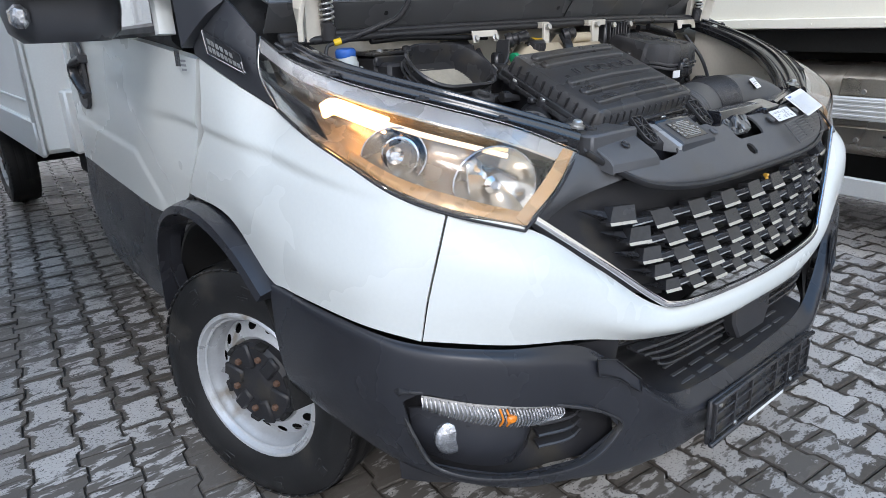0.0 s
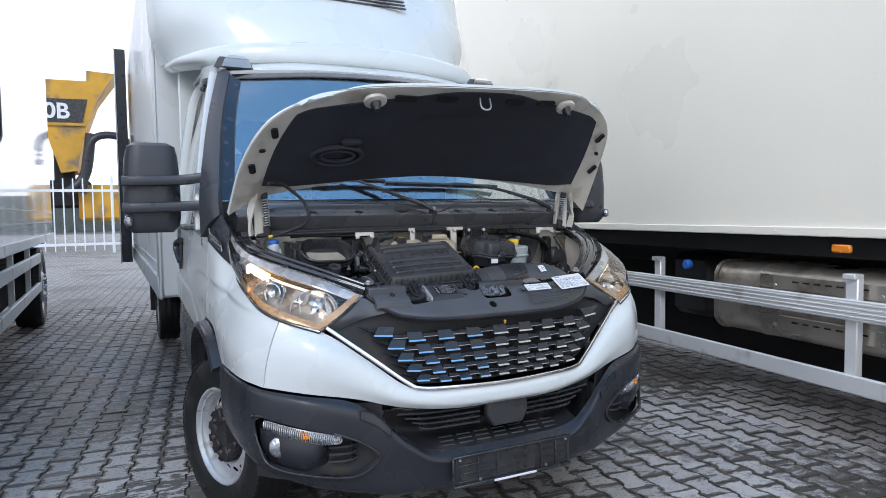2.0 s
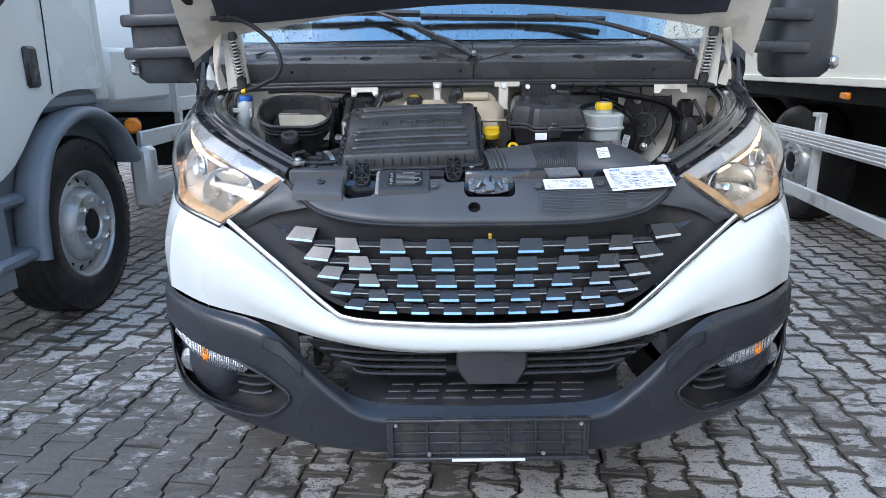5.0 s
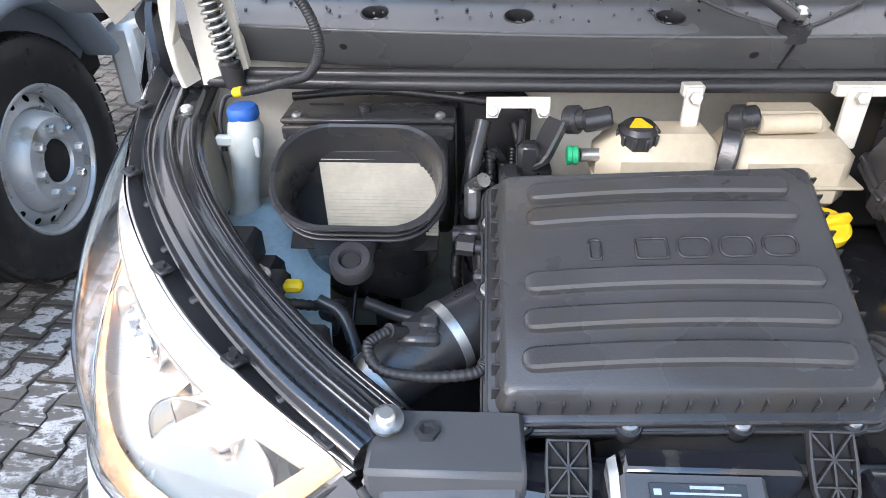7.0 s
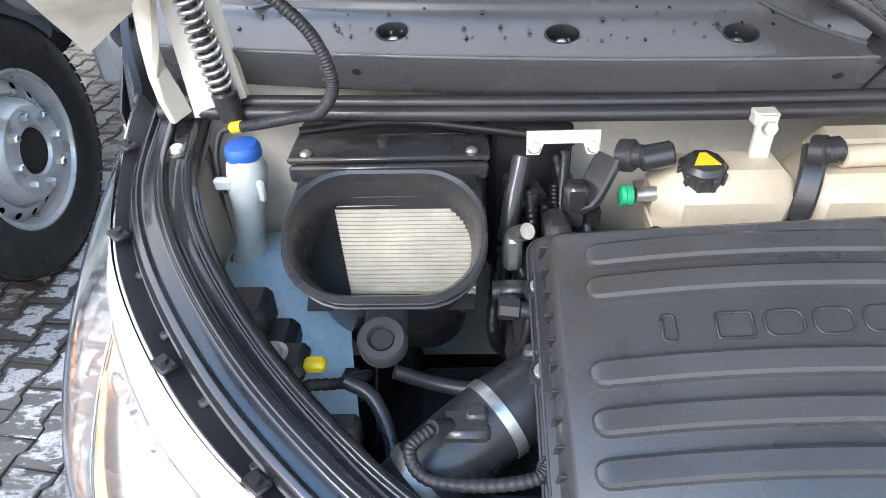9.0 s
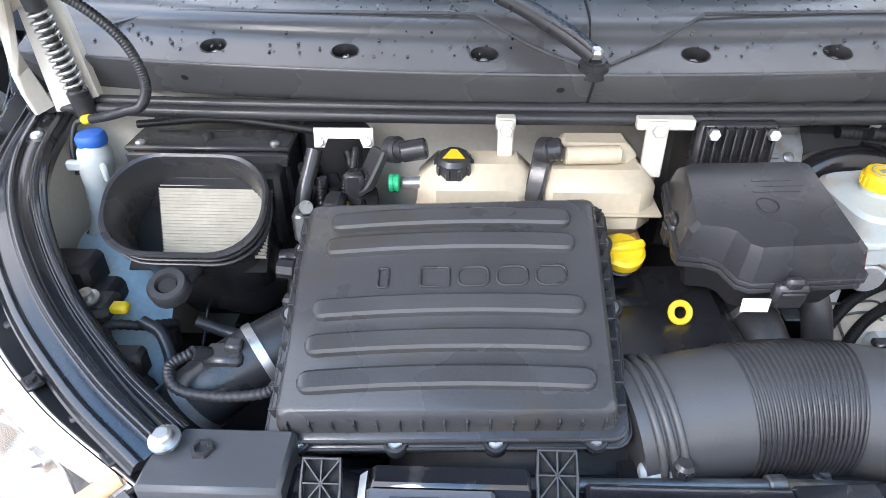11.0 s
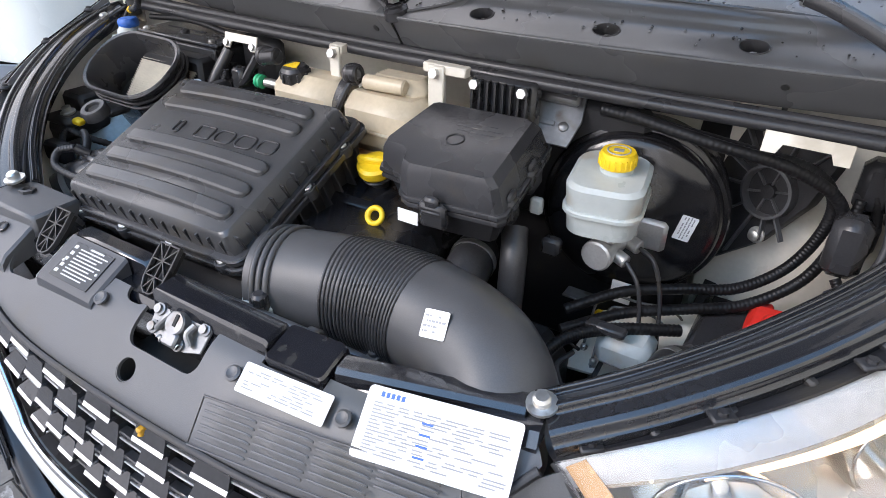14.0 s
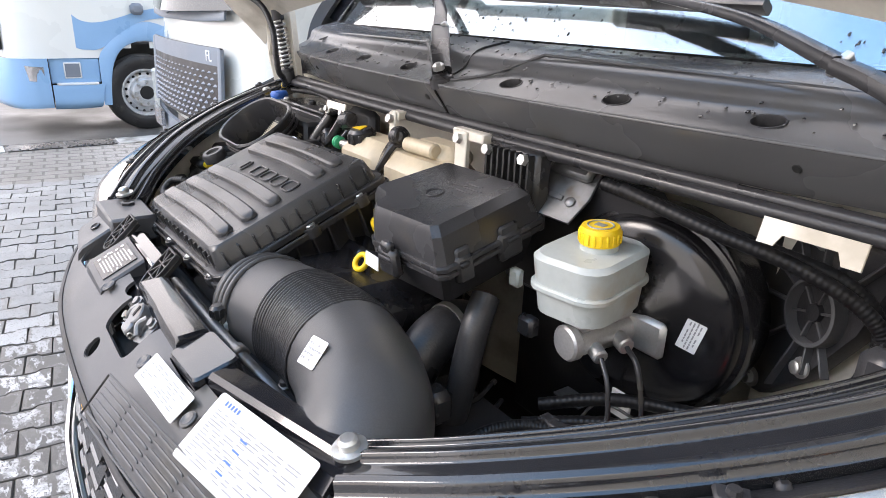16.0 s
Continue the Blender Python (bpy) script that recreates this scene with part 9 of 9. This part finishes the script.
low2 = [[(-9.5, 0.56, z), (-8.4, 0.40, z), (-7.7, 0.42 + k, z), (-7.36, 0.52 + k, z), (FX + 0.02 - k * 0.3, 0.72, z), (FX + 0.022 - k * 0.3, 0.88, z)] for z, k in ((0.30, 0.06), (0.36, 0.01), (0.55, 0.0), (0.80, 0.02))]
bmp = part("front_bumper", Mesh().net(low2, 36, 16, 0.02, flip=True), BLUECAB, far, "pale blue bumper with headlamp")
lampn = [[(-7.42, 0.505, z0), (-7.30, 0.60, z0 + 0.01), (FX + 0.030, 0.72, z0), (FX + 0.032, 0.835, z0 - 0.01)] for z0 in (0.575, 0.65, 0.725)]
hl_ = part("headlamp", Mesh().net(lampn, 14, 8, 0.012, flip=True), FLUTED, bmp, "clear headlamp with amber indicator")
part("indicator", Mesh().box((FX + 0.030, 0.80, 0.64), (0.012, 0.04, 0.06), 0.01), ORANGE, hl_)
part("bumper_gap", Mesh().box((FX + 0.022, 0.885, 0.55), (0.012, 0.012, 0.50), 0.002), DARK, bmp)
sp2 = [[(FX + 0.02 + k, 0.895, z), (FX + 0.022 + k, 1.1, z - 0.006), (FX + 0.02 + k, 1.36 + e, z)] for z, k, e in ((0.29, -0.05, -0.02), (0.34, 0.0, 0.0), (0.46, 0.004, 0.02), (0.53, 0.0, 0.04))]
part("lower_panel", Mesh().net(sp2, 16, 12, 0.02, flip=True), BLUECAB, far, "pale blue step panel")
rec = part("step_recess", Mesh().box((FX - 0.03, 1.13, 0.67), (0.05, 0.48, 0.26), 0.01), BLUECAB, far)
part("vent_frame", Mesh().box((FX + 0.002, 1.105, 0.675), (0.014, 0.165, 0.165), 0.006), ALURAIL, rec)
part("vent", Mesh().box((FX + 0.010, 1.105, 0.675), (0.008, 0.14, 0.14), 0.004), GREYCAB, rec)
part("step", Mesh().box((FX + 0.005, 1.14, 0.535), (0.08, 0.40, 0.03), 0.01), ALURAIL, far)
part("model_mark", Mesh().box((FX + 0.008, 0.99, 0.985), (0.006, 0.17, 0.026), 0.002).box((FX + 0.008, 0.995, 0.935), (0.006, 0.17, 0.032), 0.002), GREYCAB, far, "grey lettering bars")
inner = [(1.44, 0.30), (1.46, 0.52), (1.50, 0.72), (1.58, 0.87), (1.70, 0.955), (1.85, 0.985), (2.0, 0.96), (2.14, 0.87), (2.24, 0.70)]
outer = [(1.37, 0.30), (1.37, 0.56), (1.375, 0.80), (1.44, 0.91), (1.58, 1.03), (1.84, 1.175), (2.08, 1.13), (2.26, 1.0), (2.36, 0.74)]
part("wheel_arch", Mesh().net([[(FX - 0.04, y, z) for y, z in inner], [(FX + 0.02, y, z) for y, z in inner], [(FX + 0.026, (a + c) / 2, (b + d) / 2) for (a, b), (c, d) in zip(inner, outer)], [(FX + 0.012, y, z) for y, z in outer]], 40, 10, 0.006, flip=True), BLUECAB, far, "pale blue wheel arch")
# solid dark block paints the shade inside the wheel arch
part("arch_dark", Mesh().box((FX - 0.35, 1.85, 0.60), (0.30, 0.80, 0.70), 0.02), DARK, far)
wheel(far, (FX - 0.10, 1.82, 0.415), 1, r=0.415, w=0.24, rim_r=0.255, cap=False)
part("chassis", Mesh().box((-8.3, 4.5, 0.8), (0.9, 6, 0.4), 0.02).box((-8.3, 1.6, 0.5), (1.8, 1.8, 0.3), 0.05), DARK, far)
part("box_body", Mesh().box((-8.4, 6.6, 2.4), (2.4, 7.0, 2.8), 0.02), BOXWHITE, far)
part("mirror", Mesh().box((FX + 0.18, 0.78, 1.75), (0.14, 0.12, 0.5), 0.04), PLASTIC, far)
part("lower_mirror", Mesh().box((FX + 0.05, 1.80, 1.31), (0.10, 0.13, 0.12), 0.03), GREYCAB, far)

# ---- fence, dump truck and distance ----
FY = 26.0
fen = thing("fence", "white painted steel bar fence", "fence", at=(-4, FY, 0))
bar = Mesh().box((0, 0, 1.45), (0.045, 0.03, 2.7), 0.006)
bme = bar.done("fence_bar")
bme.materials.append(FENCEWHITE)
for i in range(74):
    b = part("fence_bar", bme, FENCEWHITE, fen)
    b.location = (-14.0 + i * 0.32, FY, 0)
for z in (0.35, 2.35):
    part("fence_rail", Mesh().box((-2.2, FY + 0.03, z), (23.8, 0.05, 0.10), 0.01), FENCEWHITE, fen)
for i in range(8):
    part("fence_post", Mesh().box((-14 + i * 3.2, FY + 0.06, 1.45), (0.10, 0.10, 2.9), 0.01), FENCEWHITE, fen)
dump = thing("dump_truck", "yellow articulated dump truck behind the fence", "dump truck", at=(-4, 31, 0))
DY = 31.0
bd = Mesh()
sec = [(-8.5, 5.3), (-8.5, 7.2), (-2.0, 7.3), (-1.98, 7.75), (-0.85, 7.7), (-1.6, 6.6), (-2.05, 5.35), (-2.5, 3.4), (-3.1, 3.3), (-3.7, 5.3)]
v = [(x, DY, z) for x, z in sec] + [(x, DY + 3.2, z) for x, z in sec]
n = len(sec)
bd.add(v, [tuple(range(n)), tuple(reversed(range(n, 2 * n)))] + [(i, (i + 1) % n, n + (i + 1) % n, n + i) for i in range(n)])
body = part("dump_body", bd, YELLOWPAINT, dump, "yellow dump body")
part("body_rim", Mesh().sweep([(-8.5, DY - 0.04, 5.33), (-2.1, DY - 0.04, 5.38)], rrect(0.12, 0.14, 0.03, 2), 0), YELLOWPAINT, body)
plate = part("name_panel", Mesh().add([(-5.2, DY - 0.05, 5.42), (-2.2, DY - 0.05, 5.5), (-1.98, DY - 0.05, 6.5), (-5.2, DY - 0.05, 6.42), (-5.2, DY + 0.02, 5.42), (-2.2, DY + 0.02, 5.5), (-1.98, DY + 0.02, 6.5), (-5.2, DY + 0.02, 6.42)], [(0, 1, 2, 3), (4, 7, 6, 5), (0, 4, 5, 1), (1, 5, 6, 2), (2, 6, 7, 3), (3, 7, 4, 0)]), PLASTIC, dump, "black panel with white lettering")
cu = bpy.data.curves.new("lettering", "FONT")
cu.body, cu.size, cu.extrude, cu.align_x, cu.align_y = "40B", 0.92, 0.01, "CENTER", "CENTER"
cu.offset = 0.022
tmp = bpy.data.objects.new("lettering", cu)
tmp.matrix_world = pose(-3.40, DY - 0.09, 5.92, 90, 0, 0)
scene.collection.objects.link(tmp)
bpy.context.view_layer.update()
tme = bpy.data.meshes.new_from_object(tmp)
tme.transform(tmp.matrix_world)
bpy.data.objects.remove(tmp)
tme.materials.clear()
tme.materials.append(PAPER)
part("lettering", tme, PAPER, plate, "white model lettering")
part("chassis", Mesh().box((-5.5, DY + 1.6, 2.4), (7.0, 2.4, 1.2), 0.1).box((-3.0, DY + 0.8, 3.2), (0.8, 0.6, 2.2), 0.1), DARK, dump)
for x in (-7.0, -4.6):
    part("tyre", Mesh().lathe([(0.5, -0.35), (0.95, -0.35), (1.05, -0.25), (1.05, 0.25), (0.95, 0.35), (0.5, 0.35)], 36, axes((x, DY + 0.3, 1.05), (0, -1, 0))), TYRE, dump)
part("cab_side", Mesh().box((-1.2, DY + 1.5, 2.0), (2.6, 2.6, 1.6), 0.15), YELLOWPAINT, dump)
hy = Mesh().tube([(-2.3, DY - 0.3, 2.4), (-2.0, DY - 0.3, 4.4), (-1.4, DY - 0.3, 4.95), (-0.5, DY - 0.3, 4.7), (-0.4, DY - 0.3, 3.6)], 0.16, 24, 10).tube([(-2.9, DY - 0.2, 2.4), (-2.2, DY - 0.2, 3.2), (-1.9, DY - 0.2, 5.0)], 0.22, 20, 10)
part("hydraulic_hose", hy, RUBBER, dump, "black hydraulic hoses")
tagged(part("backdrop", Mesh().box((0, 75, 1.8), (160, 0.5, 3.6), 0.0), mat("distant_hedge", (0.09, 0.10, 0.085), 0.9, var=0.4, scale=0.4), None), "pale grey distant tree line", "backdrop", kind="structure")

# ---- ground: block paving ----


def paver_material(worn=True):
    m = bpy.data.materials.new("worn_concrete_paver")
    m.use_nodes = True
    nt = m.node_tree
    b = nt.nodes["Principled BSDF"]
    geo = nt.nodes.new("ShaderNodeNewGeometry")
    info = nt.nodes.new("ShaderNodeObjectInfo")
    def noi(s, d=6.0, r=0.6):
        n = nt.nodes.new("ShaderNodeTexNoise")
        n.inputs["Scale"].default_value, n.inputs["Detail"].default_value, n.inputs["Roughness"].default_value = s, d, r
        nt.links.new(geo.outputs["Position"], n.inputs["Vector"])
        return n.outputs["Fac"]
    def band(sx, sy, d=5.0):
        # grain drawn out across the blocks
        mp = nt.nodes.new("ShaderNodeMapping")
        mp.inputs["Rotation"].default_value = (0, 0, radians(6.8))
        mp.inputs["Scale"].default_value = (sx, sy, 1)
        nt.links.new(geo.outputs["Position"], mp.inputs["Vector"])
        n = nt.nodes.new("ShaderNodeTexNoise")
        n.inputs["Scale"].default_value, n.inputs["Detail"].default_value, n.inputs["Roughness"].default_value = 1.0, d, 0.62
        nt.links.new(mp.outputs[0], n.inputs["Vector"])
        return n.outputs["Fac"]
    def mth(op, a, c):
        n = nt.nodes.new("ShaderNodeMath")
        n.operation = op
        for i, q in enumerate((a, c)):
            if isinstance(q, (int, float)):
                n.inputs[i].default_value = q
            else:
                nt.links.new(q, n.inputs[i])
        return n.outputs[0]
    def rng(src, a, c, lo=0.0, hi=1.0):
        n = nt.nodes.new("ShaderNodeMapRange")
        for k, q in zip(("From Min", "From Max", "To Min", "To Max"), (a, c, lo, hi)):
            n.inputs[k].default_value = q
        nt.links.new(src, n.inputs["Value"])
        return n.outputs[0]
    # each block a shade of its own
    tone = mth("ADD", geo.outputs["Random Per Island"], info.outputs["Random"])
    tone = mth("FRACT", tone, 0.0)
    # mud and damp: broad patches, broken up by fine grain
    mud = mth("ADD", mth("MULTIPLY", noi(0.8, 3.0), 0.8), mth("MULTIPLY", noi(14.0, 8.0, 0.75), 0.65))
    mud = mth("ADD", mud, mth("MULTIPLY", tone, 0.10))
    att = nt.nodes.new("ShaderNodeAttribute")
    att.attribute_name = "from_edge"
    rag = mth("ADD", att.outputs["Fac"], mth("MULTIPLY", mth("SUBTRACT", band(15, 36), 0.5), 3.4))
    rag = mth("SUBTRACT", rag, mth("MULTIPLY", mth("SUBTRACT", noi(0.9, 3.0), 0.42), 2.4))
    rag = mth("ADD", rag, mth("MULTIPLY", mth("SUBTRACT", tone, 0.5), 0.5))
    sp2 = nt.nodes.new("ShaderNodeSeparateXYZ")
    nt.links.new(geo.outputs["Position"], sp2.inputs[0])
    rag = mth("SUBTRACT", rag, rng(sp2.outputs["Y"], 1.5, 1.75, 0.0, 0.22))
    # cleaner, dust-filled blocks out towards the lane
    clean = mth("MULTIPLY", rng(sp2.outputs["X"], -1.9, -2.6, 0.0, 1.0), rng(sp2.outputs["Y"], 1.3, 0.8, 0.0, 1.0))
    rag = mth("ADD", rag, mth("MULTIPLY", clean, 0.62))
    mud = mth("SUBTRACT", mud, mth("MULTIPLY", clean, 0.12))
    rim = rng(rag, 0.24, 0.40, 1.0, 0.0) if worn else 0.0
    mask = mth("MAXIMUM", rng(mud, 0.80, 0.93), rim)
    # dried silt swept over the yard in front of a line along the vans' doors, thinner to the right
    sep = nt.nodes.new("ShaderNodeSeparateXYZ")
    nt.links.new(geo.outputs["Position"], sep.inputs[0])
    line = mth("ADD", sep.outputs["Y"], mth("MULTIPLY", mth("SUBTRACT", noi(2.2, 4.0), 0.5), 0.9))
    reach = mth("MULTIPLY", rng(line, 1.58, 1.74, 1.0, 0.0), rng(sep.outputs["X"], -0.9, 0.9, 1.0, 0.56))
    reach = mth("MULTIPLY", reach, mth("SUBTRACT", 1.0, clean))
    film = mth("ADD", mth("MULTIPLY", band(9, 26), 0.75), mth("MULTIPLY", noi(1.7, 3.0), 0.5))
    film = mth("ADD", film, mth("MULTIPLY", tone, 0.10))
    silt = rng(mth("SUBTRACT", film, mth("MULTIPLY", reach, 0.36)), 0.335, 0.375, 1.0, 0.0)
    silt = mth("MULTIPLY", silt, rng(reach, 0.0, 0.3)) if worn else 0.0
    pit = rng(noi(140, 3.0), 0.36, 0.42)
    base = nt.nodes.new("ShaderNodeMixRGB")
    base.inputs["Color1"].default_value, base.inputs["Color2"].default_value = (0.37, 0.352, 0.335, 1), (0.53, 0.508, 0.482, 1)
    nt.links.new(tone, base.inputs[0])
    pits = nt.nodes.new("ShaderNodeMixRGB")
    pits.inputs["Color1"].default_value = (0.06, 0.055, 0.05, 1)
    nt.links.new(pit, pits.inputs[0])
    nt.links.new(base.outputs[0], pits.inputs["Color2"])
    mx = nt.nodes.new("ShaderNodeMixRGB")
    mx.inputs["Color2"].default_value = (0.080, 0.070, 0.060, 1)
    nt.links.new(mask, mx.inputs[0])
    nt.links.new(pits.outputs[0], mx.inputs["Color1"])
    du = nt.nodes.new("ShaderNodeMixRGB")
    du.inputs["Color2"].default_value = (0.20, 0.188, 0.172, 1)
    nt.links.new(mth("MULTIPLY", clean, rng(noi(3.0, 5.0, 0.7), 0.3, 0.6, 0.97, 0.62)), du.inputs[0])
    nt.links.new(mx.outputs[0], du.inputs["Color1"])
    sl = nt.nodes.new("ShaderNodeMixRGB")
    sl.inputs["Color2"].default_value = (0.125, 0.112, 0.098, 1)
    if worn:
        nt.links.new(silt, sl.inputs[0])
    else:
        sl.inputs[0].default_value = 0.0
    nt.links.new(du.outputs[0], sl.inputs["Color1"])
    nt.links.new(sl.outputs[0], b.inputs["Base Color"])
    nt.links.new(rng(mask, 0, 1, 0.72, 0.42), b.inputs["Roughness"])
    bp = nt.nodes.new("ShaderNodeBump")
    bp.inputs["Strength"].default_value, bp.inputs["Distance"].default_value = 0.5, 0.004
    nt.links.new(noi(60, 6.0), bp.inputs["Height"])
    nt.links.new(bp.outputs[0], b.inputs["Normal"])
    return m


def far_paving():
    m = paver_material(False)
    m.name = "distant_paving"
    nt = m.node_tree
    b = nt.nodes["Principled BSDF"]
    src = b.inputs["Base Color"].links[0].from_socket
    geo = nt.nodes.new("ShaderNodeNewGeometry")
    rot = nt.nodes.new("ShaderNodeMapping")
    rot.inputs["Rotation"].default_value = (0, 0, radians(90 + 6.8))
    nt.links.new(geo.outputs["Position"], rot.inputs["Vector"])
    br = nt.nodes.new("ShaderNodeTexBrick")
    br.inputs["Color1"].default_value, br.inputs["Color2"].default_value, br.inputs["Mortar"].default_value = (0.90, 0.85, 0.80, 1), (0.76, 0.72, 0.67, 1), (0.46, 0.43, 0.39, 1)
    br.inputs["Scale"].default_value, br.inputs["Mortar Size"].default_value = 1.0, 0.012
    br.inputs["Brick Width"].default_value, br.inputs["Row Height"].default_value = 0.2, 0.14
    nt.links.new(rot.outputs[0], br.inputs["Vector"])
    mu = nt.nodes.new("ShaderNodeMixRGB")
    mu.blend_type = "MULTIPLY"
    mu.inputs[0].default_value = 1.0
    nt.links.new(src, mu.inputs["Color1"])
    nt.links.new(br.outputs["Color"], mu.inputs["Color2"])
    nt.links.new(mu.outputs[0], b.inputs["Base Color"])
    return m


PAVER, FARPAVE = paver_material(), far_paving()
JOINT = mat("muddy_joint_fill", (0.05, 0.045, 0.04), 0.55, var=0.3, scale=5, fine=90, bump=0.5)
PAVEDGE = mat("muddy_block_edge", (0.080, 0.070, 0.060), 0.6, var=0.35, scale=6, fine=110, bump=0.5, dirt=(0.045, 0.042, 0.038), dirt_amt=0.4, dirt_scale=7)
PA = radians(-6.8)
PW, PL = 0.142, 0.196


def bone(w, l):
    """A paving block with waisted sides."""
    a, c, q = w / 2 - 0.0016, l / 2 - 0.0016, 0.009
    e, d = l * 0.29, l * 0.21
    side = [(a + q, -c), (a + q, -e), (a - q, -d), (a - q, d), (a + q, e), (a + q, c)]
    return side + [(-x, -y) for x, y in side]


def paver_mesh(rnd):
    """Dirty sides and worn chamfer, then the cleaner top with an uneven edge."""
    o = bone(PW, PL)
    n = len(o)
    top = []
    for x, y in o:
        k = rnd.uniform(0.93, 0.975)
        top.append((x * k, y * (k + 0.02) if abs(y) > 0.02 else y, rnd.uniform(-0.0015, 0.0005)))
    v = [(x, y, -0.03) for x, y in o] + [(x, y, -0.005) for x, y in o] + top
    v += [(x * 0.62, y * 0.66, z * 0.5) for x, y, z in top]
    f = [tuple(range(3 * n, 4 * n))] + [(j * n + i, j * n + (i + 1) % n, (j + 1) * n + (i + 1) % n, (j + 1) * n + i) for j in range(3) for i in range(n)]
    return v, f


def wear(me):
    """How far each corner lies from its block's edge: 0 at the rim, 1 inside."""
    at = me.attributes.new("from_edge", "FLOAT", "POINT")
    one_block = [0.0] * 36 + [1.0] * 12
    at.data.foreach_set("value", one_block * (len(me.vertices) // 48))


gr = Mesh().add([(-600, -600, -0.012), (600, -600, -0.012), (600, 600, -0.012), (-600, 600, -0.012)], [(0, 1, 2, 3)])
ground = tagged(part("ground", gr, JOINT, None), "muddy ground below the block paving", "ground", kind="structure")
X0, X1, Y0, Y1 = -5.2, 4.4, -2.6, 9.0
fp = Mesh()
E = 0.22
for x0, x1, y0, y1 in ((-60, X0 + E, -40, 60), (X1 - E, 60, -40, 60), (X0 + E, X1 - E, -40, Y0 + E), (X0 + E, X1 - E, Y1 - E, 60)):
    fp.add([(x0, y0, -0.0065), (x1, y0, -0.0065), (x1, y1, -0.0065), (x0, y1, -0.0065)], [(0, 1, 2, 3)])
tagged(part("pavement", fp, FARPAVE, None), "worn grey concrete block paving", "pavement", kind="structure")
pave = tagged(new("block_paving"), "worn grey concrete blocks with muddy joints", "pavement", kind="structure")
KINDS = [paver_mesh(random.Random(100 + k)) for k in range(9)]
ones = []
for pv, pf in KINDS:
    one = Mesh().add(pv, pf).done("paving_block", angle=15, fix=False)
    wear(one)
    one.materials.append(PAVER)
    one.materials.append(PAVEDGE)
    one.polygons.foreach_set("material_index", [0 if p.normal.z > 0.93 else 1 for p in one.polygons])
    ones.append(one)
rest = Mesh()
rp = random.Random(11)
cnt = 0
R = Matrix.Rotation(PA, 4, "Z")
for i in range(-48, 49):
    for j in range(-34, 64):
        c = R @ Vector((i * PW, (j + (0.5 if i % 2 else 0)) * PL, 0))
        dz, tx, ty, tz = rp.uniform(-0.004, 0.002), rp.uniform(-1.2, 1.2), rp.uniform(-1.2, 1.2), rp.uniform(-1.5, 1.5)
        if not (X0 < c.x < X1 and Y0 < c.y < Y1):
            continue
        m = Matrix.Translation((c.x, c.y, dz)) @ R @ pose(0, 0, 0, tx, ty, tz)
        near = (-1.95 < c.x < -0.95 and -0.2 < c.y < 1.9) or (0.9 < c.x < 2.2 and -0.1 < c.y < 1.9)
        if near and cnt < 300:
            ob = new("paving_block", ones[rp.randrange(9)])
            ob.parent = pave
            ob.matrix_basis = m
            cnt += 1
        else:
            pv, pf = KINDS[rp.randrange(9)]
            rest.add(pv, pf, m)
field = part("paving_field", rest, PAVER, pave, fix=False, angle=15)
wear(field.data)
field.data.materials.append(PAVEDGE)
field.data.polygons.foreach_set("material_index", [0 if p.normal.z > 0.93 else 1 for p in field.data.polygons])
tagged(field, kind="stuff")

# damp tarmac lane beyond the white lorry
TARMAC = mat("damp_tarmac", (0.115, 0.106, 0.096), 0.5, var=0.25, scale=1.1, fine=140, bump=0.4, rvar=0.2, dirt=(0.07, 0.064, 0.057), dirt_amt=0.45, dirt_scale=0.6)
lane = Mesh().box((-10.75, 2.0, -0.010), (7.8, 60.0, 0.03), 0.004)
tagged(part("road", lane, TARMAC, None), "damp grey-brown tarmac lane", "road", kind="structure")

# drain channel along the lane: pale edging stones with a dark grate let in
EDGING = mat("pale_edging_concrete", (0.50, 0.48, 0.45), 0.7, var=0.2, scale=4, fine=120, bump=0.3, dirt=(0.2, 0.18, 0.15), dirt_amt=0.35, dirt_scale=3)
GRATE = mat("wet_iron_grate", (0.05, 0.046, 0.042), 0.3, var=0.3, scale=8, bump=0.3)
drain = tagged(new("drain_channel"), "pale concrete edging with a dark iron grate", "drain", kind="structure")
for i in range(24):
    y = -5.9 + i * 0.5
    if 0.5 < y < 1.2:
        g = Mesh().box((-6.68, y, 0.0), (0.30, 0.29 * 1.6, 0.012), 0.003)
        for k in range(7):
            g.box((-6.68, y - 0.2 + k * 0.066, 0.008), (0.24, 0.02, 0.006), 0.001)
        part("grate", g, GRATE, drain, "dark iron grate")
    else:
        part("edging_stone", Mesh().box((-6.68, y, 0.0), (0.30, 0.49, 0.014), 0.003), EDGING, drain)
